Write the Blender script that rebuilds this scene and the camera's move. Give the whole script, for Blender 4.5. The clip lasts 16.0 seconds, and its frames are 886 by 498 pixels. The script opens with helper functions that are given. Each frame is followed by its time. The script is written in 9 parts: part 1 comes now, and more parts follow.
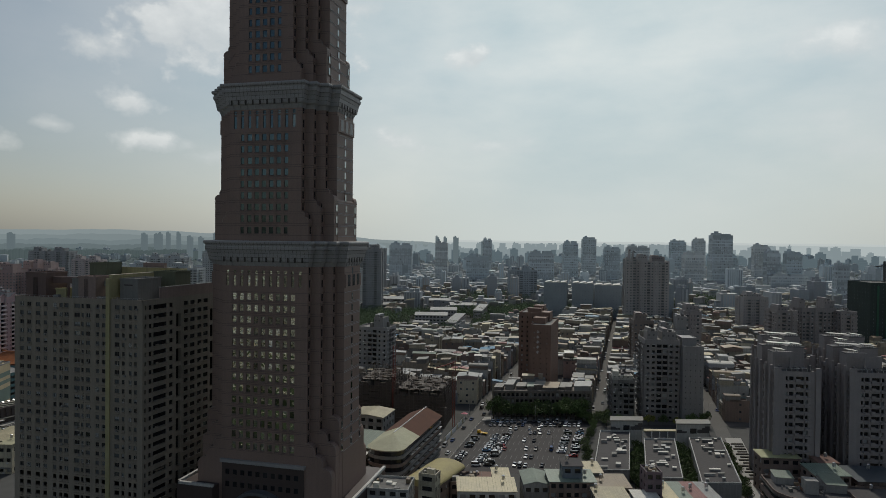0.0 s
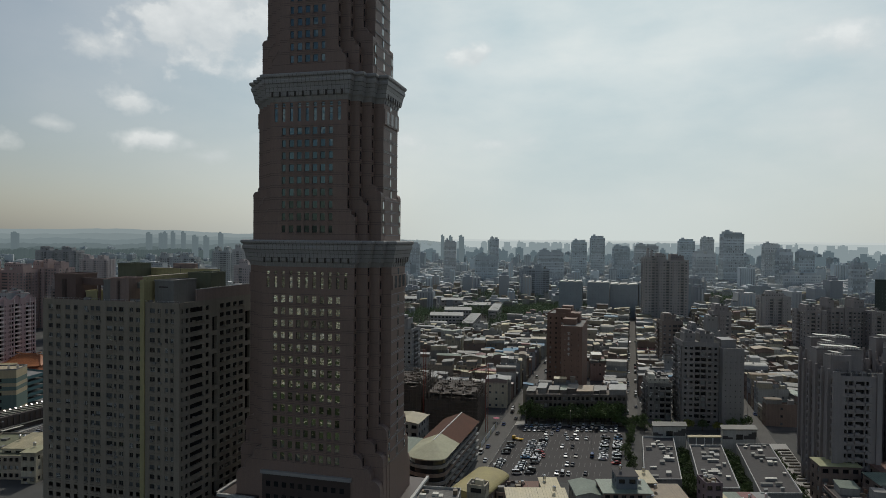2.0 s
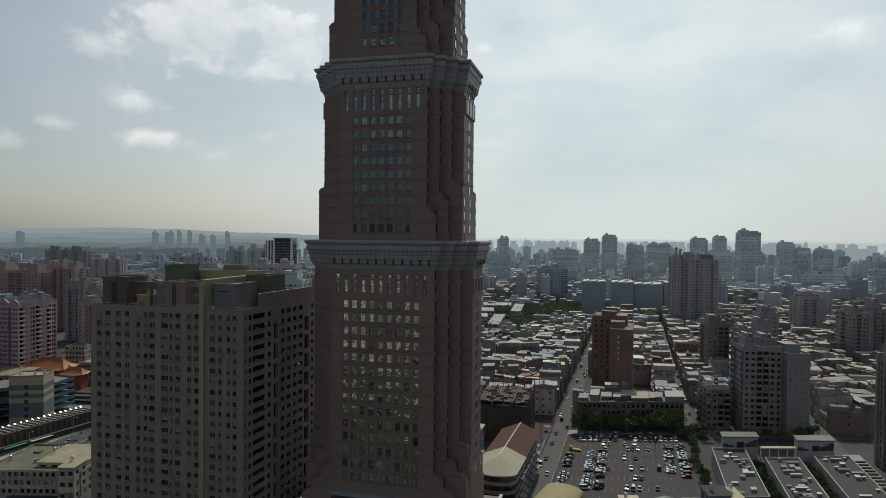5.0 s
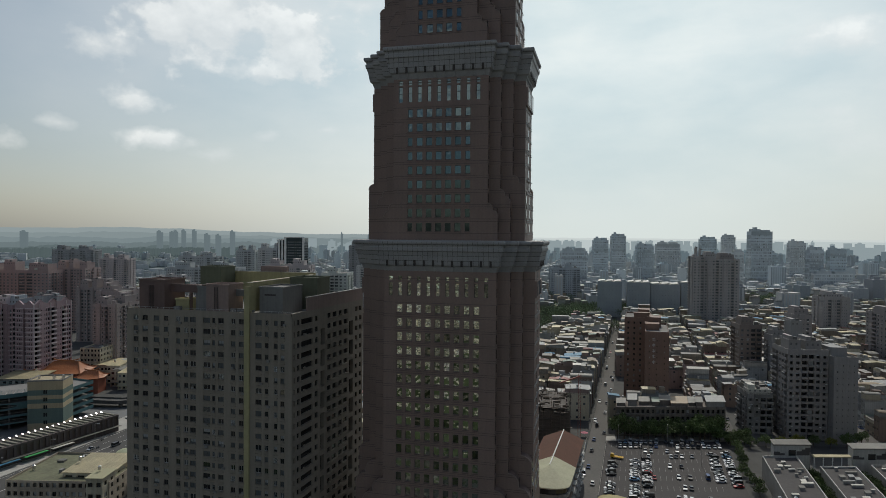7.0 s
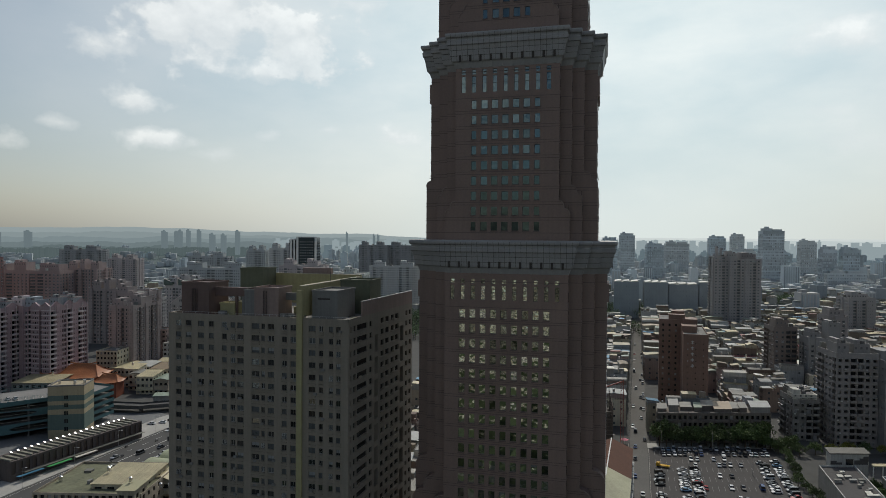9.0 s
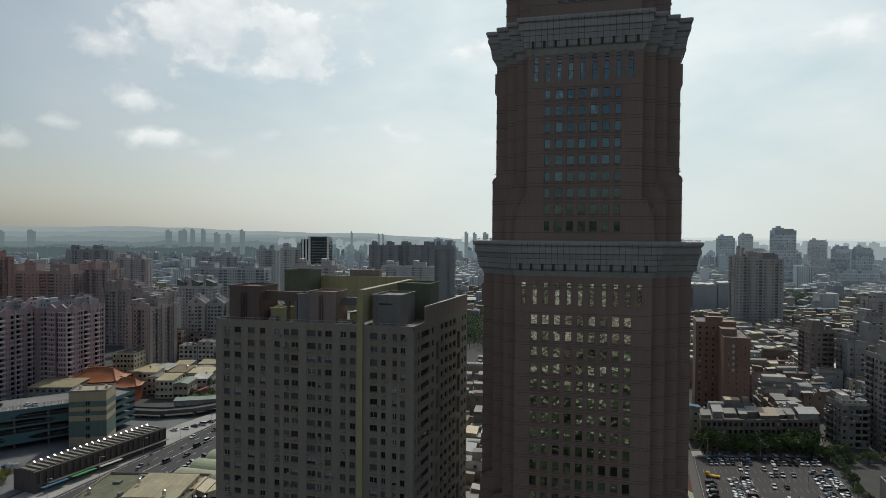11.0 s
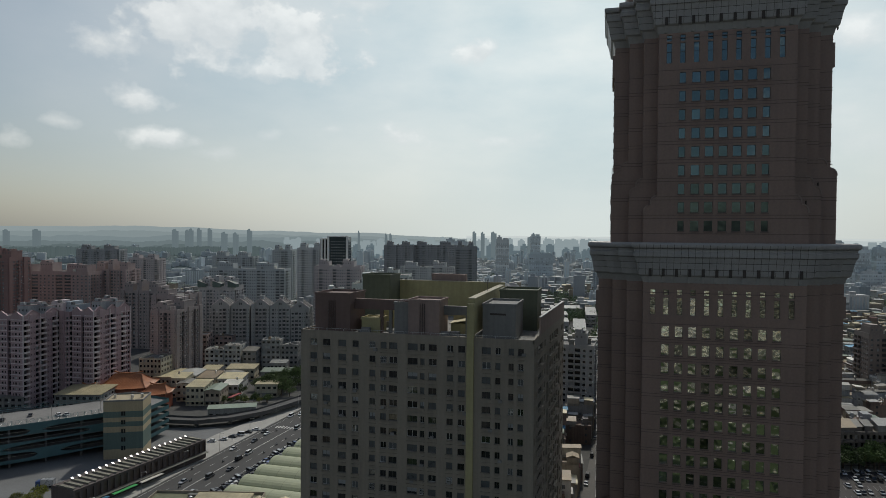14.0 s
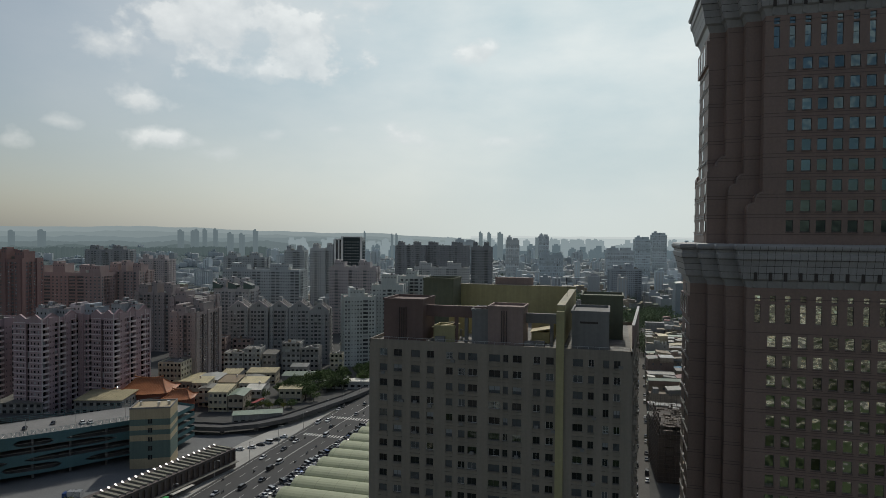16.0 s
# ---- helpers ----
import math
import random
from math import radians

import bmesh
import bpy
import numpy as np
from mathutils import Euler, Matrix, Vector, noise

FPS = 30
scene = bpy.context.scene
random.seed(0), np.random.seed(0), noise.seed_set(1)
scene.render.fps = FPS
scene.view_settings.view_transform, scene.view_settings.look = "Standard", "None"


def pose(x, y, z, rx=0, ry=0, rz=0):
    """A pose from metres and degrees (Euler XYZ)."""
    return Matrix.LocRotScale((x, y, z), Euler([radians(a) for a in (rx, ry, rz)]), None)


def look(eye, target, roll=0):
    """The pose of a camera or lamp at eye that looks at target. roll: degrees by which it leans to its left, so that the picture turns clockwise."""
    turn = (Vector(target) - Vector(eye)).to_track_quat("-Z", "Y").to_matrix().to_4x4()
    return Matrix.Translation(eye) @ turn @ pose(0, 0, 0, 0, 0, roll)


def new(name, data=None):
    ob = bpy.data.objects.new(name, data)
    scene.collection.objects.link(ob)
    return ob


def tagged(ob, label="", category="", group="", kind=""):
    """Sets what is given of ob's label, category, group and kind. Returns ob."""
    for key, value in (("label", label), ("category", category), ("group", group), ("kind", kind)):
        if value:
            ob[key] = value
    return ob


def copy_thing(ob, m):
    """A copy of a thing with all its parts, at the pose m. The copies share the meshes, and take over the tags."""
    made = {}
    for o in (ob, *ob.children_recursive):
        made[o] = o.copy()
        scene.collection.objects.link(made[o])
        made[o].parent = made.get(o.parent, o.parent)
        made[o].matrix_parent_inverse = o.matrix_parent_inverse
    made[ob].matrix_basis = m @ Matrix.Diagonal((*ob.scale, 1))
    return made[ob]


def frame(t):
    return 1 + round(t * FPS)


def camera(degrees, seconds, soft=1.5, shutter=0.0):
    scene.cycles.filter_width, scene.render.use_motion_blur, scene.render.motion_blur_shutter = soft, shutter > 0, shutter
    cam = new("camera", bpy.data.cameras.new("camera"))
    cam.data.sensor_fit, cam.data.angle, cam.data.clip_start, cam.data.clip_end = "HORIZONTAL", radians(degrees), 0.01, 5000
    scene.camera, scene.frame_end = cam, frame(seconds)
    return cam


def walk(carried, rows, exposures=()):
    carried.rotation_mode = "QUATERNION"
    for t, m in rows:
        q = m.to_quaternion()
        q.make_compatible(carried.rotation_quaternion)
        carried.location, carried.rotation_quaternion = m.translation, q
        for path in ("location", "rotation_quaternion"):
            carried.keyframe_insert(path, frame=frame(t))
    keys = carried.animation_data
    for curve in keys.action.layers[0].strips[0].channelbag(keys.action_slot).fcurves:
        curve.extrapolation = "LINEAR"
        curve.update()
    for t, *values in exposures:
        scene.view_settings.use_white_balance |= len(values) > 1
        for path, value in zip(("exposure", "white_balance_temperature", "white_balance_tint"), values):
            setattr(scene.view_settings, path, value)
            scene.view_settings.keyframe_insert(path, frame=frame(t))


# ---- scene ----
cam = camera(69.4, 16.0, 0.88)
METRES, EYE, TILT, LEAN, TURN = 165.0, 104.0, 0.0, 0.0, 13.9
ROWS = [
    (0.0, 0.0, 0.0, 0.0, 0.01, -0.83, -0.61),
    (0.5, -0.0254, 0.0177, 0.0002, 0.05, -0.86, -0.59),
    (1.0, -0.0505, 0.0354, -0.0001, 0.09, -0.87, -0.56),
    (1.5, -0.076, 0.0534, -0.0001, 0.12, -0.91, -0.54),
    (2.0, -0.1014, 0.071, -0.0006, 0.13, -0.93, -0.53),
    (2.5, -0.1269, 0.0888, -0.0004, 0.16, -0.94, -0.54),
    (3.0, -0.1528, 0.1065, -0.0008, 0.17, -0.96, -0.53),
    (3.5, -0.1786, 0.1245, -0.0007, 0.19, -0.97, -0.53),
    (4.0, -0.2046, 0.1426, -0.0005, 0.21, -0.99, -0.52),
    (6.5, -0.3313, 0.2312, -0.0, 0.32, -1.1, -0.45),
    (7.0, -0.3569, 0.249, -0.0, 0.35, -1.11, -0.45),
    (7.5, -0.3828, 0.2667, -0.0002, 0.37, -1.12, -0.44),
    (8.0, -0.4086, 0.2844, -0.0002, 0.39, -1.14, -0.43),
    (8.5, -0.4343, 0.3023, -0.0004, 0.43, -1.13, -0.42),
    (9.0, -0.4601, 0.3201, -0.0003, 0.46, -1.15, -0.41),
    (11.5, -0.5904, 0.4103, 0.0005, 0.55, -1.21, -0.42),
    (12.0, -0.6165, 0.4282, 0.0008, 0.57, -1.22, -0.42),
    (12.5, -0.6425, 0.4462, 0.001, 0.6, -1.22, -0.42),
    (13.0, -0.6686, 0.4641, 0.0011, 0.62, -1.23, -0.44),
    (13.5, -0.6946, 0.4819, 0.0007, 0.65, -1.2, -0.48),
    (14.0, -0.7206, 0.4999, 0.0011, 0.65, -1.23, -0.46),
    (14.5, -0.7465, 0.518, 0.0009, 0.68, -1.23, -0.44),
    (15.0, -0.7725, 0.5357, 0.0012, 0.69, -1.25, -0.44),
    (15.5, -0.7979, 0.5536, 0.0014, 0.69, -1.23, -0.42),
    (16.0, -0.8219, 0.5696, 0.0015, 0.83, -1.22, -0.43),
]
walk(cam, [(t, pose(0, 0, EYE, TILT, LEAN, TURN) @ pose(METRES * x, METRES * y, METRES * z, 90 + pitch, roll, yaw)) for t, x, y, z, yaw, pitch, roll in ROWS],
     exposures=((0, -0.04), (3.5, 0.08), (7, 0.2), (9, 0.26), (12.5, 0.24), (14.5, 0.12), (16, 0.09)))

# ---- sky and sun ----
SUN_AZ, SUN_EL = -2.0, 47.0      # degrees clockwise from +y, degrees up
SKY_GAIN = 0.06

world = bpy.data.worlds.new("sky")
scene.world = world
world.use_nodes = True
wt = world.node_tree
wt.nodes.clear()


def wnode(kind):
    return wt.nodes.new(kind)


def wire(a, b):
    wt.links.new(a, b)


def wmath(op, a, b=None, c=None, clamp=False):
    n = wnode("ShaderNodeMath")
    n.operation, n.use_clamp = op, clamp
    for i, v in enumerate((a, b, c)):
        if v is None:
            continue
        if isinstance(v, (int, float)):
            n.inputs[i].default_value = v
        else:
            wire(v, n.inputs[i])
    return n.outputs[0]


def wmix(fac, a, b, blend="MIX"):
    n = wnode("ShaderNodeMix")
    n.data_type, n.blend_type = "RGBA", blend
    for i, v in ((0, fac), (6, a), (7, b)):
        if isinstance(v, (int, float)):
            n.inputs[i].default_value = v
        elif isinstance(v, tuple):
            n.inputs[i].default_value = (*v, 1)
        else:
            wire(v, n.inputs[i])
    return n.outputs[2]


def build_sky():
    sky = wnode("ShaderNodeTexSky")
    sky.sky_type, sky.sun_disc = "NISHITA", False
    sky.sun_elevation, sky.sun_rotation = radians(SUN_EL), radians(SUN_AZ)
    sky.altitude, sky.air_density, sky.dust_density, sky.ozone_density = 50, 1.0, 2.5, 1.0
    base = wmix(1.0, sky.outputs[0], (SKY_GAIN * 1.0, SKY_GAIN, SKY_GAIN * 0.96), "MULTIPLY")
    way = wnode("ShaderNodeTexCoord").outputs["Generated"]
    sep = wnode("ShaderNodeSeparateXYZ")
    wire(way, sep.inputs[0])
    x, y, z = sep.outputs
    az = wmath("MULTIPLY", wmath("ARCTAN2", x, y), 180 / math.pi)
    el = wmath("MULTIPLY", wmath("ARCSINE", z), 180 / math.pi)
    # the bright, hazy side of the sky, under and round the sun
    flat = wmath("SQRT", wmath("MAXIMUM", wmath("ADD", wmath("MULTIPLY", x, x), wmath("MULTIPLY", y, y)), 1e-4))
    ahead = wmath("DIVIDE", wmath("ADD", wmath("MULTIPLY", x, math.sin(radians(SUN_AZ + 2))), wmath("MULTIPLY", y, math.cos(radians(SUN_AZ + 2)))), flat)
    ahead = wmath("POWER", wmath("MULTIPLY_ADD", ahead, 0.66, 0.34, clamp=True), 5.0)
    fade = wnode("ShaderNodeMapRange")
    fade.interpolation_type = "SMOOTHSTEP"
    wire(el, fade.inputs["Value"])
    fade.inputs["From Min"].default_value, fade.inputs["From Max"].default_value = 18.0, 62.0
    fade.inputs["To Min"].default_value, fade.inputs["To Max"].default_value = 1.0, 0.06
    thin = wnode("ShaderNodeTexNoise")
    thin.inputs["Scale"].default_value = 2.6
    thin.inputs["Detail"].default_value = 6.0
    thin.inputs["Roughness"].default_value = 0.55
    stretch = wnode("ShaderNodeVectorMath")
    stretch.operation = "MULTIPLY"
    wire(way, stretch.inputs[0])
    stretch.inputs[1].default_value = (1, 1, 2.4)
    wire(stretch.outputs[0], thin.inputs["Vector"])
    cover = wmath("MULTIPLY_ADD", thin.outputs[0], 2.4, -0.65, clamp=True)
    high = wmix(cover, BLUE, VEIL)
    low = wmath("POWER", wmath("SUBTRACT", 1.0, wmath("DIVIDE", wmath("ABSOLUTE", el), 15.0, clamp=True), clamp=True), 1.2)
    bright = wmix(low, high, HAZE)
    bright = wmix(1.0, bright, (1, 1, 1), "MULTIPLY")
    gain = wmath("MULTIPLY", ahead, fade.outputs[0])
    colour = wmix(gain, base, bright)
    # heaped clouds, brighter on the side of their own bulges that looks up
    def heap_noise(lift):
        shift = wnode("ShaderNodeVectorMath")
        shift.operation = "MULTIPLY_ADD"
        wire(way, shift.inputs[0])
        shift.inputs[1].default_value = (1, 1, 1.35)
        shift.inputs[2].default_value = (0.01, 0.0, lift)
        puff = wnode("ShaderNodeTexNoise")
        puff.inputs["Scale"].default_value = 17.0
        puff.inputs["Detail"].default_value = 6.0
        puff.inputs["Roughness"].default_value = 0.56
        wire(shift.outputs[0], puff.inputs["Vector"])
        return puff.outputs[0]
    here, above = heap_noise(0.0), heap_noise(0.03)
    rag = wmath("MULTIPLY_ADD", here, 3.6, -1.75)
    bulge = wmath("MULTIPLY_ADD", wmath("SUBTRACT", here, above), -2.6, 0.34)
    total, lit = None, None
    for ca, ce, ra, re, hard in CLOUDS:
        da = wmath("DIVIDE", wmath("SUBTRACT", az, ca), ra)
        de = wmath("DIVIDE", wmath("SUBTRACT", el, ce), re)
        r = wmath("SQRT", wmath("ADD", wmath("MULTIPLY", da, da), wmath("MULTIPLY", de, de)))
        m = wmath("MULTIPLY", wmath("SUBTRACT", wmath("SUBTRACT", 1.0, r), rag), hard * 1.1, clamp=True)
        total = m if total is None else wmath("MAXIMUM", total, m)
        u = wmath("MULTIPLY", m, wmath("MULTIPLY_ADD", de, 0.45, bulge, clamp=True))
        lit = u if lit is None else wmath("MAXIMUM", lit, u)
    cloud = wmix(lit, CLOUD_LOW, CLOUD_TOP)
    cloud = wmix(wmath("MULTIPLY", gain, 1.9, clamp=True), CLOUD_BACK, cloud)
    colour = wmix(wmath("MULTIPLY", total, 0.66), colour, cloud)
    back = wnode("ShaderNodeBackground")
    wire(colour, back.inputs[0])
    out = wnode("ShaderNodeOutputWorld")
    wire(back.outputs[0], out.inputs[0])


BLUE, VEIL = (0.405, 0.545, 0.605), (0.72, 0.775, 0.77)
HAZE = (0.595, 0.65, 0.63)
# colour of clouds out of view, brightened as fill for shaded walls
CLOUD_BACK = (0.80, 0.79, 0.74)     # lit from the front, opposite the sun
CLOUD_LOW, CLOUD_TOP = (0.63, 0.665, 0.675), (0.83, 0.85, 0.84)
# bearing, height, half width, half height (degrees), firmness
CLOUDS = [
    (-33.5, 17.6, 9.5, 4.2, 1.8),
    (-27.3, 16.4, 5.2, 4.2, 2.1),
    (-30.2, 13.8, 3.9, 1.3, 0.99),
    (-42.4, 14.5, 3.2, 1.6, 0.89),
    (-39.9, 10.4, 2.8, 1.3, 0.99),
    (-38.1, 7.7, 3.5, 1.0, 0.89),
    (-45.1, 8.4, 1.2, 0.6, 0.50),
    (-11.5, 15.9, 2.6, 1.1, 1.29),
    (-18.5, 8.7, 3.1, 1.3, 0.89),
    (-9.2, 8.4, 3.7, 1.0, 0.50),
    (-29.9, 8.4, 1.2, 0.6, 0.50),
    (-34.1, 6.7, 2.2, 0.7, 0.50),
    (-48.8, 6.8, 1.2, 0.8, 0.60),
    (-22.1, 19.6, 3.9, 1.0, 0.89),
    (17.4, 15.5, 4.8, 1.8, 0.69),
    (17.9, 7.3, 5.4, 1.4, 0.40),
    (16.4, 9.8, 1.5, 0.6, 0.40),
    (-24.5, 9.2, 1.0, 0.3, 0.40),
    # from here on unseen heaps, added to light the shaded faces
    (70.0, 20.0, 13.4, 6.0, 0.9),
    (110.0, 25.0, 18.0, 9.0, 1.0),
    (150.0, 14.0, 18.0, 6.0, 1.0),
    (172.0, 30.0, 22.0, 11.0, 1.0),
    (-165.0, 13.0, 14.0, 5.0, 1.0),
    (-145.0, 32.0, 22.0, 11.0, 1.0),
    (-118.0, 18.0, 16.8, 7.0, 1.0),
    (-92.0, 24.0, 12.0, 6.0, 0.9),
]
build_sky()

sun = new("sun", bpy.data.lights.new("sun", "SUN"))
sun.data.energy, sun.data.angle, sun.data.color = 1.55, radians(0.8), (1.0, 0.96, 0.87)
sun.matrix_world = look((0, 0, 400), (-math.sin(radians(SUN_AZ)) * 100, -math.cos(radians(SUN_AZ)) * 100, 400 - 100 * math.tan(radians(SUN_EL))))

# ---- materials ----
MATS = {}


def surface(name, colour, rough=0.8, var=0.25, grain=3.0, patch=0.12, streak=0.0, bump=0.15, metal=0.0, rand=0.0, spec=0.4, island=0.0):
    """A worn surface: fine grain, wide patches, stains that run down, and a shift from piece to piece."""
    if name in MATS:
        return MATS[name]
    m = bpy.data.materials.new(name)
    MATS[name] = m
    m.use_nodes = True
    t = m.node_tree
    b = t.nodes["Principled BSDF"]
    L = t.links.new
    geo = t.nodes.new("ShaderNodeNewGeometry")

    def noise_at(scale, detail, size=None):
        n = t.nodes.new("ShaderNodeTexNoise")
        n.inputs["Scale"].default_value = scale
        n.inputs["Detail"].default_value = detail
        if size:
            v = t.nodes.new("ShaderNodeVectorMath")
            v.operation = "MULTIPLY"
            L(geo.outputs["Position"], v.inputs[0])
            v.inputs[1].default_value = size
            L(v.outputs[0], n.inputs["Vector"])
        else:
            L(geo.outputs["Position"], n.inputs["Vector"])
        return n.outputs[0]

    def math2(op, a, c):
        n = t.nodes.new("ShaderNodeMath")
        n.operation = op
        for i, v in enumerate((a, c)):
            if isinstance(v, (int, float)):
                n.inputs[i].default_value = v
            else:
                L(v, n.inputs[i])
        return n.outputs[0]

    fine = noise_at(grain, 4)
    wide = noise_at(patch, 3)
    k = math2("ADD", math2("MULTIPLY", math2("SUBTRACT", fine, 0.5), var * 1.4), math2("MULTIPLY", math2("SUBTRACT", wide, 0.5), var * 2.0))
    if streak:
        run = noise_at(1.0, 3, (1.3, 1.3, 0.06))
        k = math2("ADD", k, math2("MULTIPLY", math2("SUBTRACT", run, 0.55), streak * 2.0))
    if rand:
        info = t.nodes.new("ShaderNodeObjectInfo")
        k = math2("ADD", k, math2("MULTIPLY", math2("SUBTRACT", info.outputs["Random"], 0.5), rand * 2))
    if island:
        k = math2("ADD", k, math2("MULTIPLY", math2("SUBTRACT", geo.outputs["Random Per Island"], 0.5), island * 2))
    k = math2("MAXIMUM", math2("ADD", k, 1.0), 0.15)
    mul = t.nodes.new("ShaderNodeVectorMath")
    mul.operation = "SCALE"
    mul.inputs[0].default_value = colour[:3]
    L(k, mul.inputs["Scale"])
    L(mul.outputs[0], b.inputs["Base Color"])
    r = math2("ADD", math2("MULTIPLY", math2("SUBTRACT", wide, 0.5), 0.25), rough)
    L(r, b.inputs["Roughness"])
    b.inputs["Metallic"].default_value = metal
    b.inputs["Specular IOR Level"].default_value = spec
    if bump:
        bm = t.nodes.new("ShaderNodeBump")
        bm.inputs["Strength"].default_value = bump
        bm.inputs["Distance"].default_value = 0.05
        L(fine, bm.inputs["Height"])
        L(bm.outputs[0], b.inputs["Normal"])
    return m


def glass(name, tint=(0.02, 0.026, 0.03), rough=0.04, wave=0.06, spec=0.9, metal=0.0, rand=0.35):
    """Window glass with a dark room behind it: dark, glossy, a little uneven from pane to pane."""
    if name in MATS:
        return MATS[name]
    m = surface(name, tint, rough, 0.2, 0.8, 0.3, 0, 0, metal, rand, spec, rand)
    t = m.node_tree
    b = t.nodes["Principled BSDF"]
    for l in list(b.inputs["Roughness"].links):
        t.links.remove(l)
    b.inputs["Roughness"].default_value = rough
    geo = next(n for n in t.nodes if n.type == "NEW_GEOMETRY")
    n = t.nodes.new("ShaderNodeTexNoise")
    n.inputs["Scale"].default_value = 0.55
    n.inputs["Detail"].default_value = 1.0
    t.links.new(geo.outputs["Position"], n.inputs["Vector"])
    bm = t.nodes.new("ShaderNodeBump")
    bm.inputs["Strength"].default_value = wave
    bm.inputs["Distance"].default_value = 0.3
    t.links.new(n.outputs[0], bm.inputs["Height"])
    t.links.new(bm.outputs[0], b.inputs["Normal"])
    return m


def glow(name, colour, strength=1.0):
    """Distance for the plain backdrop behind everything, its haze put in as emission."""
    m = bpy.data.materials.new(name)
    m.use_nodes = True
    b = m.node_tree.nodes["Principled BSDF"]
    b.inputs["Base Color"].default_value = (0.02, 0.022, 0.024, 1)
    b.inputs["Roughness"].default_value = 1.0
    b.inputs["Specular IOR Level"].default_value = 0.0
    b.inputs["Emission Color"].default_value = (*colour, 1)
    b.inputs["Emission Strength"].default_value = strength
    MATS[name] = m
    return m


GRANITE = surface("brown_granite", (0.248, 0.174, 0.143), 0.55, 0.22, 2.0, 0.09, 0.10, 0.1)
GRANITE_DK = surface("dark_granite", (0.075, 0.056, 0.05), 0.5, 0.2, 2.0, 0.1, 0.05, 0.1)
CORNICE = surface("grey_cornice_cladding", (0.33, 0.32, 0.31), 0.5, 0.18, 2.0, 0.15, 0.12, 0.08)
JOINT = surface("dark_joint", (0.06, 0.05, 0.045), 0.8, 0.1, 2, 0.1, 0, 0)
# one glass in two tints: dim upper reflections, bright lower ones set by colour
SKY_GLASS = glass("upper_tower_glass", (0.105, 0.14, 0.145), 0.04, 0.06, 0.5, 1.0, 0.2)
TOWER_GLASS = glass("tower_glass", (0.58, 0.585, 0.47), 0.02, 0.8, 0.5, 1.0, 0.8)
SIDE_GLASS = glass("end_wall_glass", (0.22, 0.25, 0.25), 0.05, 0.1, 0.5, 1.0, 0.4)
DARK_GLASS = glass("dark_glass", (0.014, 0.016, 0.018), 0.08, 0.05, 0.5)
# panes paled to stand in for haze; the first also varies nearer windows
DIM_GLASS = surface("lightened_glass", (0.075, 0.082, 0.085), 0.3, 0.3, 1.0, 0.3, 0, 0, island=0.5)
PALE_GLASS = surface("hazed_far_glass", (0.16, 0.178, 0.185), 0.4, 0.3, 1.0, 0.3, 0, 0, island=0.4)
SLAB_PANE = glass("reflecting_pane", (0.16, 0.18, 0.185), 0.06, 0.1, 0.5, 1.0, 0.4)
CURTAIN = surface("curtained_glass", (0.24, 0.25, 0.25), 0.35, 0.3, 1.0, 0.3, 0, 0, island=0.6)
CAR_GLASS = glass("car_glass", (0.015, 0.018, 0.02), 0.05, 0.0, 0.8)
FRAME_DK = surface("dark_window_frame", (0.075, 0.075, 0.068), 0.5, 0.1, 3, 0.2, 0, 0)
FRAME_LT = surface("pale_window_frame", (0.5, 0.5, 0.48), 0.5, 0.1, 3, 0.2, 0, 0)
APT_WALL = surface("grey_tile_wall", (0.262, 0.229, 0.184), 0.7, 0.2, 1.6, 0.1, 0.2, 0.15)
APT_YELLOW = surface("faded_yellow_wall", (0.37, 0.335, 0.18), 0.75, 0.2, 1.2, 0.12, 0.18, 0.1)
APT_BROWN = surface("brown_tile_wall", (0.155, 0.105, 0.092), 0.7, 0.2, 1.4, 0.12, 0.15, 0.1)
APT_GREEN = surface("olive_green_wall", (0.122, 0.132, 0.088), 0.75, 0.2, 1.2, 0.12, 0.18, 0.1)
APT_GREY = surface("blue_grey_wall", (0.20, 0.197, 0.187), 0.75, 0.2, 1.2, 0.12, 0.2, 0.1)
APT_PINK = surface("pinkish_wall", (0.275, 0.205, 0.18), 0.75, 0.2, 1.2, 0.12, 0.2, 0.1)
CONCRETE = surface("worn_concrete", (0.22, 0.215, 0.205), 0.85, 0.3, 1.2, 0.1, 0.12, 0.2)
ROOF_GREY = surface("grey_roof_screed", (0.22, 0.215, 0.20), 0.9, 0.6, 0.6, 0.2, 0, 0.2, rand=0.25)
ROOF_DARK = surface("dark_roof_felt", (0.085, 0.08, 0.078), 0.9, 0.35, 0.8, 0.08, 0, 0.2)
WHITE = surface("white_paint", (0.72, 0.72, 0.69), 0.6, 0.12, 1.5, 0.2, 0.12, 0.05)
ASPHALT = surface("asphalt", (0.075, 0.074, 0.072), 0.9, 0.3, 1.5, 0.06, 0, 0.2)
STREET = surface("worn_street", (0.125, 0.12, 0.11), 0.9, 0.35, 1.0, 0.05, 0, 0.2)
LOT_ASPHALT = surface("worn_lot_asphalt", (0.07, 0.065, 0.062), 0.9, 0.35, 1.2, 0.07, 0, 0.2)
PAVING = surface("pale_paving", (0.38, 0.37, 0.34), 0.85, 0.25, 1.5, 0.1, 0, 0.15)
LINE = surface("road_paint", (0.62, 0.62, 0.58), 0.7, 0.3, 2.5, 0.4, 0, 0)
GROUND = surface("city_ground", (0.085, 0.085, 0.08), 0.95, 0.4, 0.15, 0.012, 0, 0)
STEEL = surface("stainless_tank", (0.62, 0.62, 0.62), 0.28, 0.1, 3, 0.5, 0, 0, 0.9)
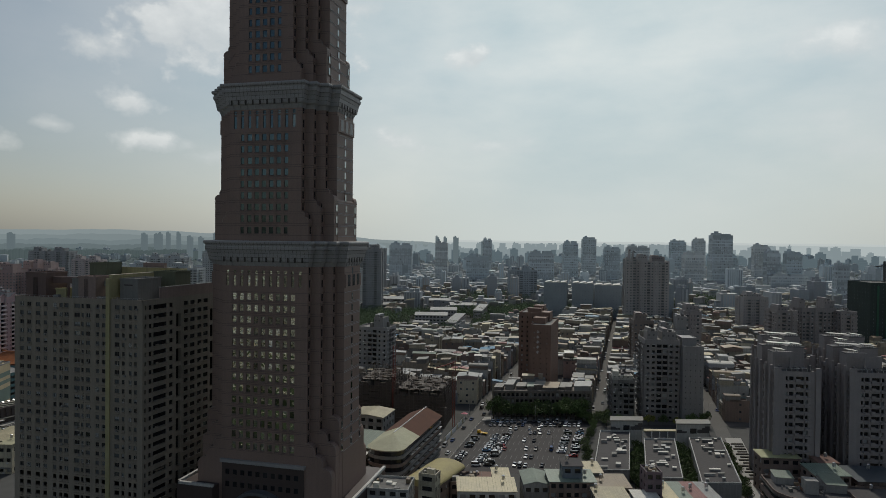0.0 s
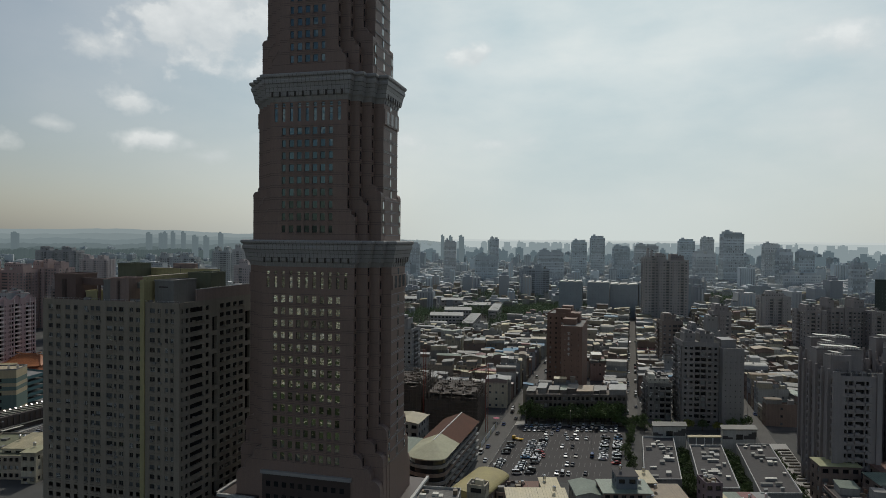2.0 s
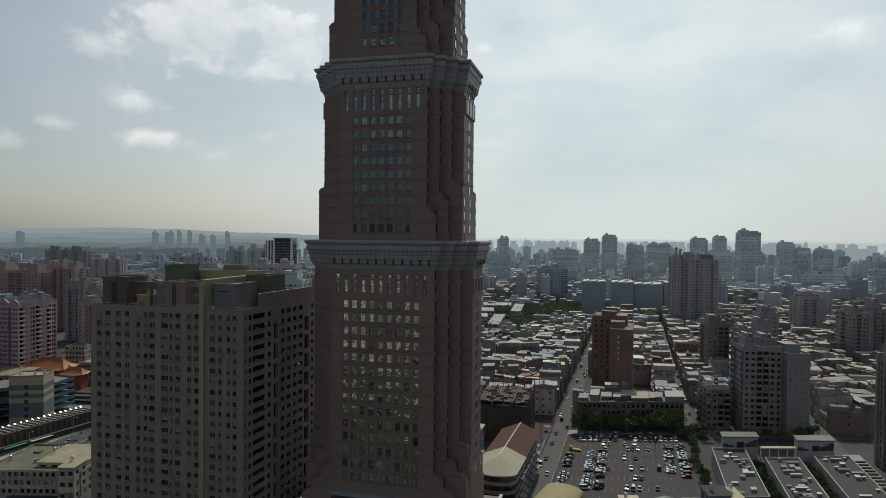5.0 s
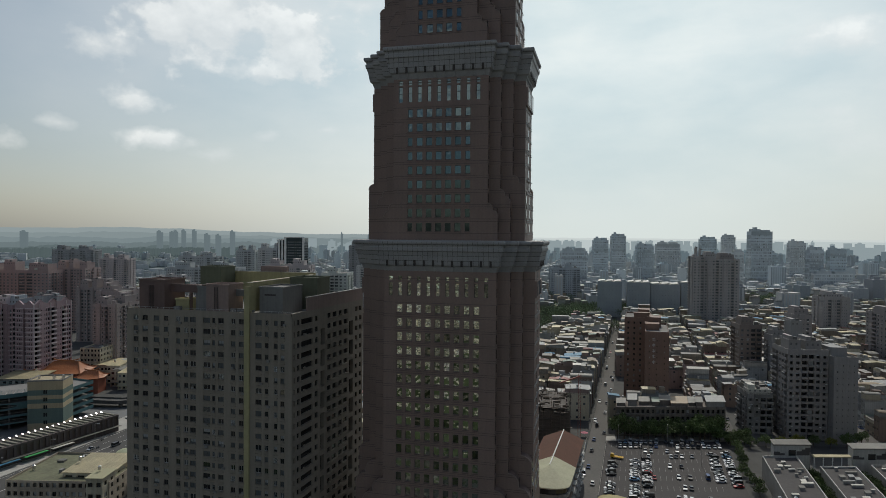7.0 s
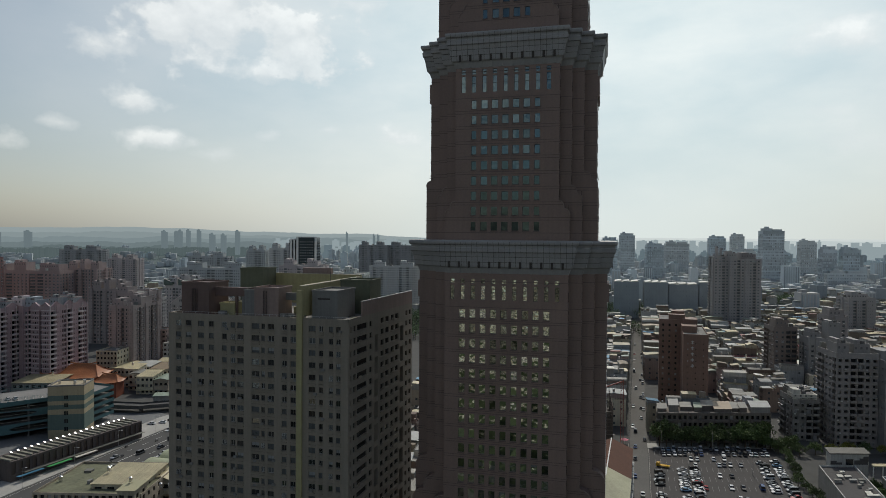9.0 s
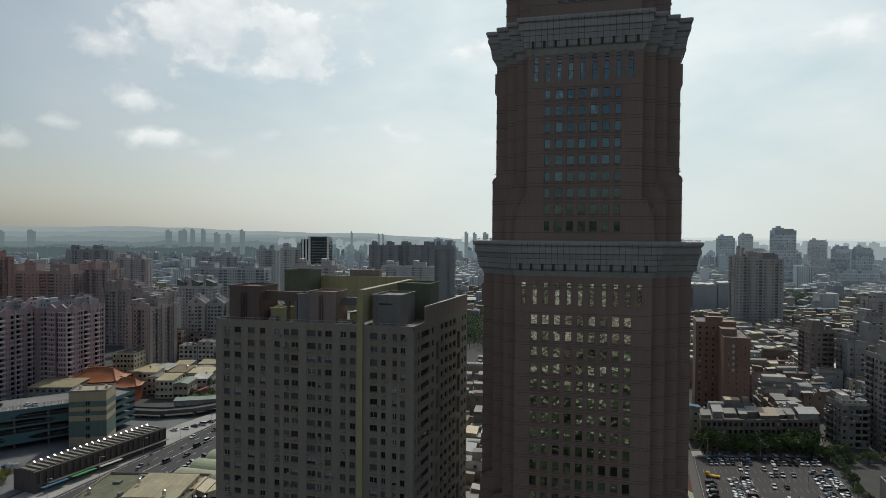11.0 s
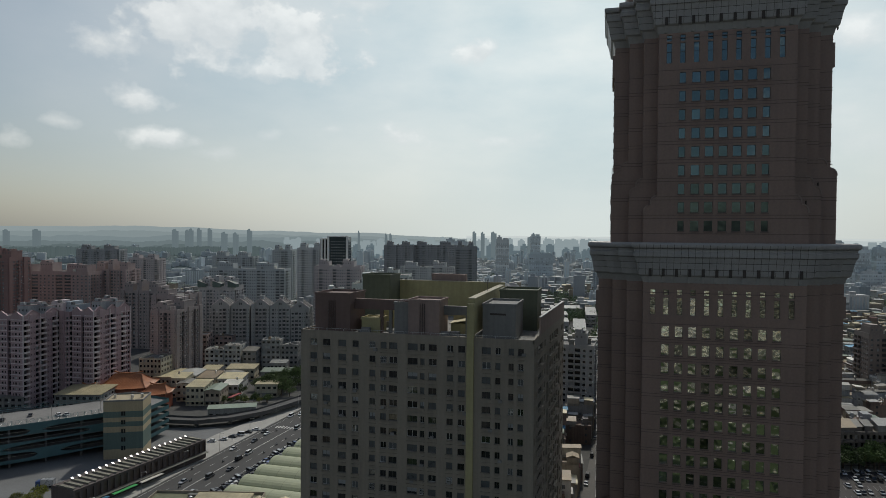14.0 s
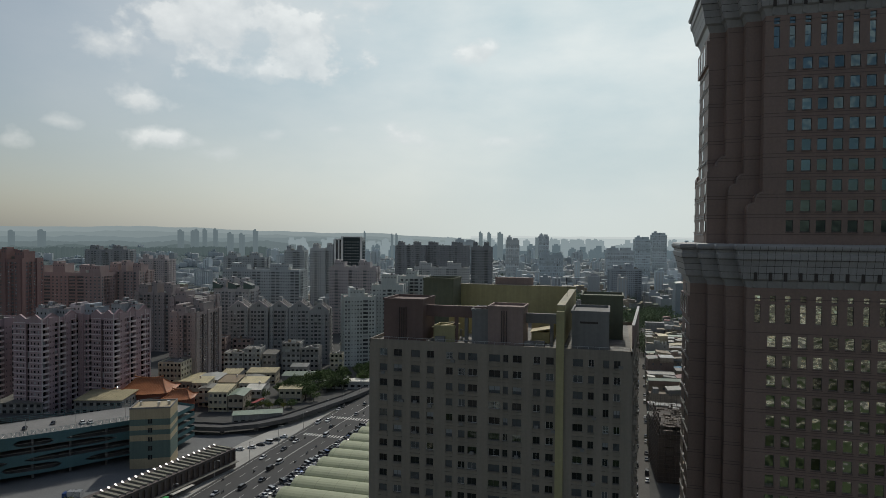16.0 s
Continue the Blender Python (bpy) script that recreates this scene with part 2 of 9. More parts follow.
RUST = surface("rusted_metal", (0.22, 0.12, 0.075), 0.8, 0.4, 2, 0.3, 0.2, 0.2)
NETTING = surface("dark_scaffold_net", (0.095, 0.08, 0.068), 0.9, 0.3, 1.5, 0.2, 0.2, 0.2)
SCAFFOLD = surface("pale_scaffold", (0.42, 0.40, 0.37), 0.6, 0.2, 3, 0.3, 0, 0, 0.3)
RED_STEEL = surface("red_crane_steel", (0.27, 0.075, 0.055), 0.5, 0.2, 2, 0.3, 0, 0)
BRICK_RED = surface("red_brown_tile", (0.225, 0.142, 0.108), 0.65, 0.2, 1.5, 0.1, 0.15, 0.1)
TEMPLE_TILE = surface("orange_glazed_tile", (0.38, 0.15, 0.065), 0.45, 0.3, 1.5, 0.25, 0, 0.2)
TEMPLE_RED = surface("temple_red_wall", (0.26, 0.085, 0.05), 0.7, 0.2, 1.5, 0.2, 0.1, 0.1)
TEAL = surface("teal_cladding", (0.07, 0.15, 0.16), 0.5, 0.15, 1.5, 0.15, 0.1, 0.05)
VAULT = surface("pale_green_sheet_roof", (0.345, 0.37, 0.24), 0.6, 0.15, 1.2, 0.1, 0.1, 0.1)
GREEN_NET = surface("green_safety_net", (0.045, 0.062, 0.054), 0.8, 0.3, 1.5, 0.1, 0.3, 0.1)
BANNER = surface("red_banner", (0.28, 0.06, 0.05), 0.7, 0.2, 1.5, 0.2, 0.1, 0)
BARK = surface("bark", (0.11, 0.085, 0.06), 0.95, 0.3, 4, 0.5, 0, 0.3)
LEAF = surface("leaves", (0.085, 0.125, 0.04), 0.75, 0.3, 1.5, 0.12, 0, 0, rand=0.3, island=0.45)
LEAF_YL = surface("yellow_leaves", (0.19, 0.20, 0.035), 0.75, 0.3, 1.5, 0.12, 0, 0, rand=0.2, island=0.4)
# far crowns lightened, with haze put into the leaf colour
LEAF_FAR = surface("hazed_far_leaves", (0.15, 0.20, 0.105), 0.85, 0.35, 0.4, 0.02, 0, 0, island=0.4)
TYRE = surface("tyre_rubber", (0.02, 0.02, 0.02), 0.9, 0.1, 3, 0.3, 0, 0)
SHEETS = [surface("sheet_roof_" + n, c, 0.55, 0.4, 1.4, 0.2, 0, 0.12, 0.0, 0.3, 0.35, 0.4) for n, c in (
    ("white", (0.56, 0.545, 0.48)), ("cream", (0.44, 0.385, 0.24)), ("grey", (0.165, 0.16, 0.14)), ("pale_green", (0.19, 0.235, 0.185)),
    ("silver", (0.29, 0.295, 0.28)), ("tan", (0.24, 0.185, 0.12)), ("rust_red", (0.22, 0.085, 0.075)), ("blue", (0.05, 0.18, 0.29)))]
HOUSE_WALLS = [surface("house_wall_" + n, c, 0.8, 0.28, 1.2, 0.14, 0.28, 0.12, 0.0, 0.2, 0.3, 0.25) for n, c in (
    ("grey", (0.265, 0.258, 0.24)), ("white", (0.41, 0.41, 0.385)), ("buff", (0.315, 0.27, 0.21)), ("pink", (0.335, 0.26, 0.235)),
    ("brown", (0.205, 0.157, 0.13)), ("bluish", (0.32, 0.335, 0.34)), ("cream", (0.46, 0.42, 0.32)))]
AWNING = surface("weathered_awning_metal", (0.45, 0.46, 0.46), 0.35, 0.3, 2, 0.2, 0.2, 0.05, 0.5, island=0.5)
ROOF_DIRT = surface("stained_roof_felt", (0.15, 0.145, 0.14), 0.8, 0.4, 1.2, 0.15, 0.1, 0.1)
PAINTS = [surface("car_paint_" + n, c, 0.28, 0.06, 3, 0.4, 0, 0, mt, 0.12, 0.6) for n, c, mt in (
    ("white", (0.75, 0.75, 0.74), 0), ("silver", (0.45, 0.46, 0.47), 0.5), ("black", (0.02, 0.02, 0.022), 0), ("grey", (0.12, 0.125, 0.13), 0.3),
    ("blue", (0.03, 0.07, 0.2), 0.2), ("red", (0.35, 0.03, 0.03), 0), ("yellow", (0.65, 0.38, 0.03), 0), ("sky_blue", (0.16, 0.3, 0.45), 0))]

# ---- building tools ----


class Shape:
    """Faces gathered for one mesh."""

    def __init__(self):
        self.v, self.f = [], []

    def add(self, vs, fs):
        n = len(self.v)
        self.v.extend(vs)
        self.f.extend([tuple(i + n for i in f) for f in fs])
        return self

    def quad(self, a, b, c, d):
        return self.add([a, b, c, d], [(0, 1, 2, 3)])

    def box(self, x0, y0, z0, x1, y1, z1, bottom=False):
        v = [(x0, y0, z0), (x1, y0, z0), (x1, y1, z0), (x0, y1, z0), (x0, y0, z1), (x1, y0, z1), (x1, y1, z1), (x0, y1, z1)]
        f = [(0, 1, 5, 4), (1, 2, 6, 5), (2, 3, 7, 6), (3, 0, 4, 7), (4, 5, 6, 7)]
        if bottom:
            f.append((3, 2, 1, 0))
        return self.add(v, f)

    def prism(self, poly, z0, z1, cap=True, floor=False):
        n = len(poly)
        v = [(x, y, z0) for x, y in poly] + [(x, y, z1) for x, y in poly]
        f = [(i, (i + 1) % n, (i + 1) % n + n, i + n) for i in range(n)]
        if cap:
            f.append(tuple(range(n, 2 * n)))
        if floor:
            f.append(tuple(range(n - 1, -1, -1)))
        return self.add(v, f)

    def loft(self, rings, cap=False, closed=True):
        n = len(rings[0])
        v = [p for r in rings for p in r]
        f = []
        for k in range(len(rings) - 1):
            for i in range(n if closed else n - 1):
                j = (i + 1) % n
                f.append((k * n + i, k * n + j, (k + 1) * n + j, (k + 1) * n + i))
        if cap:
            f.append(tuple(range((len(rings) - 1) * n, len(rings) * n)))
        return self.add(v, f)

    def tube(self, x, y, z0, z1, r, n=8, r2=None, cap=True):
        r2 = r if r2 is None else r2
        ring = [(math.cos(2 * math.pi * i / n), math.sin(2 * math.pi * i / n)) for i in range(n)]
        return self.loft([[(x + r * c, y + r * s, z0) for c, s in ring], [(x + r2 * c, y + r2 * s, z1) for c, s in ring]], cap)

    def bar(self, a, b, w):
        """A square bar from a to b."""
        a, b = Vector(a), Vector(b)
        d = (b - a).normalized()
        p = d.cross(Vector((0, 0, 1)) if abs(d.z) < 0.9 else Vector((1, 0, 0))).normalized() * w / 2
        q = d.cross(p).normalized() * w / 2
        r0 = [tuple(a + s * p + t * q) for s, t in ((-1, -1), (1, -1), (1, 1), (-1, 1))]
        r1 = [tuple(b + s * p + t * q) for s, t in ((-1, -1), (1, -1), (1, 1), (-1, 1))]
        return self.loft([r0, r1], True)

    def put(self, other, m):
        """Another shape's faces, moved by the matrix m."""
        return self.add([tuple(m @ Vector(p)) for p in other.v], other.f)

    def mesh(self, name, mat):
        me = bpy.data.meshes.new(name)
        me.from_pydata(self.v, [], self.f)
        me.materials.append(mat)
        me.update()
        return me


def part(name, shape, mat, parent, label="", kind=""):
    """One mesh object under a thing or a part."""
    me = shape if isinstance(shape, bpy.types.Mesh) else shape.mesh(name, mat)
    ob = new(name, me)
    ob.parent = parent
    return tagged(ob, label=label, kind=kind)


def thing(name, label, category, m=None, group="", kind=""):
    ob = new(name)
    ob.empty_display_size = 0.5
    if m is not None:
        ob.matrix_world = m
    return tagged(ob, label, category, group, kind)


def solid(name, shape, mat, label, category="", kind="", m=None, group=""):
    ob = new(name, shape.mesh(name, mat))
    if m is not None:
        ob.matrix_world = m
    return tagged(ob, label, category, group, kind)


def facade(wall, pane, m, w, z0, z1, cols, rows, depth=0.35, skip=None, spots=None):
    """A wall from x 0 to w and z0 to z1 in the plane y = 0 of m, looking to -y, with openings of that depth.
    pane takes the glass at the back of each opening; spots takes the places of the openings instead."""
    xs = [0.0]
    for a, b in cols:
        xs += [a, b]
    xs.append(w)

    def P(x, y, z):
        return tuple(m @ Vector((x, y, z)))
    z = z0
    for r, (za, zb) in enumerate(rows):
        if za > z + 1e-4:
            wall.quad(P(0, 0, z), P(w, 0, z), P(w, 0, za), P(0, 0, za))
        x = 0.0
        for c, (a, b) in enumerate(cols):
            if skip and skip(c, r):
                continue
            wall.quad(P(x, 0, za), P(a, 0, za), P(a, 0, zb), P(x, 0, zb))
            d = depth
            wall.quad(P(a, 0, za), P(a, d, za), P(a, d, zb), P(a, 0, zb))
            wall.quad(P(b, d, za), P(b, 0, za), P(b, 0, zb), P(b, d, zb))
            wall.quad(P(a, 0, za), P(b, 0, za), P(b, d, za), P(a, d, za))
            wall.quad(P(a, d, zb), P(b, d, zb), P(b, 0, zb), P(a, 0, zb))
            if spots is not None:
                spots.append((a, b, za, zb, d))
            elif pane is not None:
                (pane if not isinstance(pane, tuple) else (pane[1] if pane[2].random() < pane[3] else pane[0])).quad(P(a, d, za), P(b, d, za), P(b, d, zb), P(a, d, zb))
            x = b
        wall.quad(P(x, 0, za), P(w, 0, za), P(w, 0, zb), P(x, 0, zb))
        z = zb
    if z1 > z + 1e-4:
        wall.quad(P(0, 0, z), P(w, 0, z), P(w, 0, z1), P(0, 0, z1))


def even(w, n, frac, edge=0.0):
    """n openings evenly over a width w, each taking that share of its bay."""
    bay = (w - 2 * edge) / n
    return [(edge + bay * (i + 0.5 - frac / 2), edge + bay * (i + 0.5 + frac / 2)) for i in range(n)]


def storeys(z0, h, n, lo, hi):
    return [(z0 + h * i + lo, z0 + h * i + hi) for i in range(n)]


AX, BX = Vector((0.968, 0.250)), Vector((0.044, 0.999))


def P2(a, b):
    """The eastern blocks run askew: a counts from the first street, b up along the streets."""
    return (-70 + a * AX.x + b * BX.x, 360 + a * AX.y + b * BX.y)


def skew(a0, a1, b0, b1):
    return [P2(a0, b0), P2(a1, b0), P2(a1, b1), P2(a0, b1)]


def face_matrix(p, q):
    """The plane of a wall from p to q, whose outside lies to the right of that way."""
    p, q = Vector((*p, 0)), Vector((*q, 0))
    d = (q - p).normalized()
    n = Vector((d.y, -d.x, 0))
    return Matrix(((d.x, -n.x, 0, p.x), (d.y, -n.y, 0, p.y), (0, 0, 1, 0), (0, 0, 0, 1))), (q - p).length

# ---- ground ----
g = Shape()
ring = [(4700 * math.cos(2 * math.pi * i / 48), 4700 * math.sin(2 * math.pi * i / 48), 0.0) for i in range(48)]
g.add(ring, [tuple(range(48))])
solid("ground", g, GROUND, "grey-brown city ground between the buildings", "ground", "structure")

# ---- the great tower ----
# paler granite that stands for light caught on the buttress rims
GRANITE_RIM = surface("lit_granite_rim", (0.27, 0.205, 0.175), 0.5, 0.2, 2.0, 0.1, 0.1, 0.1)
GRANITE_MID = surface("string_course_granite", (0.135, 0.095, 0.08), 0.55, 0.22, 2.0, 0.09, 0.10, 0.1)
TX, TY = -111.8, 213.75     # its middle
STEP = 2.95     # how far each pier stands back behind the next
LEAN_X = -0.35     # the windows stand a little off the middle


def stepped(half, front, back, z):
    """Plan of a tower stage at one height, anticlockwise from the centre panel's right end. half: half widths of the panel and of the three piers."""
    right = [(half[0], front)]
    y = front
    for i in range(3):
        y += STEP
        right += [(half[i], y), (half[i + 1], y)]
    rear = [(x, front + back - y) for x, y in reversed(right)]
    east = right + rear
    west = [(-x, y) for x, y in reversed(east)]
    return [(TX + x, TY + y, z) for x, y in east + west]


def shoulder(z, top, reach, lobes, rise):
    """How far a rounded buttress stands out at height z: lobes one under the other, each of that rise."""
    out = 0.0
    for k in range(lobes):
        e = (top - rise * k - z) / (rise * 0.72)
        if e > 0:
            out += math.sqrt(1 - (1 - min(e, 1.0)) ** 2) / lobes
    return reach * out


def tower_stage(tower, z0, z1, half, hy, tops, reach, lobes, rise, cols, rows, tall, side_y):
    """One stage: shaft, front panel with its windows, string courses, windows in the piers and the narrow sides."""
    front, back = -hy, hy

    def halves(z):
        return [half[i] + shoulder(z, tops[i], reach[i], lobes[i], rise) for i in range(4)]
    levels = {z0, z1}
    for t, n in zip(tops, lobes):
        for k in range(n):
            levels.update(t - rise * (k + 0.72 * q) for q in (0, .01, .05, .14, .3, .55, 1.0) if z0 < t - rise * (k + 0.72 * q) < z1)
    levels = sorted(levels)
    rings = [stepped(halves(z), front, back, z) for z in levels]
    # the shaft leaves out the panel between the two ends of the front
    shaft = Shape().loft(rings, closed=False)
    shaft.add(rings[-1], [tuple(range(len(rings[0])))])
    wall = Shape()
    spots = []
    m = Matrix.Translation((TX - half[0], TY + front, 0))
    allrows = sorted(rows)
    split = tall[1][0][0] - 0.6
    facade(wall, None, m, 2 * half[0], z0, split, [(a + half[0], b + half[0]) for a, b in cols], allrows, 0.28, None, spots)
    facade(wall, None, m, 2 * half[0], split, z1, [(a + half[0], b + half[0]) for a, b in tall[0]], tall[1], 0.28, None, spots)
    for za, zb in zip(levels, levels[1:]):
        ha, hb = halves(za)[0], halves(zb)[0]
        if ha > half[0] + 1e-3:
            for s in (-1, 1):
                wall.quad((TX + s * half[0], TY + front, za), (TX + s * ha, TY + front, za), (TX + s * hb, TY + front, zb), (TX + s * half[0], TY + front, zb))
    part("shaft", shaft, GRANITE, tower)
    part("front_panel", wall, GRANITE, tower)
    # pale strips that follow the lobes of each buttress, painting their lit rims
    for i in range(3):
        for s in (-1, 1):
            for k in range(lobes[i]):
                pts = []
                for q in range(12):
                    z = tops[i] - rise * (k + 0.9 * (q / 11) ** 2)
                    pts.append((TX + s * (half[i] + shoulder(z, tops[i], reach[i], lobes[i], rise) - 0.04), TY + front + STEP * i - 0.04, z))
                rim = Shape()
                for p, q in zip(pts, pts[1:]):
                    rim.bar(p, q, 0.22)
                part("shoulder_rim", rim, GRANITE_RIM, tower, "pale strip for the lit rim of a rounded buttress")
    pane_mesh = {}
    for a, b, za, zb, d in spots:
        key = (round(b - a, 2), round(zb - za, 2))
        if key not in pane_mesh:
            w, h = key
            s = Shape().box(-w / 2, 0, 0, w / 2, 0.05, h, True)
            f = Shape()
            for bx in ((-w / 2, -0.05, 0, -w / 2 + 0.07, 0, h), (w / 2 - 0.07, -0.05, 0, w / 2, 0, h), (-w / 2, -0.05, 0, w / 2, 0, 0.07), (-w / 2, -0.05, h - 0.07, w / 2, 0, h)):
                f.box(*bx, True)
            if h > 3:
                f.box(-w / 2, -0.05, h * 0.55, w / 2, 0, h * 0.55 + 0.1, True)
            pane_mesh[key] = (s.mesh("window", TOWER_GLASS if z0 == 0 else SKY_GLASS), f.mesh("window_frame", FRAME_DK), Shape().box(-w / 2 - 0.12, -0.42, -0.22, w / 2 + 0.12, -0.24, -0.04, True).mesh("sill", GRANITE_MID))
        pm, fm, sm = pane_mesh[key]
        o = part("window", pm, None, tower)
        o.location = (TX - half[0] + (a + b) / 2, TY + front + d, za)
        o.rotation_euler = (radians(random.uniform(-0.6, 0.6)), 0, radians(random.uniform(-0.8, 0.8)))
        part("window_frame", fm, None, o)
        if h < 3 and za < split:
            part("sill", sm, None, o)
    # two thin string courses round the shaft at each storey
    for za, zb in allrows + [(zb + 1.6, zb + 4.0) for za, zb in tall[1][:1]]:
        for z in (zb + 0.42, za - 0.62):
            if z > z1 - 1 or z < z0 + 1:
                continue
            h = [q + 0.06 for q in halves(z)]
            lo, hi = stepped(h, front - 0.06, back + 0.06, z), stepped(h, front - 0.06, back + 0.06, z + 0.13)
            part("string_course", Shape().loft([lo, hi]), GRANITE_MID, tower)
    # narrow windows in the returns of the piers, wider ones on the end walls
    slim = Shape().box(0, -0.5, 0, 0.06, 0.5, 2.5, True).mesh("pier_window", DARK_GLASS)
    wide_mesh = Shape().box(0, -0.62, 0, 0.06, 0.62, 2.2, True).mesh("side_window", SIDE_GLASS)
    sill = Shape().box(0, -0.85, -0.2, 0.2, 0.85, -0.02, True).mesh("sill", CORNICE)
    course = Shape().box(0, -side_y, -0.75, 0.14, side_y, -0.6, True).box(0, -side_y, 2.75, 0.14, side_y, 2.9, True).mesh("side_course", CORNICE)
    for za, zb in allrows + [(t[0], t[1]) for t in tall[1]]:
        h = halves(za + 1.2)
        for i in range(3):
            if h[i + 1] - h[i] > 1.5:
                o = part("pier_window", slim, None, tower)
                o.location = (TX + h[i] - 0.02, TY + front + STEP * (i + 0.5), za)
        h = halves(za)
        low = za < tops[2] - rise * lobes[2]
        for s in (1, -1):
            for y in (0.0, -side_y - 1.2, side_y + 1.2) if low else (0.0,):
                o = part("side_window", wide_mesh, None, tower)
                o.location = (TX + s * (h[3] - 0.02), TY + y, za)
                o.rotation_euler = (0, 0, 0 if s > 0 else math.pi)
                part("sill", sill, None, o)
            if za < split:
                o = part("side_course", course, None, tower)
                o.location = (TX + s * (h[3] - 0.004), TY, za)
                o.rotation_euler = (0, 0, 0 if s > 0 else math.pi)
    # swelling heads of the end walls beside the tall windows
    za, zb = tall[1][0][0] - 0.4, tall[1][0][1] + 0.5
    for s in (-1, 1):
        x0, x1 = sorted((s * half[3], s * (half[3] + 0.5)))
        o = part("end_bay", Shape().box(TX + x0, TY - side_y, za, TX + x1, TY + side_y, zb, True), GRANITE, tower)
        for y in (-4.2, 0.0, 4.2):
            w = part("bay_window", Shape().box(0, -1.1, 0, 0.06, 1.1, 4.0, True), DARK_GLASS, o)
            w.location = (TX + (x1 if s > 0 else x0 - 0.06), TY + y, za + 0.5)


def cornice(tower, z0, z1, half, hy, out, n_front):
    """A flaring cornice: bracket row, hollow, fascia and a rolled lip, following the stepped plan."""
    h = z1 - z0
    prof = [(0.0, 0.0), (0.16, 0.25), (0.2, 0.5), (0.34, 0.62), (0.5, 0.74), (0.62, 0.9), (0.66, 1.02), (0.76, 1.06), (0.78, 0.96), (0.84, 0.98), (0.86, 1.14), (0.9, 1.24), (0.95, 1.26), (0.985, 1.18), (1.0, 1.0)]
    rings = []
    for t, o in prof:
        e = o * out
        rings.append(stepped([x + e for x in half], -hy - e, hy + e, z0 + t * h))
    s = Shape().loft(rings, cap=True)
    body = part("cornice", s, CORNICE, tower, "weathered grey flared cornice")
    # upright joints of the cladding sheets, and brackets with dark slots between
    br = Shape().add([(-0.28, 0, -0.9), (0.28, 0, -0.9), (0.28, -0.35, -0.75), (-0.28, -0.35, -0.75), (-0.28, 0, 0.9), (0.28, 0, 0.9), (0.28, -0.8, 0.9), (-0.28, -0.8, 0.9)],
                     [(0, 1, 2, 3), (3, 2, 6, 7), (0, 3, 7, 4), (1, 5, 6, 2), (4, 7, 6, 5)]).mesh("bracket", CORNICE)
    slot = Shape().box(-0.3, -0.06, 0, 0.3, 0.1, 1.7, True).mesh("slot", JOINT)
    w = half[0]
    pts = [(-w + 2 * w * (i + 0.5) / n_front, -hy, 0) for i in range(n_front)]
    side_y = hy - STEP * 3
    for i in range(6):
        pts.append((half[3], -side_y + 2 * side_y * (i + 0.5) / 6, 90))
    for x, y, a in pts:
        m = Matrix.Translation((TX + x, TY + y, z0 + 0.1 * h)) @ Matrix.Rotation(radians(a), 4, "Z")
        o = part("bracket", br, None, body)
        o.matrix_local = m
        o = part("slot", slot, None, body)
        o.matrix_local = m @ Matrix.Translation((0, -out * 0.62, 0.55))
    # joints
    rib = Shape()
    nj = n_front * 2
    e1, e2, e3 = 0.55 * out, 1.03 * out, 1.10 * out
    for i in range(nj + 1):
        x = TX - w - 1 + (2 * w + 2) * i / nj
        path = [(x, TY - hy - o * out - 0.015, z0 + t * h) for t, o in prof[2:13]]
        for p, q in zip(path, path[1:]):
            rib.quad((p[0] - 0.035, p[1], p[2]), (p[0] + 0.035, p[1], p[2]), (q[0] + 0.035, q[1], q[2]), (q[0] - 0.035, q[1], q[2]))
    part("sheet_joints", rib, JOINT, body, kind="stuff")
    for t, o in ((0.34, 0.62), (0.5, 0.74), (0.64, 0.97), (0.86, 1.14)):
        e = o * out + 0.03
        a = stepped([x + e for x in half], -hy - e, hy + e, z0 + t * h - 0.05)
        b = stepped([x + e for x in half], -hy - e, hy + e, z0 + t * h + 0.04)
        part("level_joint", Shape().loft([a, b]), JOINT, body)


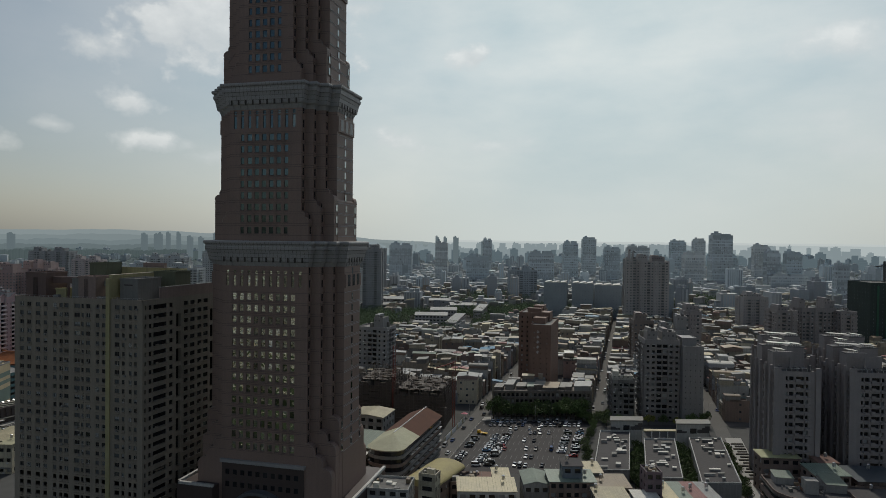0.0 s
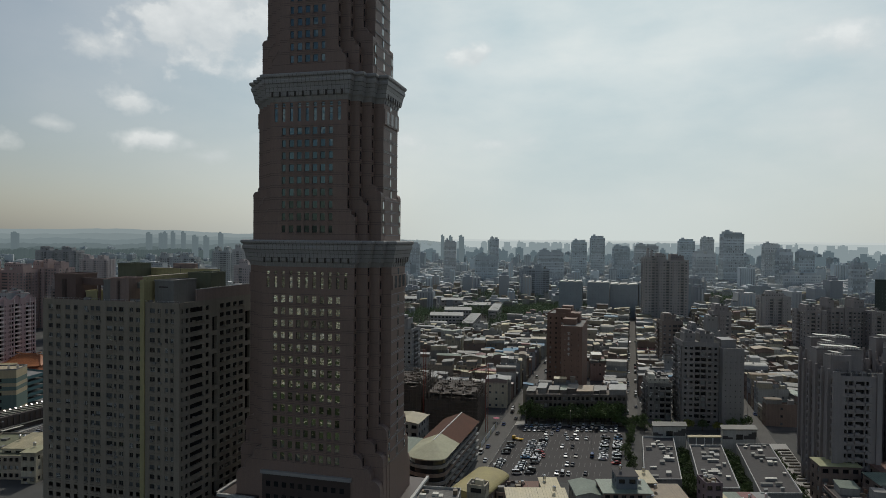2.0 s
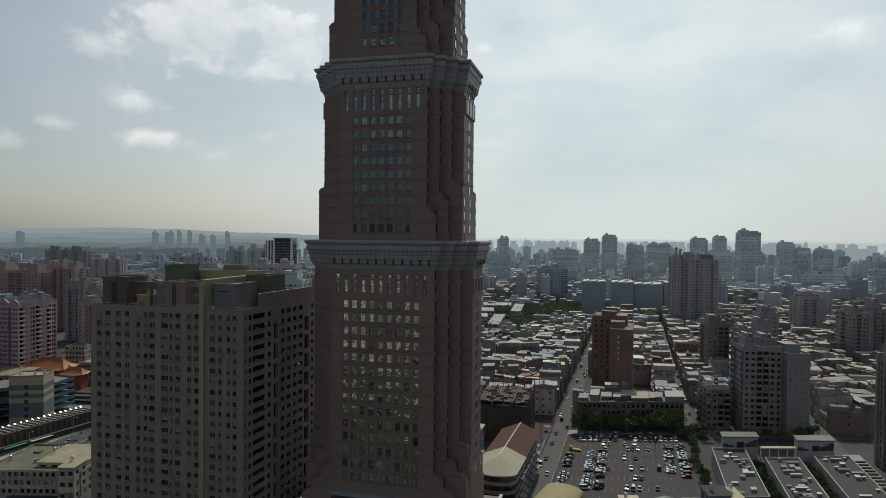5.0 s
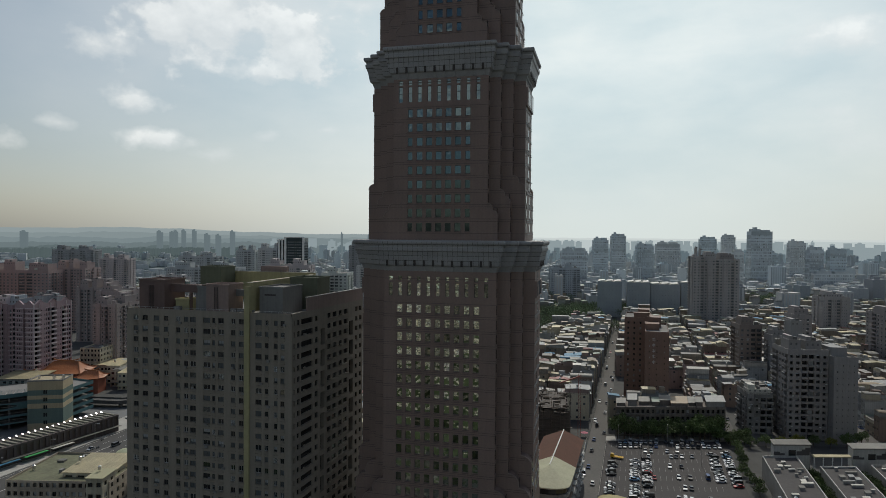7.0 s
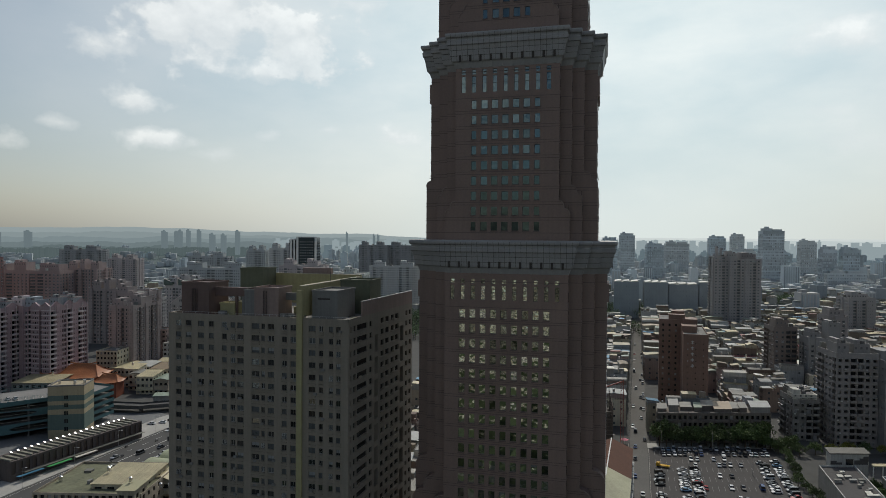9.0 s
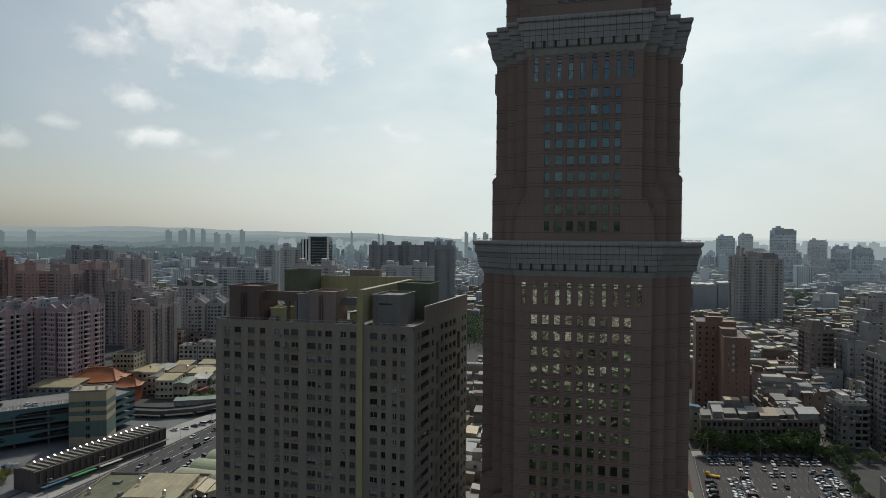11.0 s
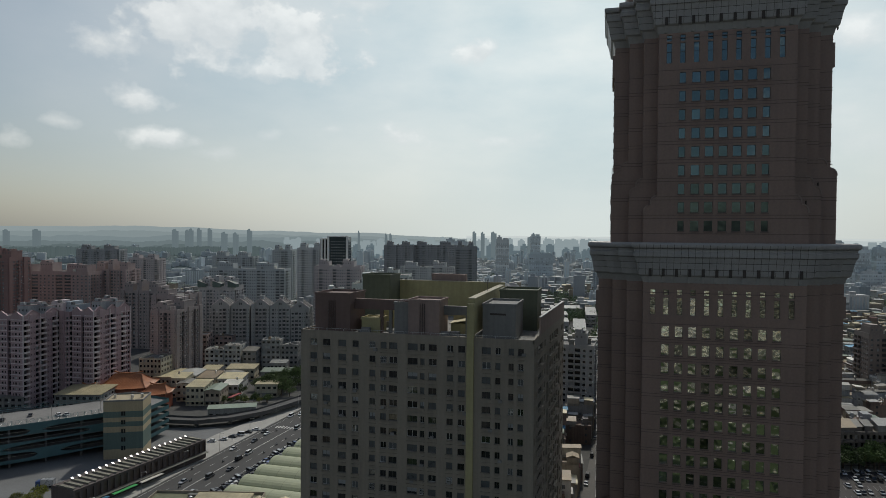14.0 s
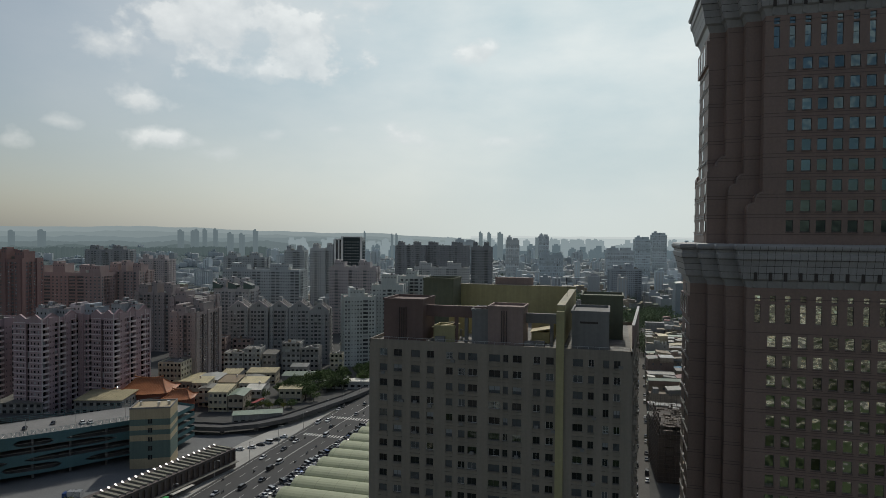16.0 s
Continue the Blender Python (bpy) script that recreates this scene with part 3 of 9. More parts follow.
def build_tower():
    tower = thing("office_tower", "tall brown granite office tower with stepped piers and grey cornices", "tower")
    hy, side_y = 16.15, 7.2
    # lower stage
    half = (16.1, 19.4, 22.5, 25.7)
    cols = [(LEAN_X + 2.76 * (i - 4) - 0.82, LEAN_X + 2.76 * (i - 4) + 0.82) for i in range(9)]
    rows = [(82.55 - 3.98 * k, 84.9 - 3.98 * k) for k in range(14)]
    tall = ([(LEAN_X + 2.74 * (i - 5) - 0.56, LEAN_X + 2.74 * (i - 5) + 0.56) for i in range(11)], [(87.3, 91.1), (91.6, 92.8)])
    tower_stage(tower, 0, 95.5, half, hy, (34.7, 38.7, 43.0, 0.0), (9.3, 6.1, 3.1, 0.0), (3, 2, 1, 0), 3.9, cols, rows, tall, side_y)
    cornice(tower, 94.3, 103.0, half, hy, 2.0, 12)
    # middle stage
    half = (13.5, 16.4, 19.4, 22.6)
    wide = [0.66, 0.86, 0.86, 0.86, 0.86, 0.86, 0.68]
    cols = [(LEAN_X + 2.75 * (i - 3) - w, LEAN_X + 2.75 * (i - 3) + w) for i, w in enumerate(wide)]
    rows = [(137.25 - 3.97 * k, 139.5 - 3.97 * k) for k in range(9)]
    tall = ([(LEAN_X + 2.77 * (i - 4) - 0.55, LEAN_X + 2.77 * (i - 4) + 0.55) for i in range(9)], [(141.5, 145.8), (146.2, 147.5)])
    tower_stage(tower, 102.5, 149.0, half, hy, (113.2, 117.2, 121.2, 117.6), (2.75, 2.85, 3.6, 0.5), (2, 2, 2, 1), 2.0, cols, rows, tall, side_y)
    cornice(tower, 147.9, 156.7, half, hy, 2.0, 10)
    # upper stage, which goes on out of sight
    half = (10.1, 13.1, 16.2, 19.5)
    wide = [0.6, 0.86, 0.86, 0.86, 0.65]
    cols = [(LEAN_X + 2.75 * (i - 2) - w, LEAN_X + 2.75 * (i - 2) + w) for i, w in enumerate(wide)]
    rows = [(160.5 + 3.95 * k, 162.8 + 3.95 * k) for k in range(7)]
    tall = ([(LEAN_X + 2.77 * (i - 3) - 0.55, LEAN_X + 2.77 * (i - 3) + 0.55) for i in range(7)], [(190.6, 195.4), (195.8, 197)])
    tower_stage(tower, 156.2, 199, half, hy, (164.6, 168.4, 172.2, 168.6), (2.85, 2.95, 3.6, 0.5), (2, 2, 2, 1), 2.0, cols, rows, tall, side_y)
    cornice(tower, 198, 206, half, hy, 2.0, 8)
    # the grand opening at its foot: dark glazed wall, lintel and a rounded canopy
    y = TY - hy
    s = Shape().box(TX - 15.6, y - 0.4, 0, TX + 15.4, y - 0.06, 26, True)
    part("entrance_wall", s, GRANITE_DK, tower, "dark granite entrance wall")
    for k in range(10):
        for z in (17.5, 21.8):
            xx = TX - 14.2 + 2.9 * k
            part("entrance_window", Shape().box(xx, y - 0.45, z, xx + 1.5, y - 0.41, z + 1.7, True), DARK_GLASS, tower)
    s = Shape().box(TX - 16.0, y - 1.2, 26, TX + 16.0, y - 0.06, 27.1, True)
    part("lintel", s, CORNICE, tower, "grey stone lintel over the entrance")
    arch = Shape()
    pr = [(TX - 0.7 + 10 * math.cos(math.pi * i / 20), 10 + 7.5 * math.sin(math.pi * i / 20)) for i in range(21)]
    arch.loft([[(x, y - 3.5, z) for x, z in pr], [(x, y - 0.4, z) for x, z in pr]], closed=False)
    pr2 = [(TX - 0.7 + 9 * math.cos(math.pi * i / 20), 10 + 6.5 * math.sin(math.pi * i / 20)) for i in range(21)]
    arch.loft([[(x, y - 3.5, z) for x, z in pr], [(x, y - 3.5, z) for x, z in pr2]], closed=False)
    part("arched_canopy", arch, surface("tarnished_canopy", (0.12, 0.125, 0.13), 0.5, 0.25, 1.5, 0.2, 0.1, 0.1), tower, "grey arched entrance canopy")
    # low podium round the foot, with a pale coping
    part("podium", Shape().box(TX - 31, y - 4, 0, TX - 17, y + 30, 18), GRANITE_DK, tower)
    part("podium", Shape().box(TX + 17, y - 2, 0, TX + 30.5, y + 40, 14), GRANITE_DK, tower)
    cop = Shape()
    for x0, y0, x1, y1, z in ((TX - 31, y - 4, TX - 17, y - 3.4, 18), (TX - 31, y - 4, TX - 30.4, y + 30, 18), (TX + 29.9, y - 2, TX + 30.5, y + 40, 14), (TX + 17, y - 2, TX + 30.5, y - 1.4, 14)):
        cop.box(x0 - 0.2, y0 - 0.2, z + 0.004, x1 + 0.2, y1 + 0.2, z + 0.9, True)
    part("coping", cop, HOUSE_WALLS[1], tower, "pale podium coping")
    return tower


build_tower()

# ---- the grey apartment slab beside it ----
AX0, AX1, AY0, AY1, AZ = -203.3, -150.0, 185.0, 229.0, 82.4


def build_apartment():
    ap = thing("apartment_block", "weathered grey tiled apartment block with a yellow fin and rooftop boxes", "apartment building")
    H = 3.18
    n = 25
    z0 = 79.0 - H * (n - 1)
    spans = [(-201.0, -199.3), (-197.9, -196.1), (-194.1, -192.2), (-190.7, -189.2), (-186.6, -185.2), (-184.0, -182.6), (-182.0, -180.1), (-177.7, -175.4), (-174.8, -173.8),
             (-172.9, -171.1), (-168.8, -167.4), (-166.3, -164.8), (-161.1, -159.2), (-158.2, -157.1), (-155.4, -154.3), (-153.4, -152.2)]
    cols = [(a - AX0, b - AX0) for a, b in spans]
    rows = [(z0 + H * i, z0 + H * i + 1.45) for i in range(n)]
    wall = Shape()
    spots = []
    facade(wall, None, Matrix.Translation((AX0, AY0, 0)), AX1 - AX0, 0, AZ, cols, rows, 0.28, None, spots)
    # sides: recessed galleries to the east, plain windows to the west
    pane = Shape()
    m, L = face_matrix((AX1, AY0), (AX1 + 3.0, AY1 + 1.2))
    rows_e = [(z0 + H * i - 0.1, z0 + H * i + 1.45) for i in range(n)]
    slots = [(z0 + 2 * H * i - 1.2, z0 + 2 * H * i + 3.6) for i in range(n // 2)]
    for a, b, cols_e, rows_s, deep in ((0, 15.4, [(1.0, 1.7), (2.9, 4.3), (5.0, 11.4), (12.8, 14.6)], rows_e, 0.4), (15.4, 19.5, [(0.8, 3.3)], slots, 1.2),
                                       (19.5, 34.5, [(0.8, 3.2), (4.2, 6.9), (8.2, 10.6), (11.6, 14.4)], rows_e, 0.4), (34.5, 38.4, [(0.5, 3.4)], slots, 1.2), (38.4, L, [(1.2, 2.7), (4.2, 5.8)], rows_e, 0.4)):
        facade(wall, pane, m @ Matrix.Translation((a, 0, 0)), b - a, 0, AZ, cols_e, rows_s, deep)
    led_e = Shape()
    for za, zb in rows_e:
        for a, b in ((4.8, 11.6), (20.1, 26.6), (27.5, 34.1)):
            led_e.put(Shape().box(a, -0.35, za - 0.2, b, 0, za - 0.05, True), m)
            if int(za * 7 + a) % 3 == 0:
                led_e.put(Shape().box(a + 1.2, -0.6, za, a + 2.0, 0, za + 0.55, True), m)
    part("side_ledge", led_e, APT_WALL, ap, kind="stuff")
    high = Shape().put(Shape().box(8.1, 0.004, AZ - 0.8, L - 0.004, 0.4, 86.2), m)
    part("end_parapet", high, APT_PINK, ap, "pinkish end parapet wall")
    part("parapet_coping", Shape().put(Shape().box(8.0, -0.08, 86.204, L, 0.5, 86.4, True), m), CORNICE, ap)
    wall.quad((AX1 + 3.0, AY1 + 1.2, 0), (AX1, AY1, 0), (AX1, AY1, AZ), (AX1 + 3.0, AY1 + 1.2, AZ))
    wall.add([(AX1, AY0, AZ - 0.8), (AX1 + 3.0, AY1 + 1.2, AZ - 0.8), (AX1, AY1, AZ - 0.8)], [(0, 1, 2)])
    m, L = face_matrix((AX0, AY1), (AX0, AY0))
    facade(wall, pane, m, L, 0, AZ, even(L, 9, 0.3), rows, 0.3)
    wall.quad((AX0, AY1, 0), (AX1, AY1, 0), (AX1, AY1, AZ), (AX0, AY1, AZ))
    part("wall", wall, APT_WALL, ap)
    part("gallery_glass", pane, DARK_GLASS, ap, kind="stuff")
    meshes = {}
    for j, (a, b, za, zb, d) in enumerate(sorted(spots, key=lambda s: -s[2])):
        w = round(b - a, 1)
        if w not in meshes:
            s = Shape().box(-w / 2, 0, 0, w / 2, 0.04, 1.45, True)
            f = Shape()
            for bx in ((-w / 2, -0.05, 0, -w / 2 + 0.06, 0, 1.45), (w / 2 - 0.06, -0.05, 0, w / 2, 0, 1.45), (-w / 2, -0.05, 0, w / 2, 0, 0.06), (-w / 2, -0.05, 1.39, w / 2, 0, 1.45), (-0.03, -0.05, 0, 0.03, 0, 1.45)):
                f.box(*bx, True)
            grille = Shape()
            for i in range(6):
                x = -w / 2 + w * (i + 0.5) / 6
                grille.box(x - 0.02, -0.33, 0.1, x + 0.02, -0.29, 1.35, True)
            for z in (0.1, 0.7, 1.35):
                grille.box(-w / 2, -0.34, z - 0.02, w / 2, -0.29, z + 0.02, True)
            meshes[w] = ((s.mesh("window", DARK_GLASS), s.mesh("window", DIM_GLASS), s.mesh("window", SLAB_PANE)), f.mesh("window_frame", FRAME_DK), f.mesh("window_frame", FRAME_LT), grille.mesh("grille", FRAME_LT),
                         Shape().box(-w / 2, -0.02, 0, w / 2, 0, 1.45, True).mesh("blind", CURTAIN))
        if za < 20:
            continue
        o = part("window", meshes[w][0][random.choices((0, 1, 2), (5, 4, 2))[0]], None, ap)
        o.location = (AX0 + (a + b) / 2, AY0 + d, za)
        q = random.random()
        part("window_frame", meshes[w][2 if q < 0.12 or q > 0.86 else 1], None, o)
        if q > 0.95:
            part("grille", meshes[w][3], None, o)
        elif 0.12 < q < 0.24:
            b2 = part("blind", meshes[w][4], None, o)
            b2.scale = (1, 1, 0.45 + q)
            b2.location = (0, 0, 1.45 * (0.55 - q))
    # window air conditioners and ledges
    ac = Shape().box(-0.4, -0.45, 0, 0.4, 0.0, 0.55, True).mesh("air_conditioner", CONCRETE)
    for a, b, za, zb, d in spots:
        if za > 25 and random.random() < 0.16:
            o = part("air_conditioner", ac, None, ap)
            o.location = (AX0 + b + 0.05 if random.random() < .5 else AX0 + (a + b) / 2, AY0, za - 0.62 if random.random() < .6 else za)
    led = Shape()
    for za, zb in rows:
        for a, b in cols:
            led.box(AX0 + a - 0.14, AY0 - 0.3, za - 0.16, AX0 + b + 0.14, AY0, za - 0.02, True)
            led.box(AX0 + a - 0.1, AY0 - 0.1, za - 0.62, AX0 + b + 0.1, AY0, za - 0.34, True).box(AX0 + a - 0.14, AY0 - 0.22, za - 1.05, AX0 + b + 0.14, AY0, za - 0.92, True)
    part("window_ledge", led, APT_WALL, ap, kind="stuff")
    # the yellow fin, which rises over the roof and returns along it
    fin = Shape().box(-164.35, AY0 - 0.55, 0, -162.85, AY0 + 1.0, 89.6).box(-164.35, AY0 + 1.0, 82.9, -162.85, 226, 90.6)
    part("fin", fin, APT_YELLOW, ap, "faded yellow fin")
    fin2 = Shape().box(-203.2, 226, 81.6, -162.85, 226.8, 91.2)
    part("screen_wall", fin2, APT_YELLOW, ap, "faded yellow rooftop screen wall")
    cop = Shape().box(-164.4, AY0 + 1.0, 90.604, -162.8, 225.9, 90.75, True).box(-203.3, 225.9, 91.204, -162.8, 226.9, 91.35, True)
    part("fin_coping", cop, HOUSE_WALLS[6], ap)
    roof = Shape()
    roof.quad((AX0, AY0, AZ - 0.8), (AX1, AY0, AZ - 0.8), (AX1, AY1, AZ - 0.8), (AX0, AY1, AZ - 0.8))
    part("roof", roof, ROOF_GREY, ap)
    par = Shape()
    for x0, y0, x1, y1 in ((AX0, AY0 + 0.004, AX1, AY0 + 0.3), (AX0 + .004, AY0, AX0 + 0.3, AY1), (AX1 - 0.3, AY0, AX1 - .004, AY0 + 8), (AX0, AY1 - 0.3, AX1, AY1 - .004)):
        par.box(x0, y0, AZ - 0.8, x1, y1, AZ)
    part("parapet", par, APT_WALL, ap)
    rail = Shape()
    for i in range(27):
        x = AX0 + 0.2 + 2.04 * i
        rail.bar((x, AY0 + 0.15, AZ), (x, AY0 + 0.15, AZ + 0.5), 0.05)
    rail.bar((AX0, AY0 + 0.15, AZ + 0.5), (AX1, AY0 + 0.15, AZ + 0.5), 0.06)
    part("roof_rail", rail, FRAME_LT, ap)
    for x0, y0, x1, y1, z, mt, lb in ((-201.0, 187.5, -192.4, 197, 90.3, APT_BROWN, "dark brown tiled stair house"), 
                                      (-182.0, 188.5, -178.4, 195, 88.6, APT_GREY, "blue-grey plant box"), (-178.4, 187.5, -171.2, 195, 89.4, APT_PINK, "pinkish plant box"),
                                      (-161.6, 188.0, -154.4, 200, 89.0, APT_GREY, "grey-blue lift house"), (-190.6, 203, -183, 212, 86.6, APT_YELLOW, ""), (-171, 200, -166, 209, 85.6, APT_YELLOW, ""),
                                      (-201, 217.0, -193, 225.5, 92.8, APT_GREEN, "olive green tank house"), (-160.5, 204, -151.5, 213, 90.8, APT_GREEN, "olive green tank house"),
                                      (-184, 227.2, -174, 228.8, 93.2, APT_PINK, "beige tank house"), (-190.5, 190, -186, 194.5, 84.6, APT_YELLOW, "")):
        s = Shape().box(x0, y0, AZ - 0.8, x1, y1, z)
        o = part("roof_house", s, mt, ap, lb)
        if y1 - y0 > 2:
            c = Shape()
            for bx in ((x0 - .15, y0 - .15, x1 + .15, y0 + .2), (x0 - .15, y1 - .2, x1 + .15, y1 + .15), (x0 - .15, y0 + .2, x0 + .2, y1 - .2), (x1 - .2, y0 + .2, x1 + .15, y1 - .2)):
                c.box(bx[0], bx[1], z + 0.004, bx[2], bx[3], z + 0.5, True)
            part("coping", c, mt, o)
    for x0, y0, x1, y1, z, zt, mt in ((-192.4, 190.4, -178.4, 191.4, 86.9, 89.3, APT_BROWN), (-171.2, 191.5, -164.4, 192.5, 86.2, 88.2, APT_GREY), (-192.4, 198, -178.4, 198.8, 86.4, 88.4, APT_YELLOW)):
        part("roof_beam", Shape().box(x0, y0, z, x1, y1, zt, True), mt, ap)
    for x, y, mt in ((-186.2, 190.5, APT_BROWN), (-184.0, 190.5, APT_GREY), (-186.2, 198.0, APT_YELLOW), (-166.2, 191.6, APT_GREY)):
        part("roof_post", Shape().box(x, y, AZ - 0.8, x + .7, y + .7, 86.95), mt, ap)
    for x0, y0, x1, y1, z in ((-191.8, 192.5, -187.2, 197.5, 85.2), (-183.2, 192.8, -179.2, 197.2, 84.6), (-170.6, 194, -166.4, 199, 84.9)):
        can = Shape().add([(x0, y0, z - .9), (x1, y0, z - .1), (x1, y1, z), (x0, y1, z - .8), (x0, y0, z - 1.05), (x1, y0, z - .25), (x1, y1, z - .15), (x0, y1, z - .95)], [(0, 1, 2, 3), (7, 6, 5, 4), (0, 4, 5, 1), (1, 5, 6, 2), (2, 6, 7, 3), (3, 7, 4, 0)])
        part("canopy", can, SHEETS[1], ap, "cream sheet canopy")
        part("canopy_wall", Shape().box(x0 + .3, y0 + .4, AZ - .8, x1 - .3, y1 - .3, z - 1.0), APT_YELLOW, ap)
    slot = Shape().box(-160.0, 187.9, 87.0, -156.5, 188.05, 87.4, True)
    part("vent_slot", slot, JOINT, ap)
    for x in (-197.5, -197.0, -196.5, -196.0, -175.6, -175.1, -174.6):
        part("pipe", Shape().tube(x, 187.3, AZ, 89.0, 0.09, 6), GRANITE_DK, ap)
    for x, y in ((-189, 189), (-187.5, 200), (-170, 188.5), (-168, 189), (-158, 203)):
        duct = Shape().box(x - 1, y - .6, AZ - .8, x + 1, y + .6, AZ + 0.5)
        part("roof_duct", duct, CONCRETE, ap)
    mast = Shape().bar((-163.6, 204, 89.7), (-163.6, 204, 93.5), 0.1).bar((-164.4, 204, 92.8), (-162.8, 204, 92.8), 0.06)
    part("aerial", mast, FRAME_DK, ap)


build_apartment()

# ---- kinds of things ----


PATTERNS = (("w", "B", "w", "s", "B", "w"), ("B", "w", "w", "B", "s"), ("s", "B", "w", "B", "s", "w", "w"), ("w", "w", "B", "B"), ("w", "s", "w", "B"))


def bay_wall(W, panes, B, m, L, h, n, base, fl, pattern, balcony, frac, sill, head, depth, A=None):
    """One face of a block of flats: upright bays of windows, of balconies or of small windows on a shaft that stands out."""
    bw = L / n
    count = max(1, int((h - base - 0.6) / fl))
    for i in range(n):
        kind = pattern[i % len(pattern)]
        if kind == "B" and not balcony:
            kind = "w"
        x = i * bw
        out = 0.8 if kind == "s" else 0.0
        bm = m @ Matrix.Translation((x, -out, 0))
        if kind == "w":
            facade(W, panes, bm, bw, 0, h, even(bw, 1 if bw < 4.5 else 2, frac), storeys(base, fl, count, sill, head), depth)
        elif kind == "s":
            facade(W, panes, bm, bw, 0, h + 0.6, even(bw, 2, 0.26), storeys(base, fl, count, 1.2, 2.2), 0.3)
            for xx in (0, bw):
                W.quad(*[tuple(bm @ Vector(p)) for p in ((xx, 0, 0), (xx, out, 0), (xx, out, h + 0.6), (xx, 0, h + 0.6))])
            W.quad(*[tuple(bm @ Vector(p)) for p in ((0, 0, h + 0.6), (bw, 0, h + 0.6), (bw, out, h + 0.6), (0, out, h + 0.6))])
        else:
            facade(W, panes, bm, bw, 0, h, even(bw, 1, 0.84), storeys(base, fl, count, 0.12, 2.65), 1.3)
            s = Shape()
            for k in range(count):
                z = base + fl * k
                s.box(bw * .05, -balcony, z - 0.14, bw * .95, 0.02, z + 0.1, True)
                s.box(bw * .05, -balcony, z + 0.1, bw * .95, -balcony + 0.1, z + 1.0, True)
                s.box(bw * .05, -balcony + .1, z + 0.1, bw * .05 + .1, 0.02, z + 1.0).box(bw * .95 - .1, -balcony + .1, z + 0.1, bw * .95, 0.02, z + 1.0)
            B.put(s, bm)
        if A is not None and kind != "s":
            wrnd = panes[2]
            s = Shape()
            for k in range(count):
                z = base + fl * k
                if wrnd.random() < 0.34:
                    a = wrnd.uniform(.08, .4) * bw
                    b = min(bw * .95, a + wrnd.uniform(.35, .6) * bw)
                    o = (balcony if kind == "B" else 0) + wrnd.uniform(.5, .9)
                    y = -balcony if kind == "B" else 0
                    s.box(a, -o, z + 2.5, b, y, z + 2.56, True)
                if kind == "w" and wrnd.random() < 0.4:
                    a = wrnd.uniform(.1, .8) * bw
                    s.box(a, -.55, z + .2, a + .8, -.02, z + .75, True)
            A.put(s, bm)


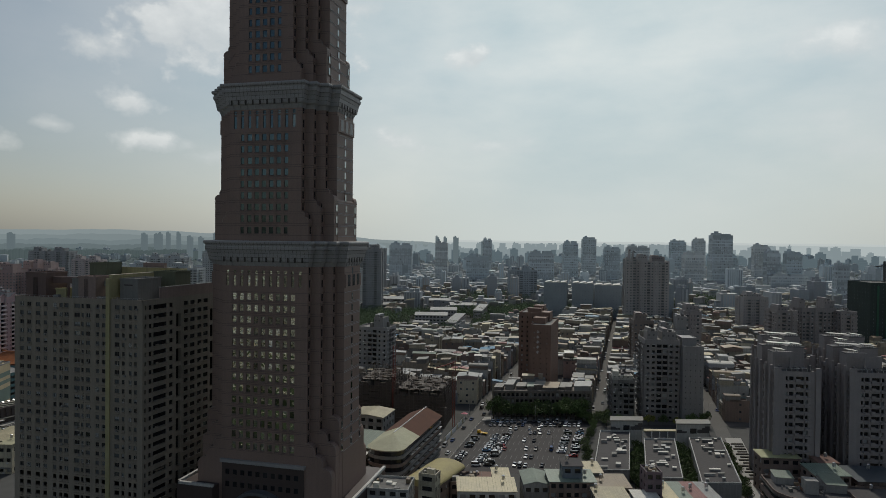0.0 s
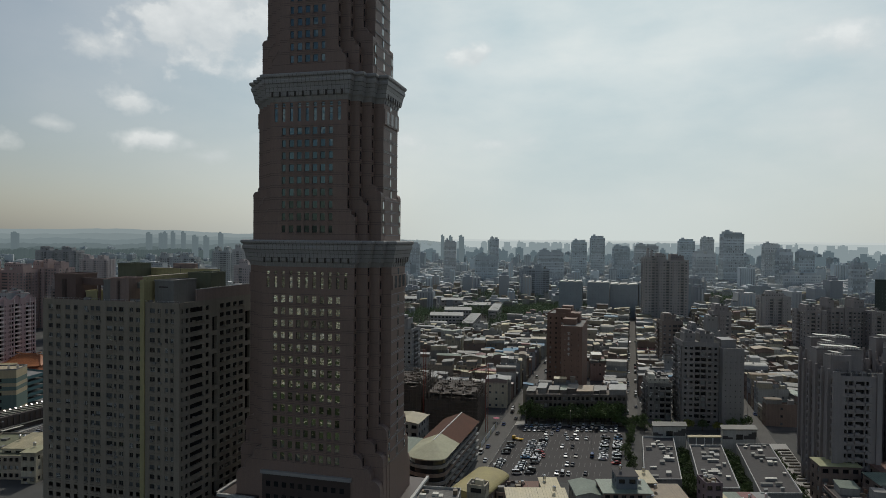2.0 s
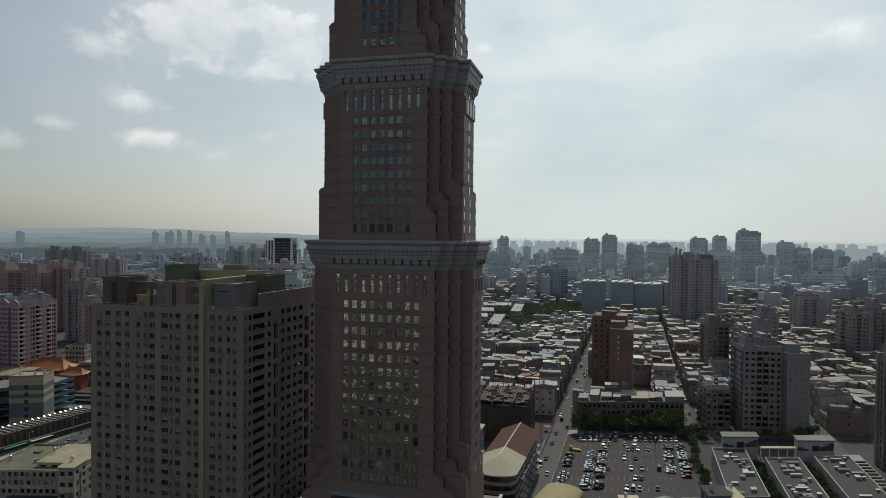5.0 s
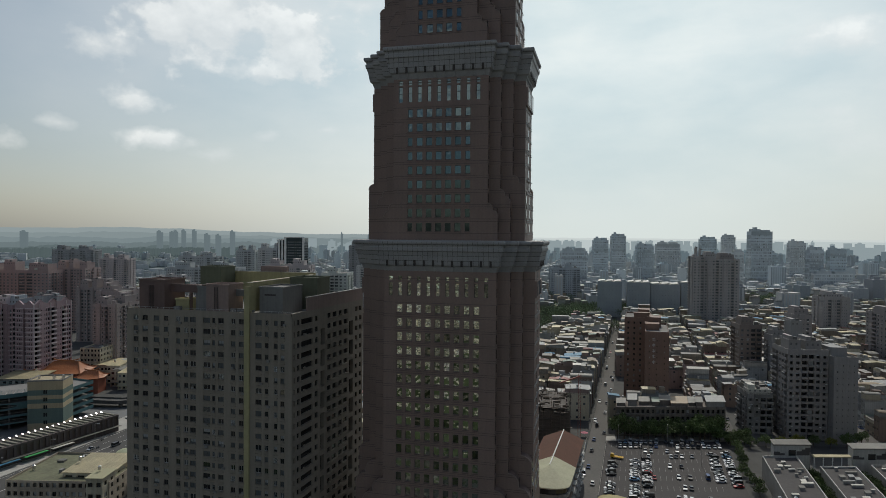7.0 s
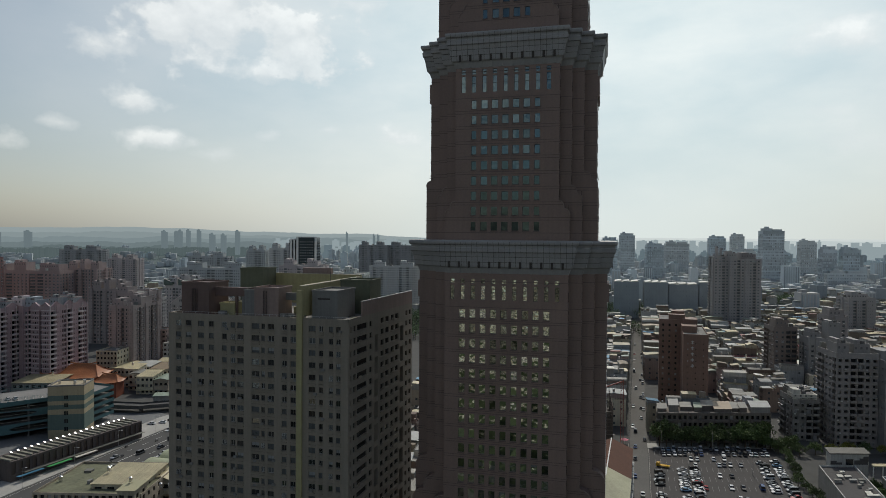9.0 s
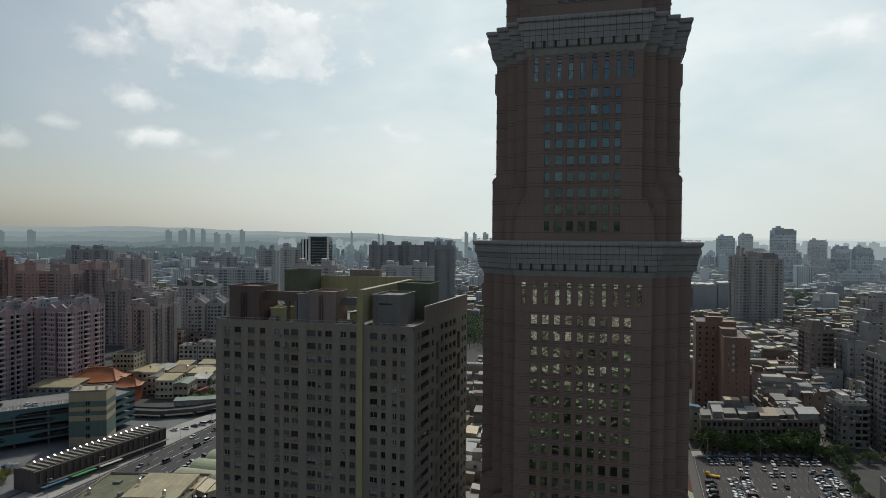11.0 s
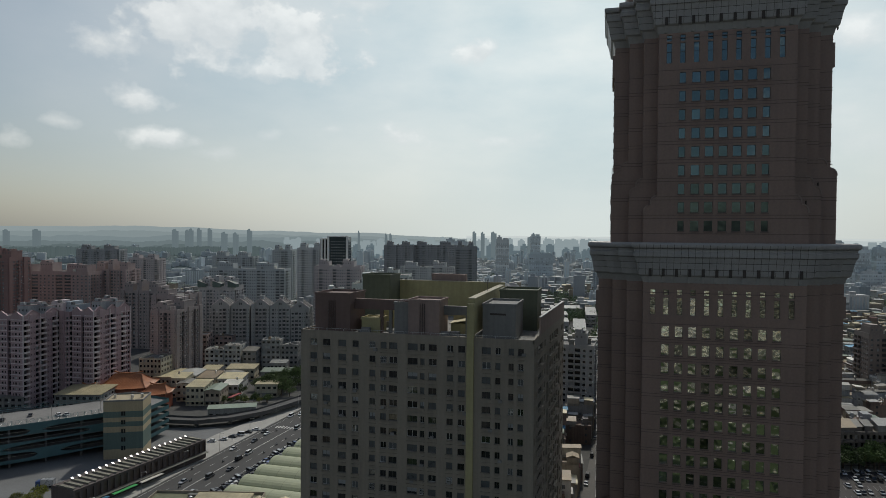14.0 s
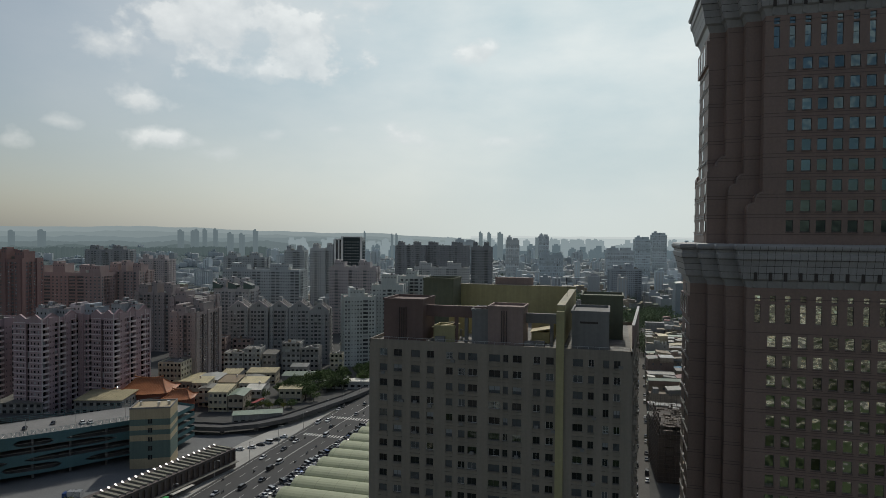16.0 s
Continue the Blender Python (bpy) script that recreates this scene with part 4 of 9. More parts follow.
def block(name, label, cx, cy, w, d, h, rot, wall, cols=8, fl=3.2, cols_side=4, frac=0.5, sill=0.9, head=2.3, depth=0.4, category="apartment building",
          balcony=0.9, tops=(), roof=None, band=None, base=0.0, glassm=None, plain=False):
    """A many-storeyed block: front to -y before it is turned, openings on three sides, roof houses on top.
    tops: (x0, y0, x1, y1, height, material) as shares of the plan."""
    m = pose(cx, cy, 0, 0, 0, rot)
    ob = thing(name, label, category, m)
    rnd = random.Random(int(cx * 13 + cy * 7))
    W, G, C, B, A = Shape(), Shape(), Shape(), Shape(), Shape()
    panes = (G, C, rnd, 0.13)
    faces = [(Matrix.Translation((-w / 2, -d / 2, 0)), w, cols), (*face_matrix((w / 2, -d / 2), (w / 2, d / 2)), cols_side), (*face_matrix((-w / 2, d / 2), (-w / 2, -d / 2)), cols_side)]
    pattern = rnd.choice(PATTERNS)
    for k, (fm, L, n) in enumerate(faces):
        if plain:
            count = max(1, int((h - base - 0.6) / fl))
            facade(W, panes, fm, L, 0, h, even(L, n, frac, L * 0.03), storeys(base, fl, count, sill, head), depth)
        else:
            bay_wall(W, panes, B, fm, L, h, n, base, fl, pattern[k:] + pattern[:k], balcony, frac, sill, head, depth, A if cy < 640 else None)
    W.quad((-w / 2, d / 2, 0), (w / 2, d / 2, 0), (w / 2, d / 2, h), (-w / 2, d / 2, h))
    part("wall", W, wall, ob)
    # glass gets paler with distance, haze put into its colour
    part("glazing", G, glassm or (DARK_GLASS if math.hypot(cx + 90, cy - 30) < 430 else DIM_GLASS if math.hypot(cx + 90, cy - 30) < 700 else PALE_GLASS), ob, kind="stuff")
    if C.v:
        part("curtained_glazing", C, CURTAIN, ob, kind="stuff")
    R = Shape()
    R.quad((-w / 2, -d / 2, h - 0.9), (w / 2, -d / 2, h - 0.9), (w / 2, d / 2, h - 0.9), (-w / 2, d / 2, h - 0.9))
    part("roof", R, roof or ROOF_GREY, ob)
    pr = Shape()
    t = 0.25
    for x0, y0, x1, y1 in ((-w / 2, -d / 2 + .004, w / 2, -d / 2 + t), (-w / 2, d / 2 - t, w / 2, d / 2 - .004), (-w / 2 + .004, -d / 2 + t, -w / 2 + t, d / 2 - t), (w / 2 - t, -d / 2 + t, w / 2 - .004, d / 2 - t)):
        pr.box(x0, y0, h - 0.9, x1, y1, h + 0.02)
    part("parapet", pr, wall, ob)
    if B.v:
        part("balcony_tier", B, band or wall, ob, kind="stuff")
    if A.v:
        part("window_awning", A, AWNING, ob, "pale metal awnings and cooling boxes", kind="stuff")
    if band:
        F = Shape()
        for za, zb in storeys(base, fl, max(1, int((h - base - 0.6) / fl)), -0.12, 0.2):
            F.box(-w / 2 - 0.12, -d / 2 - 0.12, za, w / 2 + 0.12, -d / 2, zb, True)
            F.box(w / 2, -d / 2, za, w / 2 + 0.12, d / 2, zb, True)
            F.box(-w / 2 - 0.12, -d / 2, za, -w / 2, d / 2, zb, True)
        part("floor_band", F, band, ob, kind="stuff")
    K = Shape()
    for x0, y0, x1, y1, hh, mt in tops:
        s = Shape().box((x0 - .5) * w, (y0 - .5) * d, h - 0.9, (x1 - .5) * w, (y1 - .5) * d, h + hh)
        xa, ya, xb, yb = (x0 - .5) * w, (y0 - .5) * d, (x1 - .5) * w, (y1 - .5) * d
        if not plain:
            q = rnd.uniform(.3, .6)
            s.box(xa + .4, ya + .5, h + hh, xa + (xb - xa) * q, yb - .5, h + hh + rnd.uniform(1.2, 2.6), True)
            K.box(xa + (xb - xa) * (q + .1), ya + .8, h + hh, xa + (xb - xa) * (q + .1) + 1.6, ya + 2.4, h + hh + 1.7, True)
            for k in range(int((xb - xa) / 2.6)):
                K.box(xa + .7 + 2.6 * k, ya - .06, h + max(.6, hh - 2.4), xa + 1.6 + 2.6 * k, ya, h + max(1.4, hh - 1.2), True)
            K.box(xa + .3, ya + .3, h + hh + .004, xb - .3, yb - .3, h + hh + 0.05, True)
        s.box(xa - .15, ya - .15, h + hh + .004, xb + .15, ya + .15, h + hh + 0.35, True).box(xb - .15, ya + .15, h + hh + .004, xb + .15, yb + .15, h + hh + 0.35, True).box(xa - .15, ya + .15, h + hh + .004, xa + .15, yb + .15, h + hh + 0.35, True)
        part("roof_house", s, mt or wall, ob)
    if K.v:
        part("roof_surface", K, ROOF_DIRT, ob, "stained dark felt and small tanks", kind="stuff")
    if not plain:
        for k in range(rnd.randrange(3, 7)):
            x, y = rnd.uniform(-.42, .42) * w, rnd.uniform(-.42, .42) * d
            a, b, c = rnd.uniform(1.2, 3.5), rnd.uniform(1.2, 3.0), rnd.uniform(0.8, 2.6)
            part("roof_unit", Shape().box(x - a / 2, y - b / 2, h - .9, x + a / 2, y + b / 2, h + c), rnd.choice((wall, SHEETS[0], SHEETS[2], CONCRETE)), ob)
        mast = Shape().bar((w * .2, d * .1, h - .9), (w * .2, d * .1, h + rnd.uniform(6, 10)), 0.14)
        part("aerial", mast, FRAME_DK, ob)
    return ob


def gable(s, m, w, d, z, rise, over=0.4):
    """A pitched sheet roof, ridge along y, on the plan w by d of m."""
    P = [m @ Vector(p) for p in ((-w / 2 - over, -d / 2 - over, z), (0, -d / 2 - over, z + rise), (w / 2 + over, -d / 2 - over, z),
                                 (-w / 2 - over, d / 2 + over, z), (0, d / 2 + over, z + rise), (w / 2 + over, d / 2 + over, z))]
    Q = [p - Vector((0, 0, 0.15)) for p in P]
    s.add([tuple(p) for p in P + Q], [(0, 1, 4, 3), (1, 2, 5, 4), (6, 9, 10, 7), (7, 10, 11, 8), (0, 6, 7, 1), (1, 7, 8, 2), (3, 4, 10, 9), (4, 5, 11, 10), (0, 3, 9, 6), (2, 8, 11, 5)])


def ridges(s, m, w, d, z, tilt, step=0.9):
    """Standing ribs of a sheet roof."""
    n = max(2, int(w / step))
    for i in range(n + 1):
        x = -w / 2 + w * i / n
        p = [tuple(m @ Vector(q)) for q in ((x - .05, -d / 2, z), (x + .05, -d / 2, z), (x + .05, d / 2, z + tilt), (x - .05, d / 2, z + tilt))]
        s.quad(*p)


TANK = Shape().tube(0, 0, 0.5, 2.0, 0.62, 10).tube(0, 0, 2.0, 2.25, 0.62, 10, 0.2)
for tx, ty in ((-.4, -.4), (.4, -.4), (.4, .4), (-.4, .4)):
    TANK.box(tx - .04, ty - .04, 0, tx + .04, ty + .04, 0.5)
TANK_MESH = TANK.mesh("water_tank", STEEL)


def sheet_roof(R, x0, y0, x1, y1, z, kind, rise):
    """A sheet roof over a plan: pitched across, pitched along, sloping, or a shallow vault."""
    m = Matrix.Translation(((x0 + x1) / 2, (y0 + y1) / 2, 0))
    if kind == "across":
        gable(R, m, x1 - x0, y1 - y0, z, abs(rise), 0.25)
    elif kind == "along":
        gable(R, m @ Matrix.Rotation(math.pi / 2, 4, "Z"), y1 - y0, x1 - x0, z, abs(rise), 0.25)
    elif kind == "vault":
        w = x1 - x0 + 0.4
        pr = [(x0 - 0.2 + w * (1 - math.cos(math.pi * i / 8)) / 2, z + abs(rise) * 1.2 * math.sin(math.pi * i / 8)) for i in range(9)]
        R.loft([[(a, y0 - .2, q) for a, q in pr], [(a, y1 + .2, q) for a, q in pr]], closed=False)
    else:
        z += max(0, -rise) + 0.05
        P = [(x0 - .25, y0 - .25, z), (x1 + .25, y0 - .25, z), (x1 + .25, y1 + .25, z + rise), (x0 - .25, y1 + .25, z + rise)]
        R.add(P + [(x, y, q - .15) for x, y, q in P], [(0, 1, 2, 3), (7, 6, 5, 4), (0, 4, 5, 1), (1, 5, 6, 2), (2, 6, 7, 3), (3, 7, 4, 0)])


def row_house(m, w, d, h, seed, shape=None):
    """A narrow concrete town house, w along its street and d deep, with sheds, sheet roofs and a stair box on top. Front to -y of m.
    shape: gathers the far ones, as (walls, other walls, two lists of roofs, glass)."""
    rnd = random.Random(seed)
    wall = rnd.choice(HOUSE_WALLS)
    odds = (13, 14, 24, 10, 19, 12, 5, 3)
    sheet, sheet2 = (SHEETS[rnd.choices(range(8), odds)[0]] for _ in range(2))
    n = max(2, int(h / 3.2))
    W, G, R, R2, K = Shape(), Shape(), Shape(), Shape(), Shape()
    e = 0.03
    fm = Matrix.Translation((-w / 2 + e, -d / 2, 0))
    rows = storeys(0, h / n, n, 0.7, 2.5)
    facade(W, G, fm, w - 2 * e, 0, h, even(w - 2 * e, 2 if w < 7 else int(w / 3), 0.62), rows, 0.7)
    W.quad((w / 2 - e, -d / 2, 0), (w / 2 - e, d / 2, 0), (w / 2 - e, d / 2, h), (w / 2 - e, -d / 2, h))
    W.quad((-w / 2 + e, d / 2, 0), (-w / 2 + e, -d / 2, 0), (-w / 2 + e, -d / 2, h), (-w / 2 + e, d / 2, h))
    rm, L = face_matrix((w / 2 - e, d / 2), (-w / 2 + e, d / 2))
    facade(W, G, rm, L, 0, h, even(L, 2, 0.4), storeys(0, h / n, n, 1.0, 2.3), 0.3)
    # side windows
    for za, zb in rows:
        for k in range(3):
            if rnd.random() < 0.35:
                y = (-0.3 + 0.3 * k) * d
                for sx in (-1, 1):
                    x = sx * (w / 2 - e)
                    G.box(min(x, x + sx * 0.02), y - 0.6, za + 0.3, max(x, x + sx * 0.02), y + 0.6, zb - 0.2, True)
    W.quad((-w / 2 + e, -d / 2, h - 0.9), (w / 2 - e, -d / 2, h - 0.9), (w / 2 - e, d / 2, h - 0.9), (-w / 2 + e, d / 2, h - 0.9))
    x0, x1 = -w / 2 + e, w / 2 - e
    style = rnd.random()
    top, tank_y = h, 0.0
    way = rnd.choice(("across", "along", "slope", "slope", "vault"))
    if style < 0.3:
        # one roof over all of it
        hh = rnd.uniform(1.2, 2.9)
        top = h + hh
        K.box(x0, -d / 2 + 0.1, h - 0.9, x1, d / 2 - 0.1, top)
        sheet_roof(R, x0, -d / 2, x1, d / 2, top, way, rnd.uniform(0.5, 1.3) * rnd.choice((-1, 1)))
    elif style < 0.68:
        # two sheds of unlike height, with a gap of open roof between
        f, q = rnd.uniform(0.3, 0.55), rnd.uniform(0.25, 0.4)
        z1, z2 = h + rnd.uniform(1.6, 3.2), h + rnd.uniform(0.6, 2.4)
        K.box(x0, -d / 2 + .1, h - .9, x1, -d / 2 + f * d, z1).box(x0, d / 2 - q * d, h - .9, x1, d / 2 - .1, z2)
        sheet_roof(R, x0, -d / 2, x1, -d / 2 + f * d, z1, way, rnd.uniform(0.4, 1.1) * rnd.choice((-1, 1)))
        sheet_roof(R2, x0, d / 2 - q * d, x1, d / 2, z2, rnd.choice(("slope", "across", "slope")), rnd.uniform(0.3, 0.8) * rnd.choice((-1, 1)))
        tank_y = (f - q) * d / 2
    elif style < 0.86:
        # a shed at one end, a stair box and a parapet round the open roof
        f = rnd.uniform(0.35, 0.6)
        s = rnd.choice((-1, 1))
        ya, yb = sorted((s * d / 2, s * (d / 2 - f * d)))
        z1 = h + rnd.uniform(1.8, 3.4)
        K.box(x0, ya + .1, h - .9, x1, yb - .1, z1)
        sheet_roof(R, x0, ya, x1, yb, z1, way, rnd.uniform(0.4, 1.1) * rnd.choice((-1, 1)))
        tank_y = -s * d * 0.3
        K.box(x0 + .2, tank_y - 1.4, h - .9, x0 + w * .5, tank_y + 1.4, h + rnd.uniform(1.6, 2.6))
    else:
        # open roof with a stair box and a small lean-to
        K.box(x0 + w * .1, -1.5, h - 0.9, x0 + w * .6, 2.5, h + 2.3)
        sheet_roof(R2, x0, d * .2, x1, d / 2, h + .4, "slope", rnd.uniform(-.6, .6))
        tank_y = -d * 0.3
    for _ in range(rnd.randrange(2, 5)):
        # boxes, ducts and rubbish on the roof
        a, b, c = rnd.uniform(.5, 1.6), rnd.uniform(.4, 1.4), rnd.uniform(.4, 1.3)
        px, py = rnd.uniform(x0 + .2, x1 - a - .2), tank_y + rnd.uniform(-2.5, 2.5)
        K.box(px, py, h - .9, px + a, py + b, h - .9 + c + rnd.choice((0, 0, 1.2)))
    # awnings over the street
    for za, zb in rows[1:]:
        if rnd.random() < 0.4:
            K.add([(x0 + .2, -d / 2, zb + .2), (x1 - .2, -d / 2, zb + .2), (x1 - .2, -d / 2 - 1.0, zb - .15), (x0 + .2, -d / 2 - 1.0, zb - .15)], [(3, 2, 1, 0)])
    if shape is not None:
        for s, o in zip(shape, (W, K, R, R2, G)):
            s.put(o, m)
        return None
    ob = thing("row_house", HOUSE_LABEL[wall.name] + " with " + SHEET_LABEL[(sheet if R.v else sheet2).name] + " roof", "house", m, "row houses of the eastern blocks")
    part("wall", W, wall, ob)
    part("rooftop_shed", K, HOUSE_WALLS[rnd.randrange(7)], ob, kind="stuff")
    # lightened panes carry the haze in their colour
    part("glazing", G, DIM_GLASS, ob, kind="stuff")
    if R.v:
        part("roof", R, sheet, ob)
    if R2.v:
        part("roof", R2, sheet2, ob)
    if rnd.random() < 0.6:
        o = part("water_tank", TANK_MESH, None, ob, "stainless steel water tank")
        o.location = (rnd.uniform(-w / 3, w / 3), tank_y, h - 0.9 if style >= 0.3 else top + 0.4)
    return ob


HOUSE_LABEL = {w.name: n + " concrete town house" for w, n in zip(HOUSE_WALLS, ("grey stained", "off-white stained", "buff tiled", "pinkish tiled", "brown tiled", "pale blue-grey", "cream painted"))}
SHEET_LABEL = {w.name: n + " sheet metal" for w, n in zip(SHEETS, ("white", "cream", "grey", "pale green", "silver", "tan", "rust-red", "blue"))}


def leaf_clump(s, c, r, rnd, k):
    """Small leaves in a ragged ball."""
    for _ in range(k):
        v = Vector((rnd.gauss(0, 1), rnd.gauss(0, 1), rnd.gauss(0, 0.8))).normalized() * r * rnd.uniform(0.45, 1.0) + c
        a = Vector((rnd.gauss(0, 1), rnd.gauss(0, 1), rnd.gauss(0, 1))).normalized()
        b = a.cross(Vector((rnd.gauss(0, 1), rnd.gauss(0, 1), rnd.gauss(0, 1)))).normalized()
        q = r * rnd.uniform(0.16, 0.3)
        s.quad(tuple(v - a * q), tuple(v - b * q * .6), tuple(v + a * q), tuple(v + b * q * .6))


def tree_meshes(seed, h, spread, clumps=34, leaves=44):
    rnd = random.Random(seed)
    T, C = Shape(), Shape()
    T.tube(0, 0, 0, h * 0.45, h * 0.028, 7, h * 0.018)
    for i in range(6):
        a = 2 * math.pi * i / 6 + rnd.uniform(-.3, .3)
        T.bar((0, 0, h * rnd.uniform(0.3, 0.44)), (math.cos(a) * spread * 0.6, math.sin(a) * spread * 0.6, h * rnd.uniform(0.6, 0.8)), h * 0.016)
    for i in range(clumps):
        a, q = rnd.uniform(0, 2 * math.pi), math.sqrt(rnd.random())
        z = h * (0.42 + 0.5 * rnd.random() * (1.1 - 0.6 * q))
        leaf_clump(C, Vector((math.cos(a) * spread * q, math.sin(a) * spread * q, z)), h * rnd.uniform(0.1, 0.17), rnd, leaves)
    return T.mesh("trunk", BARK), C


TREES = []
for sd, hh, sp, mt in ((1, 9, 3.4, LEAF), (2, 8, 3.8, LEAF), (3, 10.5, 3.6, LEAF), (4, 7, 3.0, LEAF_YL)):
    tk, cr = tree_meshes(sd, hh, sp)
    TREES.append((tk, cr.mesh("crown", mt), mt))


def tree(x, y, k=None, size=1.0, label="", group="street trees"):
    k = random.randrange(3) if k is None else k
    tk, cr, mt = TREES[k]
    ob = thing("tree", label or ("yellow-green leafy street tree" if k == 3 else "dense dark green broadleaf street tree"), "tree",
               pose(x, y, 0, 0, 0, random.uniform(0, 360)), group)
    ob.scale = (size * random.uniform(0.9, 1.15),) * 2 + (size * random.uniform(0.85, 1.1),)
    part("trunk", tk, None, ob)
    part("crown", cr, None, ob)
    return ob


def car_kind(paint, van=False):
    """A saloon or a van 4.5 m long, front to +y."""
    L, w = (4.7, 1.85) if van else (4.45, 1.76)
    hb, ht = (1.0, 1.95) if van else (0.86, 1.45)
    body = Shape()
    st = [(-L / 2, 0.45, 0.55), (-L / 2 + 0.1, 0.32, hb * 0.92), (-L / 2 + 0.9, 0.28, hb), (L / 2 - 1.3, 0.28, hb), (L / 2 - 0.25, 0.3, hb * 0.82), (L / 2, 0.42, 0.6)]
    rings = []
    for y, zl, zh in st:
        q = w / 2 * (0.9 if abs(y) > L / 2 - 0.05 else 1.0)
        rings.append([(-q, y, zl), (q, y, zl), (q, y, (zl + zh) / 2), (q * 0.93, y, zh), (-q * 0.93, y, zh), (-q, y, (zl + zh) / 2)])
    body.loft(rings, True)
    body.add(rings[0], [(5, 4, 3, 2, 1, 0)])
    cab = Shape()
    y0, y1 = (-L / 2 + 0.06, L / 2 - 0.75) if van else (-L / 2 + 0.55, L / 2 - 1.2)
    a, b = w / 2 * 0.93, w / 2 * 0.74
    r1, r2 = (0.12, 0.65) if van else (0.62, 0.75)
    lo = [(-a, y0, hb), (a, y0, hb), (a, y1, hb), (-a, y1, hb)]
    hi = [(-b, y0 + r1, ht - .05), (b, y0 + r1, ht - .05), (b, y1 - r2, ht - .05), (-b, y1 - r2, ht - .05)]
    cab.loft([lo, hi])
    roof = Shape().loft([[(x * 1.02, y, z) for x, y, z in hi], [(x * 0.94, y * 0.97, ht) for x, y, z in hi]], True)
    wheel = Shape()
    ring = [(0.32 * math.cos(2 * math.pi * i / 10), 0.32 * math.sin(2 * math.pi * i / 10)) for i in range(10)]
    wheel.loft([[(-0.1, y, z) for y, z in ring], [(0.1, y, z) for y, z in ring]], True)
    wheel.add([(-0.1, y, z) for y, z in ring], [tuple(range(9, -1, -1))])
    axle = Shape()
    for sx in (-1, 1):
        axle.put(wheel, Matrix.Translation((sx * (w / 2 - 0.1), 0, 0)))
    return dict(body=body.mesh("body", paint), cab=cab.mesh("cabin_glass", CAR_GLASS), roof=roof.mesh("roof", paint), wheel=wheel.mesh("wheel", TYRE), L=L, w=w, axle=axle.mesh("wheel_pair", TYRE))


CAR_NAMES = ("white", "silver", "black", "dark grey", "blue", "red", "yellow", "light blue")
CARS = {(i, v): car_kind(PAINTS[i], v) for i in range(8) for v in (False, True)}
CAR_MASTER = {}


def car(x, y, rot, colour=None, van=None, group="parked cars", z=0.03, where="parked on asphalt"):
    i = random.choices(range(8), (34, 16, 24, 18, 3, 2, 0.5, 2))[0] if colour is None else colour
    v = (random.random() < 0.22) if van is None else van
    m = pose(x, y, z, 0, 0, rot)
    key = (i, v, group, where)
    if key in CAR_MASTER:
        return copy_thing(CAR_MASTER[key], m)
    k = CARS[i, v]
    ob = thing("car", CAR_NAMES[i] + (" van " if v else " saloon car ") + where, "car", m, group)
    part("body", k["body"], None, ob)
    part("cabin_glass", k["cab"], None, ob, "dark tinted glass")
    part("roof", k["roof"], None, ob)
    for sx in (-1, 1):
        o = part("wheel_pair", k["axle"], None, ob)
        o.location = (0, sx * k["L"] * 0.3, 0.32)
    CAR_MASTER[key] = ob
    return ob


def street_lamp(x, y, rot=0, h=9.0):
    ob = thing("street_lamp", "slim grey steel street lamp at the kerb", "street lamp", pose(x, y, 0, 0, 0, rot), "street lamps")
    part("pole", Shape().tube(0, 0, 0, h, 0.11, 6, 0.07), SCAFFOLD, ob)
    part("arm", Shape().bar((0, 0, h - 0.1), (0, 1.8, h + 0.25), 0.09), SCAFFOLD, ob)
    part("lamp_head", Shape().box(-0.16, 1.6, h + 0.15, 0.16, 2.5, h + 0.3, True), FRAME_LT, ob)


def road(name, pts, width, mat=None, z=0.02, label="grey asphalt street", lines=True, centre=False):
    """A street along a run of points, with edge lines and a broken middle line."""
    mat = mat or ASPHALT
    ob = thing(name, label, "road", kind="structure")
    V = [Vector((*p, 0)) for p in pts]

    def side(i):
        a, b = V[max(0, i - 1)], V[min(len(V) - 1, i + 1)]
        d = (b - a).normalized()
        return Vector((d.y, -d.x, 0))
    s = Shape()
    ring = [[tuple(V[i] - side(i) * width / 2 + Vector((0, 0, z))), tuple(V[i] + side(i) * width / 2 + Vector((0, 0, z)))] for i in range(len(V))]
    s.loft(ring, closed=False)
    part("carriageway", s, mat, ob)
    if lines:
        l = Shape()
        for i in range(len(V) - 1):
            d = V[i + 1] - V[i]
            n = side(i)
            L = d.length
            d.normalize()
            for off in ((-width / 2 + 0.5, width / 2 - 0.5) if not centre else (-width / 2 + 0.5, width / 2 - 0.5, 0.12, -0.12)):
                p, q = V[i] + n * off, V[i + 1] + n * off
                zz = Vector((0, 0, z + 0.006))
                l.quad(tuple(p - n * .08 + zz), tuple(p + n * .08 + zz), tuple(q + n * .08 + zz), tuple(q - n * .08 + zz))
            for off in ((0,) if not centre else (-width / 4, width / 4)):
                k = 0.0
                while k < L - 4:
                    p, q = V[i] + d * k + n * off, V[i] + d * (k + 4) + n * off
                    l.quad(tuple(p - n * .09 + zz), tuple(p + n * .09 + zz), tuple(q + n * .09 + zz), tuple(q - n * .09 + zz))
                    k += 10
        part("road_lines", l, LINE, ob, kind="stuff")
    return ob

